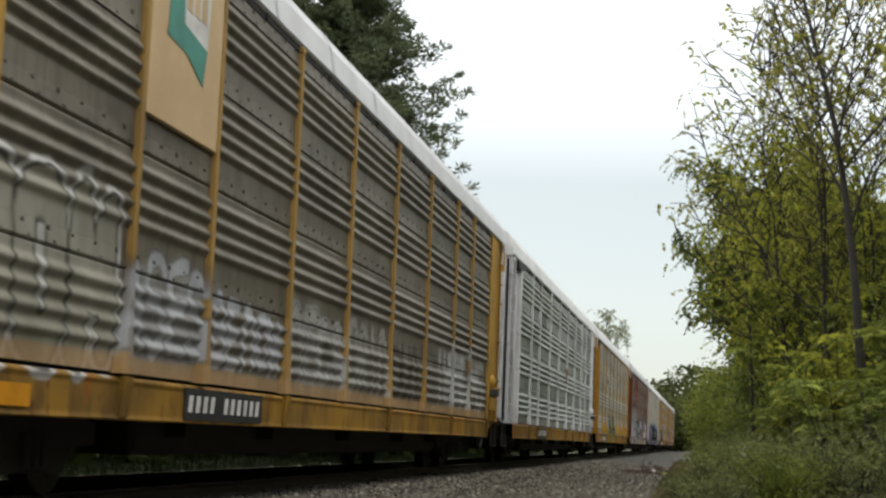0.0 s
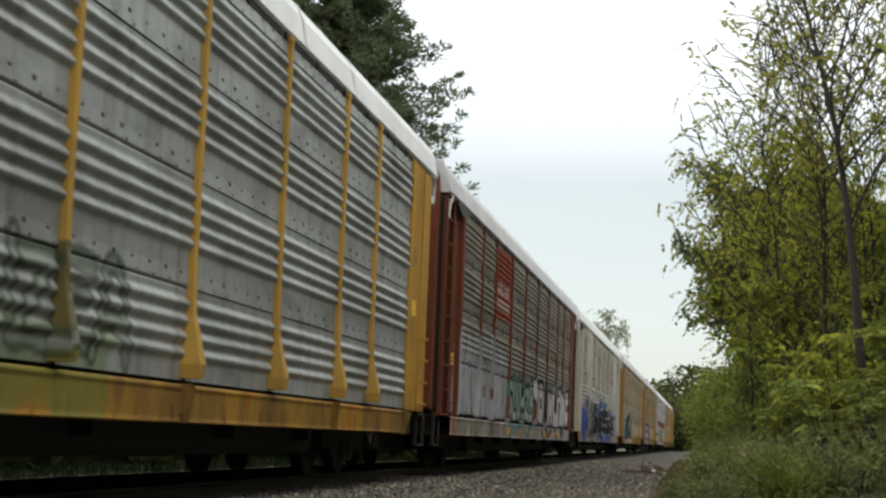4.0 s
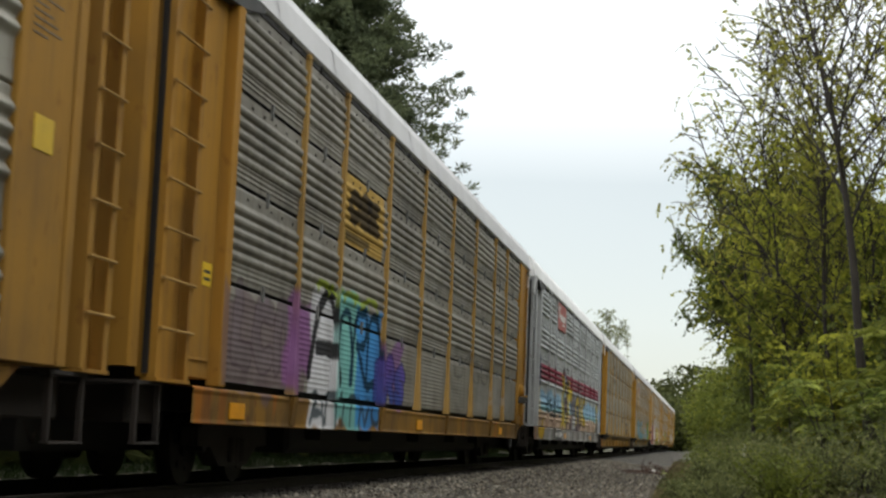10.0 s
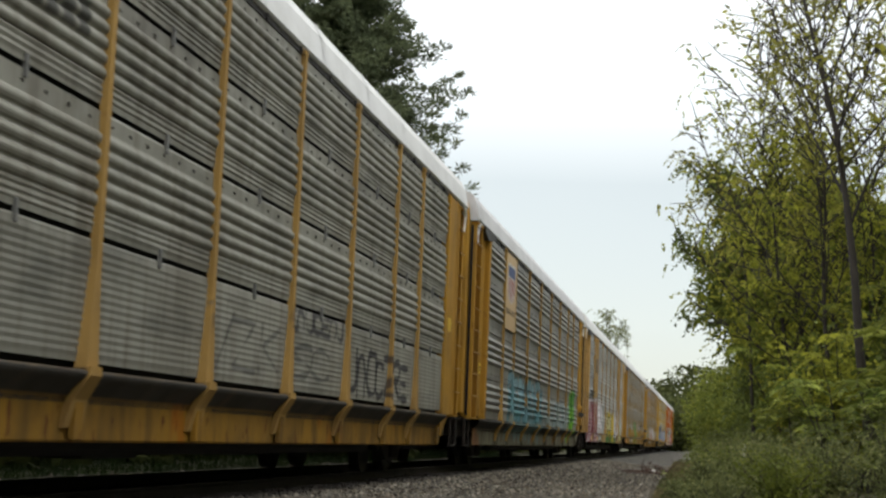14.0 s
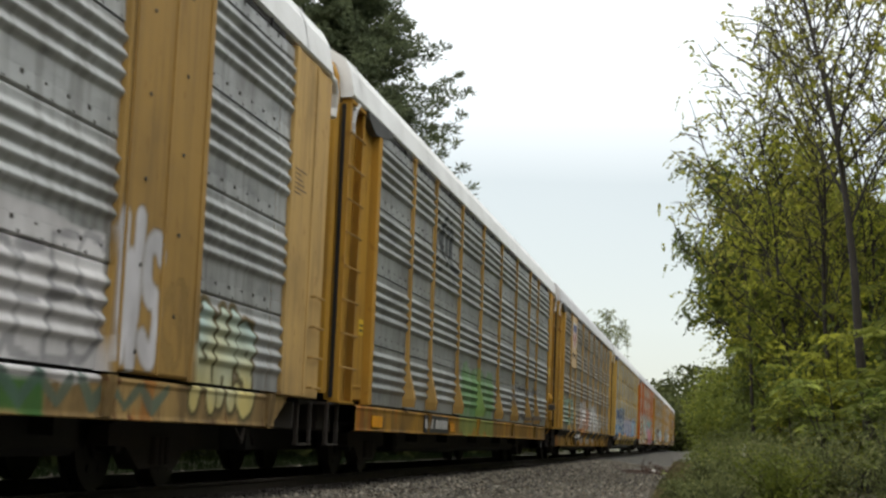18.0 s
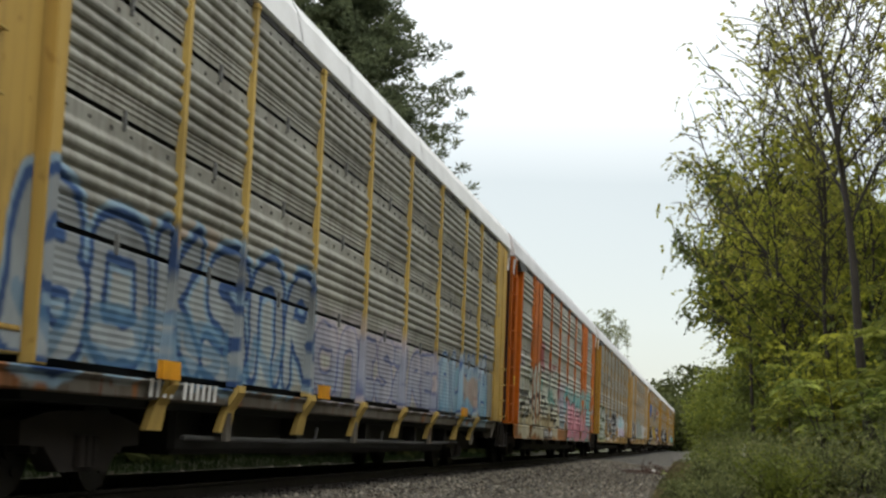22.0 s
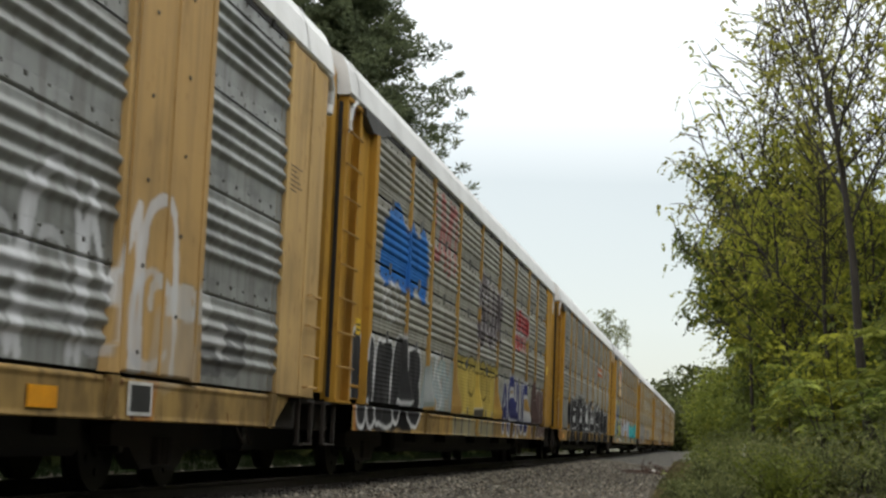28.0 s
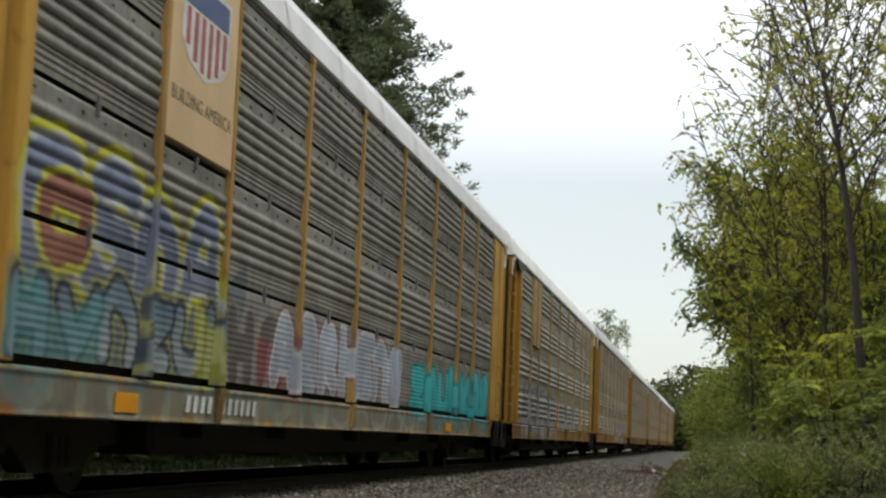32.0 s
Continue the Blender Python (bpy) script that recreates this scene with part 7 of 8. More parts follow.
# the far bank's shade is put into this dark green
M_SHADE_GRASS = leaf_surface("shade_darkened_weeds", (0.032, 0.055, 0.012), (0.01, 0.018, 0.005), 0.1)
M_DRY_GRASS = leaf_surface("dry_verge_grass", (0.26, 0.21, 0.11), (0.08, 0.078, 0.03), 0.2)
M_LEAF_THIN = leaf_surface("backlit_olive_leaves", (0.50, 0.48, 0.08), (0.06, 0.062, 0.018), 0.36)
M_LEAF_RUST = leaf_surface("turning_yellow_leaves", (0.50, 0.36, 0.05), (0.13, 0.085, 0.02), 0.35)
M_NEEDLE = leaf_surface("dark_conifer_sprays", (0.20, 0.225, 0.115), (0.055, 0.072, 0.038), 0.25)
M_FAR = leaf_surface("far_wood_leaves", (0.12, 0.13, 0.04), (0.035, 0.045, 0.016), 0.2)
M_FAR_LIGHT = leaf_surface("far_light_leaves", (0.17, 0.17, 0.038), (0.04, 0.048, 0.013), 0.2)


BOUGHS = []


def broadleaf(name, label, x, y, height, trunk_r, seed, leaf, leaf_len=0.15, spread=3.2, start=0.3, limbs=11, leaves=7, lean=(0, 0), rise=0.8, taper=0.65, group="", sway=0.0, thin=0.25):
    """A tree with a tapered trunk, and boughs of limbs, twigs and leaves in small sprays. sway: degrees by which its boughs rock."""
    rng = np.random.default_rng(seed)
    tree = tagged(new(name), label, "tree", group)
    tree.location = (x, y, ground_height(x, y) - 0.1)
    wood = Wood()
    trunk = limb(rng, (0, 0, 0), (lean[0], lean[1], 1), height, (0, 0, 0.25), 9, 0.05)
    wood.tube(trunk, [trunk_r * (1 - 0.9 * i / 9) for i in range(10)])
    wood.make("trunk", M_BARK, tree)
    for k in range(limbs):
        f = start + (1 - start) * (k + rng.random()) / limbs
        i = min(8, int(f * 9))
        p = trunk[i] + (trunk[i + 1] - trunk[i]) * (f * 9 - i if f < 1 else 1)
        a = k * 2.4 + rng.uniform(-0.5, 0.5)
        ln = spread * (1.15 - taper * f) * rng.uniform(0.75, 1.2)
        wood, at, way = Wood(), [], []
        main = limb(rng, (0, 0, 0), (math.cos(a), math.sin(a), rise * rng.uniform(0.6, 1.3)), ln, (0, 0, 0.35), 6, 0.13)
        r0 = trunk_r * (1 - 0.8 * f) * 0.42
        wood.tube(main, [max(0.013, r0 * (1 - 0.8 * j / 6)) for j in range(7)])
        for j in range(1, 7):
            for _ in range(2 if j > 2 else 1):
                b = rng.uniform(0, 2 * math.pi)
                sub = limb(rng, main[j], np.array((math.cos(b), math.sin(b), 0.35)) + 0.6 * (main[j] - main[j - 1]) / (ln / 6), ln * rng.uniform(0.25, 0.45), (0, 0, 0.1), 3, 0.2)
                wood.tube(sub, [max(0.012, 0.4 * r0), 0.012, 0.009, 0.006])
                for q in (2, 3):
                    for _ in range(max(1, round(1.5 * leaves * (1.25 - thin * f)))):
                        stem = rng.standard_normal(3) * (1, 1, 0.5)
                        stem /= np.linalg.norm(stem)
                        base = sub[q] + 0.055 * ln * rng.standard_normal(3)
                        m = rng.integers(4, 8)
                        for s in range(m):       # leaflets along a drooping stem
                            u = s * leaf_len * 0.45
                            at.append(base + stem * u + np.array((0, 0, -0.25 * u * u / leaf_len)))
                            way.append(stem * 0.4 + rng.standard_normal(3) * 0.7 + np.array((0, 0, -0.35)))
        bough = wood.make("bough", M_BARK, tree)
        bough.location = p
        at, way = np.array(at), np.array(way)
        leaf_mesh("leaves", at, way, leaf_len * rng.uniform(0.6, 1.3, len(at)), 0.5, leaf, bough, rng)
        if sway:
            BOUGHS.append((bough, p, sway, rng.uniform(0, 6.28), rng.uniform(0.8, 1.3), a))
    return tree


def shrub(name, label, x, y, radius, height, count, leaf, leaf_len, seed, group="", narrow=0.45, category="bush"):
    """A bush: stems from the ground and leaves gathered in uneven lumps."""
    rng = np.random.default_rng(seed)
    bush = tagged(new(name), label, category, group)
    bush.location = (x, y, ground_height(x, y) - 0.03)
    wood, lumps = Wood(4), []
    for k in range(14):
        a, rr = rng.uniform(0, 2 * math.pi), radius * math.sqrt(rng.random()) * 0.75
        tip = np.array((rr * math.cos(a), rr * math.sin(a), height * rng.uniform(0.45, 0.95) * (1 - 0.4 * (rr / radius) ** 2)))
        mid = np.array((tip[0] * 0.3, tip[1] * 0.3, tip[2] * 0.5))
        wood.tube([np.array((tip[0] * 0.1, tip[1] * 0.1, 0)), mid, tip], [0.015, 0.011, 0.005])
        for f in (0.35, 0.7, 1.0):
            lumps.append((mid + (tip - mid) * (2 * f - 1)) if f > 0.5 else mid * 2 * f)
    lumps = np.array(lumps)
    pick = lumps[rng.integers(0, len(lumps), count)]
    at = pick + rng.standard_normal((count, 3)) * np.array((radius, radius, height)) * 0.17
    at[:, 2] = np.abs(at[:, 2])
    way = rng.standard_normal((count, 3)) + np.array((0, 0, 0.3))
    wood.make("branchwork", M_BARK, bush)
    leaf_mesh("leaves", at, way, leaf_len * rng.uniform(0.6, 1.35, count), narrow, leaf, bush, rng)
    return bush


def frond_shrub(name, label, x, y, height, stems, seed, leaf, frond=0.6, reach=0.9, group=""):
    """A stand of bare stems that end in crowns of long drooping fronds with paired leaflets."""
    rng = np.random.default_rng(seed)
    bush = tagged(new(name), label, "bush", group)
    bush.location = (x, y, ground_height(x, y) - 0.03)
    wood, at, way, ln = Wood(5), [], [], []
    for k in range(stems):
        a, rr = rng.uniform(0, 2 * math.pi), reach * math.sqrt(rng.random())
        foot = np.array((rr * math.cos(a) * 0.7, rr * math.sin(a) * 0.7, 0))
        tall = height * rng.uniform(0.5, 1.0)
        stem = limb(rng, foot, (0.2 * math.cos(a), 0.2 * math.sin(a), 1), tall, (0, 0, 0.1), 5, 0.09)
        wood.tube(stem, [0.022, 0.019, 0.016, 0.013, 0.010, 0.006])
        for q in range(rng.integers(11, 17)):
            i = 5 if q < 8 else rng.integers(2, 5)
            p = stem[i].copy()
            b = q * 2.4 + rng.uniform(-0.4, 0.4)
            out = np.array((math.cos(b), math.sin(b), rng.uniform(0.1, 0.8)))
            size = frond * rng.uniform(0.6, 1.2)
            n = int(rng.integers(8, 12))
            line = [p]
            for j in range(n):
                out = out + np.array((0, 0, -0.13))
                out /= np.linalg.norm(out)
                p = p + out * size / n
                line.append(p)
                side = np.cross(out, (0, 0, 1.0))
                side /= np.linalg.norm(side) + 1e-9
                leaf_len = size * 0.30 * (0.65 + 0.7 * math.sin(math.pi * (j + 0.8) / (n + 0.6)))
                for turn in (-1, 1):
                    d = turn * side + 0.45 * out + np.array((0, 0, -0.28)) + 0.13 * rng.standard_normal(3)
                    d /= np.linalg.norm(d)
                    at.append(p + d * leaf_len * 0.5)
                    way.append(d)
                    ln.append(leaf_len)
            wood.tube([line[0], line[n // 2], line[-1]], [0.006, 0.005, 0.003])
    wood.make("branchwork", M_BARK, bush)
    leaf_mesh("leaves", np.array(at), np.array(way), np.array(ln), 0.30, leaf, bush, rng, 0.15)
    return bush


def conifer(name, label, x, y, height, spread, seed):
    """A broad dark conifer: tiers of drooping boughs with flat sprays."""
    rng = np.random.default_rng(seed)
    tree = tagged(new(name), label, "tree")
    tree.location = (x, y, ground_height(x, y) - 0.1)
    wood, at, way, ln = Wood(), [], [], []
    wood.tube([np.array((0, 0, height * i / 8)) for i in range(9)], [0.38 * (1 - 0.95 * i / 8) for i in range(9)])
    z = height * 0.36
    while z < height * 0.985:
        f = z / height
        reach = spread * (1 - f) * rng.uniform(0.75, 1.15) + 0.3
        reach = min(reach, 6.3)
        for k in range(14):
            a = rng.uniform(0, 2 * math.pi)
            rch = reach * rng.uniform(0.45, 1.1)
            bough = limb(rng, (0, 0, z), (math.cos(a), math.sin(a), 0.12), rch, (0, 0, 0.3), 8, 0.12)
            wood.tube(bough, [max(0.008, 0.05 * (1 - f) * (1 - j / 8)) for j in range(9)])
            side = np.array((-math.sin(a), math.cos(a), 0))
            for j in range(2, 9):
                w = 0.20 * rch * (1 - 0.7 * j / 8) + 0.2
                for _ in range(int(12 + 26 * w)):
                    s = rng.uniform(-1, 1)
                    u = rng.random()
                    out = (bough[j] - bough[j - 1])
                    p = bough[j - 1] + out * u + side * s * w + 0.13 * rng.standard_normal(3) + np.array((0, 0, -0.15 * abs(s) * w))
                    at.append(p - out * abs(s) * 0.5)
                    way.append(out / np.linalg.norm(out) * 0.8 + side * s + 0.4 * rng.standard_normal(3))
            for j in (5, 6, 7, 8):          # tufts towards the tip
                knot = bough[j] + side * rng.uniform(-0.35, 0.35) + np.array((0, 0, rng.uniform(-0.1, 0.15)))
                for _ in range(36):
                    d = rng.standard_normal(3)
                    d /= np.linalg.norm(d)
                    at.append(knot + d * 0.34 * rng.random() ** 0.5 * np.array((1, 1, 0.6)))
                    way.append(d + 0.5 * (bough[j] - bough[j - 1]) / np.linalg.norm(bough[j] - bough[j - 1]))
        z += height * 0.021
    at, way = np.array(at), np.array(way)
    wood.make("trunk", M_BARK, tree)
    leaf_mesh("crown", at, way, 0.24 * rng.uniform(0.5, 1.3, len(at)), 0.34, M_NEEDLE, tree, rng)
    return tree


def leafy_mass(name, label, lumps, count, leaf, leaf_len, seed, flat=0.7, category="woods"):
    """A far stand of trees as lumps of leaves: lumps are (x, y, z, radius)."""
    rng = np.random.default_rng(seed)
    lumps = np.array(lumps)
    w = lumps[:, 3] ** 2
    pick = lumps[rng.choice(len(lumps), count, p=w / w.sum())]
    d = rng.standard_normal((count, 3))
    d /= np.linalg.norm(d, axis=1, keepdims=True)
    at = pick[:, :3] + d * (pick[:, 3] * rng.uniform(0.55, 1.08, count) ** 0.6)[:, None] * np.array((1, 1, flat))
    at[:, 2] = np.maximum(at[:, 2], -0.3)
    ob = leaf_mesh(name, at, d * 0.3 + rng.standard_normal((count, 3)), leaf_len * rng.uniform(0.6, 1.4, count), 0.7, leaf, None, rng)
    return tagged(ob, label, category, kind="stuff")


def tufts(name, label, count, place, height, leaf, seed):
    """Grass and weeds: thin bent blades, one object."""
    rng = np.random.default_rng(seed)
    at = place(rng, count)
    h = height * rng.uniform(0.5, 1.4, count)
    at[:, 2] += h * 0.4
    ob = leaf_mesh(name, at, np.array((0, 0, 1.0)) + 0.45 * rng.standard_normal((count, 3)), h, 0.09, leaf, None, rng)
    return tagged(ob, label, "grass", kind="stuff")


conifer("conifer_tree", "tall dark green conifer behind the train", -10.5, 60.0, 22.8, 12.6, 21)
conifer("conifer_tree", "dark green conifer further along the line", -16.5, 66.0, 27.0, 10.0, 22)
GREENS = "slender trees on the bank"
THIN_TREE = "slender tree with thin yellow-green leaves on the bank"
broadleaf("slender_tree", "slender tree with a dark trunk and sparse olive leaves", 7.42, 27.0, 11.6, 0.10, 31, M_LEAF_THIN, 0.12, 3.3, 0.40, 22, 1.3, (-0.05, 0), 1.7, 0.4, GREENS, 1.6, 0.9)
broadleaf("slender_tree", THIN_TREE, 7.2, 30.5, 9.6, 0.06, 132, M_LEAF_THIN, 0.12, 2.9, 0.3, 20, 1.3, (-0.11, 0.02), 1.8, 0.4, GREENS, 1.6, 0.9)
broadleaf("slender_tree", THIN_TREE, 8.6, 26.0, 11.5, 0.07, 33, M_LEAF_THIN, 0.13, 3.0, 0.3, 20, 1.3, (-0.02, 0), 1.7, 0.45, GREENS, 1.6, 0.9)
broadleaf("slender_tree", THIN_TREE, 6.75, 33.0, 8.8, 0.055, 133, M_LEAF, 0.12, 2.6, 0.15, 20, 1.6, (-0.05, 0), 1.8, 0.4, GREENS, 1.6, 1.0)
broadleaf("slender_tree", THIN_TREE, 7.8, 31.5, 8.0, 0.055, 137, M_LEAF, 0.12, 2.6, 0.12, 20, 1.8, (0.01, 0), 1.6, 0.4, GREENS, 1.6, 1.0)
broadleaf("slender_tree", THIN_TREE, 7.3, 35.0, 7.2, 0.05, 138, M_LEAF, 0.12, 2.6, 0.12, 20, 2.4, (-0.04, 0), 1.6, 0.4, GREENS, 1.2, 1.0)
broadleaf("leafy_tree", "dense dark green tree leaning over the bank", 6.2, 43.0, 6.8, 0.12, 34, M_LEAF_DARK, 0.15, 2.6, 0.44, 26, 7, (-0.02, 0), 0.55, 0.5, "", 0.5)
broadleaf("leafy_tree", "dense deep green tree on the bank", 7.3, 45.5, 6.2, 0.14, 134, M_LEAF_DARK, 0.16, 3.2, 0.08, 26, 8, (-0.02, 0), 0.6, 0.55, "", 0.5)
broadleaf("leafy_tree", "dense olive tree behind the slender trees", 9.0, 40.5, 6.4, 0.13, 135, M_LEAF, 0.15, 3.6, 0.08, 26, 8, (-0.02, 0), 0.6, 0.5)
broadleaf("leafy_tree", "dense green tree on the bank", 9.3, 37.0, 5.6, 0.14, 35, M_LEAF_MID, 0.18, 4.2, 0.1, 18, 6, (0, 0), 0.6)
broadleaf("leafy_tree", "dark green tree on the bank", 8.5, 52.0, 7.0, 0.15, 36, M_LEAF_MID, 0.2, 3.6, 0.08, 16, 6, (-0.02, 0), 0.5)
broadleaf("leafy_tree", "leafy tree further along the bank", 9.6, 68.0, 7.0, 0.17, 37, M_LEAF_MID, 0.26, 3.8, 0.08, 14, 5, (0, 0), 0.5)
broadleaf("slender_tree", "thin half-bare tree at the edge of the bank", 5.8, 38.0, 7.4, 0.06, 39, M_LEAF_THIN, 0.13, 2.6, 0.45, 13, 1, (-0.03, 0), 1.0, 0.4, GREENS, 1.2, 0.3)
broadleaf("sparse_tree", "sparse yellowing tree beyond the train", -7.4, 172.0, 13.6, 0.2, 38, M_LEAF_DULL, 0.26, 4.8, 0.45, 16, 1, (0, 0), 1.0, 0.6)
for i, (x, y, r, h, c, mat, ln) in enumerate((
        (8.3, 24.6, 1.2, 2.0, 3600, M_LEAF_DARK, 0.12), (6.7, 28.5, 1.3, 2.9, 4000, M_LEAF, 0.13),
        (7.9, 30.5, 1.6, 3.6, 4400, M_LEAF_DARK, 0.14), (6.5, 33.5, 1.4, 3.0, 4000, M_LEAF_DARK, 0.13), (7.3, 37.5, 1.8, 3.8, 4400, M_LEAF, 0.14),
        (6.2, 42.0, 1.5, 2.9, 3800, M_LEAF_DARK, 0.14), (9.6, 28.0, 1.6, 3.4, 4400, M_LEAF_MID, 0.13), (6.6, 50.0, 1.9, 3.3, 3800, M_LEAF_MID, 0.16),
        (6.9, 60.0, 2.0, 3.2, 3600, M_LEAF_MID, 0.18), (5.3, 70.0, 1.8, 3.6, 4200, M_LEAF_MID, 0.16), (6.4, 74.0, 2.0, 4.8, 4200, M_LEAF_DARK, 0.2), (5.0, 88.0, 2.2, 4.9, 4200, M_LEAF_MID, 0.2), (4.7, 105.0, 2.1, 4.6, 4000, M_LEAF_MID, 0.2), (5.6, 112.0, 2.6, 6.2, 4000, M_LEAF_DARK, 0.25))):
    shrub("tall_shrub", "tall leafy shrub on the bank", x, y, r, h, c, mat, ln, 50 + i, "shrubs on the bank", 0.5)
for i, (x, y, h, stems, mat, size, reach) in enumerate((
        (7.0, 25.2, 2.0, 7, M_LEAF_FRESH, 0.42, 0.8), (7.9, 24.2, 2.4, 7, M_LEAF_MID, 0.45, 0.9), (6.5, 27.2, 2.3, 7, M_LEAF_MID, 0.5, 0.8), (7.5, 28.0, 2.9, 8, M_LEAF, 0.42, 0.9),
        (8.7, 26.8, 3.4, 8, M_LEAF_MID, 0.6, 0.9), (6.9, 31.5, 3.0, 8, M_LEAF_FRESH, 0.42, 0.9), (6.8, 29.4, 1.6, 6, M_LEAF_RUST, 0.45, 0.6), (8.2, 29.6, 3.8, 8, M_LEAF, 0.45, 0.9), (6.6, 35.5, 2.2, 7, M_LEAF_MID, 0.45, 0.9))):
    frond_shrub("sumac_shrub", "tall shrub with long drooping yellow-green fronds", x, y, h, stems, 150 + i, mat, size, reach, "fronded shrubs on the bank")
for i, (x, y, r, h, c, mat) in enumerate((
        (4.85, 24.0, 0.7, 0.85, 3200, M_LEAF_DULL), (5.5, 23.0, 0.8, 0.9, 3200, M_LEAF_DULL), (6.3, 22.2, 0.9, 1.1, 3400, M_LEAF_DULL), (5.0, 27.0, 0.75, 0.95, 3000, M_LEAF_MID),
        (5.8, 26.5, 0.9, 1.15, 3200, M_LEAF_DULL), (5.1, 31.0, 0.85, 1.05, 3000, M_LEAF_DULL), (5.1, 36.0, 0.95, 1.1, 2800, M_LEAF_DULL), (5.1, 43.0, 1.0, 1.2, 2600, M_LEAF_DULL),
        (7.2, 21.5, 0.9, 1.2, 3200, M_LEAF_DULL), (5.25, 27.8, 0.6, 0.72, 2200, M_LEAF_DULL), (4.5, 21.6, 0.5, 0.5, 1600, M_LEAF_DULL), (4.95, 20.2, 0.55, 0.55, 1700, M_LEAF_DULL), (5.6, 20.4, 0.7, 0.8, 2400, M_LEAF_MID), (4.35, 25.6, 0.4, 0.4, 1300, M_LEAF_DULL), (4.2, 29.0, 0.45, 0.42, 1300, M_LEAF_DULL), (5.1, 52.0, 1.1, 1.3, 2400, M_LEAF_DULL), (5.2, 64.0, 1.2, 1.4, 2200, M_LEAF_MID), (5.3, 80.0, 1.4, 1.5, 2000, M_LEAF_DULL))):
    shrub("low_bush", "low grey-green bush at the edge of the gravel", x, y, r, h, c, mat, 0.075, 80 + i, "bushes along the gravel", 0.35)
rng = np.random.default_rng(7)
leafy_mass("far_woods", "woods on the right of the line far off", [(7.0 + rng.uniform(0, 12), y, rng.uniform(0.5, 4.0), rng.uniform(2.2, 3.8)) for y in np.linspace(95, 240, 80)], 60000, M_FAR_LIGHT, 0.4, 8)
leafy_mass("far_woods", "dark woods beyond the bend", [(rng.uniform(-12, 30), rng.uniform(260, 330), rng.uniform(0, 8), rng.uniform(3.5, 5.5)) for _ in range(90)], 46000, M_FAR, 0.8, 9)
leafy_mass("far_ridge_woods", "wooded ridge in the distance", [(x, 520 + rng.uniform(-20, 20), rng.uniform(0, 20) + 0.25 * max(0, x + 15), rng.uniform(7, 10)) for x in np.linspace(-90, 150, 110)], 36000, M_FAR, 1.6, 10)
# added mostly unseen: shades the far bank, backs the view under the cars
leafy_mass("bank_shading_woods", "woods added on the far side of the line to shade the bank", [(rng.uniform(-14, -7.0), y, rng.uniform(2.6, 7.3), rng.uniform(2.2, 2.8)) for y in np.linspace(-40, 120, 190)] + [(rng.uniform(-13, -9.0), y, rng.uniform(0.3, 2.6), rng.uniform(1.8, 2.3)) for y in np.linspace(-40, 210, 210)], 80000, M_FAR, 0.7, 11)
# out of view; added to keep low sky light off the train
leafy_mass("unseen_shading_woods", "unseen woods right of the view, added to shade the train", [(rng.uniform(11.5, 17) + max(0, min(y, 50) - 12) * 0.11 + max(0, y - 50) * 0.035, y, rng.uniform(1, 8.5 if y < 50 else 12), rng.uniform(2.5, 4)) for y in np.linspace(-45, 300, 330)], 70000, M_FAR, 1.0, 12)


def verge(rng, n):
    y = 20 + 60 * rng.random(n) ** 1.5
    x = 4.15 - 0.016 * y + rng.exponential(0.7, n)
    return np.stack((x, y, np.array([ground_height(a, b) for a, b in zip(x, y)])), -1)


def far_bank(rng, n):
    y, x = rng.uniform(14, 90, n), -6.0 - rng.exponential(3.0, n)
    return np.stack((x, y, np.array([ground_height(a, b) for a, b in zip(x, y)])), -1)


tufts("verge_grass", "dry grass and weeds along the gravel", 15000, verge, 0.2, M_DRY_GRASS, 14)
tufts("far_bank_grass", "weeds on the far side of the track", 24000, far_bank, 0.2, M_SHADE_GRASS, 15)

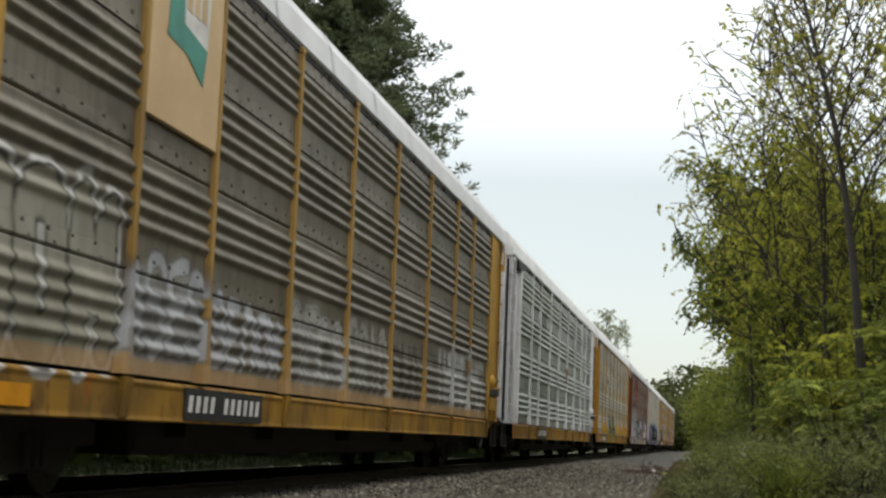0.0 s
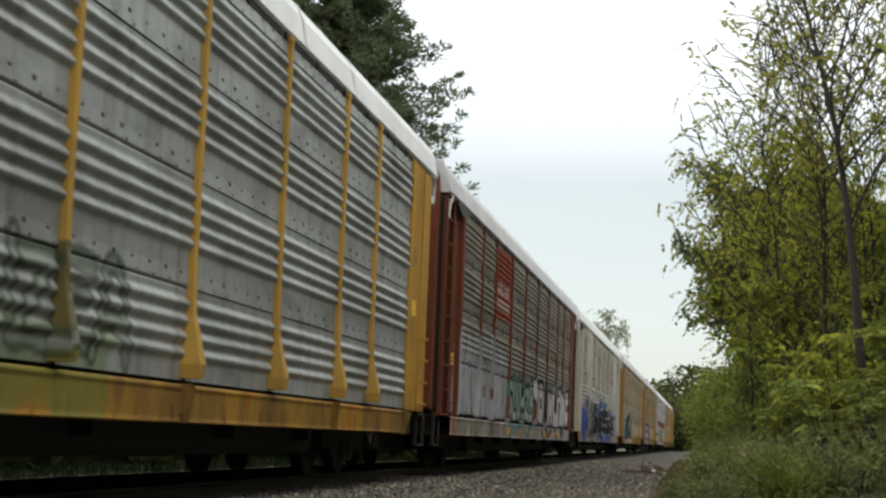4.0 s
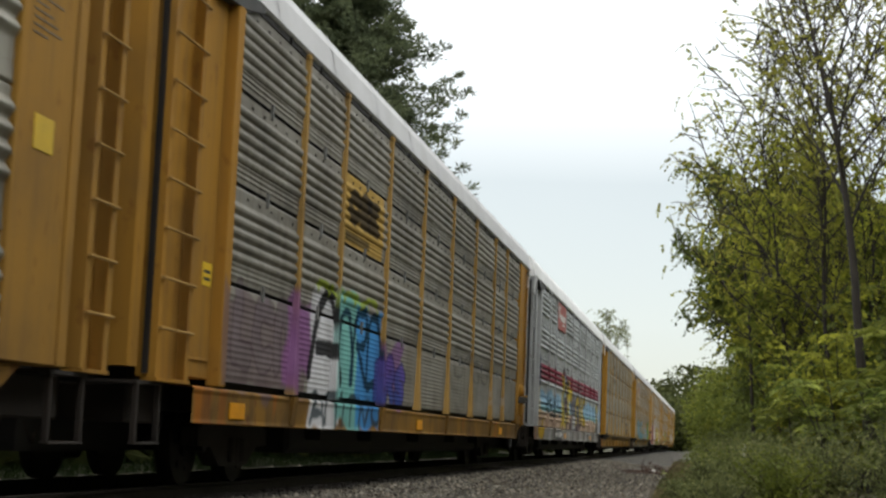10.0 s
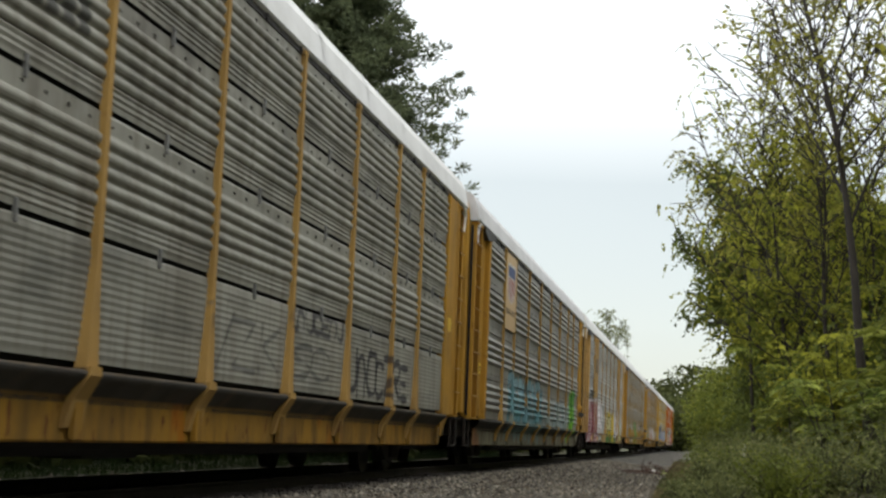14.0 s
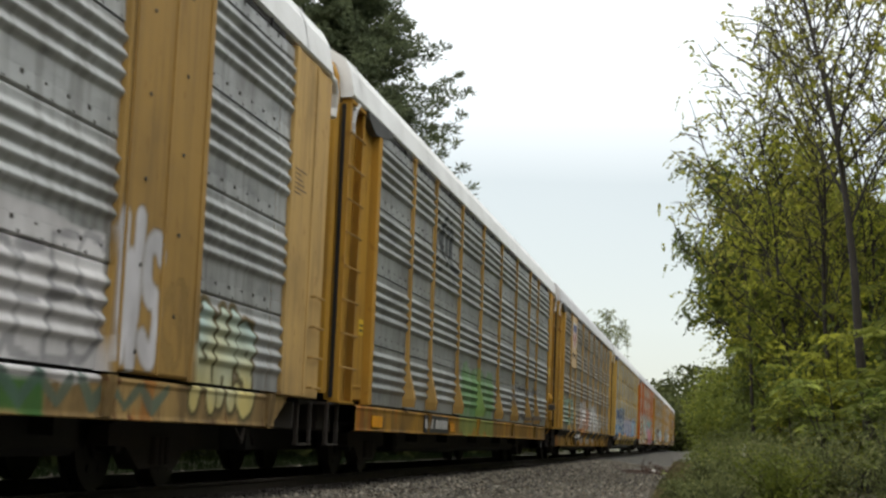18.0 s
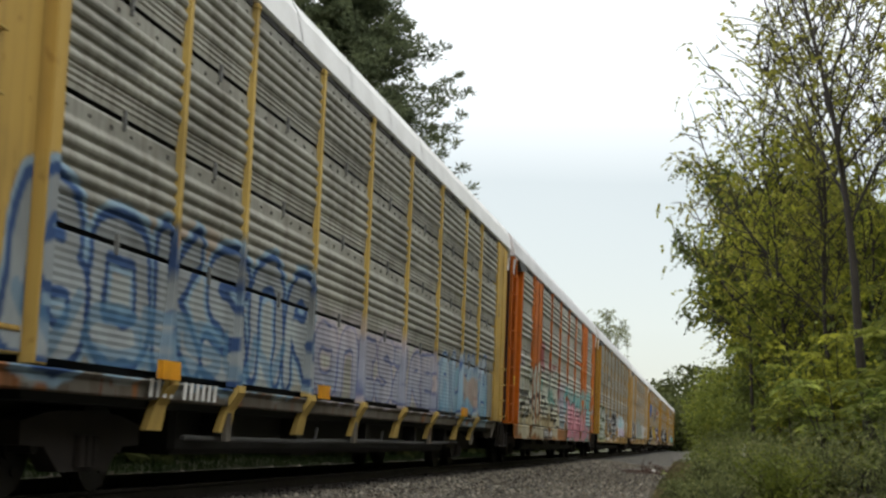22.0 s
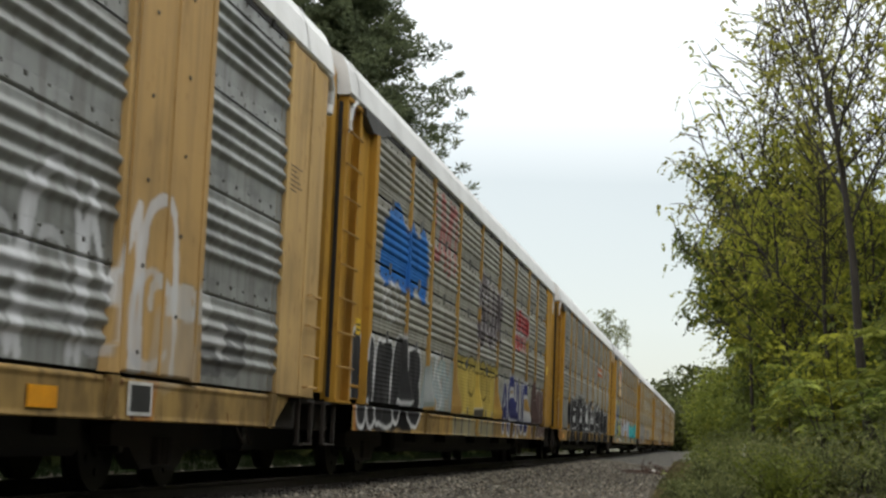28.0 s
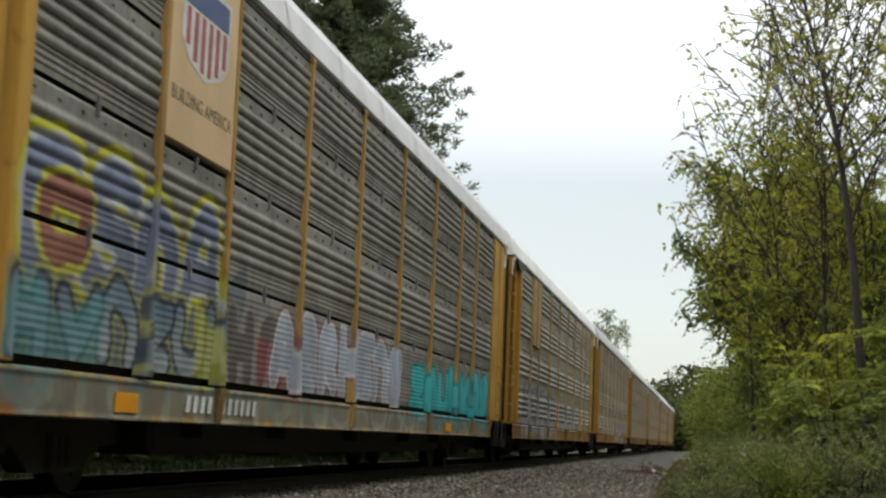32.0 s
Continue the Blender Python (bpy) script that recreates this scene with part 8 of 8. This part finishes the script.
# a marker stake among the bushes, and dead brushwood on the gravel
bm = bmesh.new()
add_box(bm, -0.03, 0.03, -0.02, 0.02, 0, 0.9, bevel=0.01)
stake = tagged(new("marker_stake"), "small weathered white marker stake among the bushes", "stake")
stake.location = (5.33, 29.0, ground_height(5.33, 29.0))
part("stake_post", bm, surface("weathered_white_paint", (0.7, 0.66, 0.6), (0.4, 0.35, 0.3), 0.8), stake)
brush = tagged(new("brushwood_heap"), "small heap of dead brown brushwood on the gravel", "brushwood")
brush.location = (2.9, 52.0, -0.35)
wood = Wood(5)
rng = np.random.default_rng(3)
for _ in range(60):
    a = rng.uniform(0, 6.28)
    wood.tube(limb(rng, (0.35 * rng.standard_normal(), 0.4 * rng.standard_normal(), 0.02), (math.cos(a), math.sin(a), rng.uniform(0, 0.5)), rng.uniform(0.4, 0.9), (0, 0, -0.1), 4, 0.2), [0.022, 0.018, 0.014, 0.01, 0.005])
wood.make("twigs", surface("dead_brown_wood", (0.10, 0.055, 0.04), (0.04, 0.025, 0.02), 0.9), brush)
bm = bmesh.new()
bmesh.ops.create_icosphere(bm, subdivisions=2, radius=0.1)
for v in bm.verts:
    v.co = Vector((v.co.x * 1.2, v.co.y, v.co.z * 0.7 + 0.08)) * (1 + 0.25 * noise.noise(v.co * 9))
part("pale_stone", bm, surface("pale_stone", (0.55, 0.52, 0.48), (0.35, 0.32, 0.3), 0.9), brush, "pale stone in the heap")


# ---- what moves: every car along the track, every wheelset as it rolls ----
def motions():
    steps = [i * 0.5 for i in range(65)]
    for k, car in enumerate(CARS):
        rows = []
        for t in steps:
            s = CAR * (k - 1) + car["shift"] - travelled(t)
            xa, ya, _ = on_track(s + TRUCK_Y[0])
            xb, yb, _ = on_track(s + TRUCK_Y[1])
            turn = math.atan2(-(xb - xa), yb - ya)
            rows.append((t, Matrix.Translation((xa, ya, 0)) @ pose(0, 0, 0, 0, 0, math.degrees(turn)) @ Matrix.Translation((0, -TRUCK_Y[0], 0))))
        walk(car, rows)
    for i, dy in enumerate((-0.89, 0.89)):
        first = WHEELS[i][0]
        walk(first, [(f / FPS, pose(0, dy, WHEEL_R, math.degrees(travelled(f / FPS) / WHEEL_R))) for f in range(int(SECONDS * FPS) + 1)])
        keys = first.animation_data
        for ws in WHEELS[i][1:]:       # all wheels roll alike
            ws.rotation_mode = "QUATERNION"
            ws.animation_data_create()
            ws.animation_data.action, ws.animation_data.action_slot = keys.action, keys.action_slot

    for bough, p, sway, phase, speed, a in BOUGHS:      # boughs rock in the wind
        rows = []
        for t in (i * 0.5 for i in range(65)):
            w = sway * (0.7 * math.sin(1.1 * speed * t + phase) + 0.5 * math.sin(2.7 * speed * t + 2 * phase))
            rows.append((t, pose(p[0], p[1], p[2], w * math.sin(a), -w * math.cos(a), 0.4 * w)))
        walk(bough, rows)


motions()
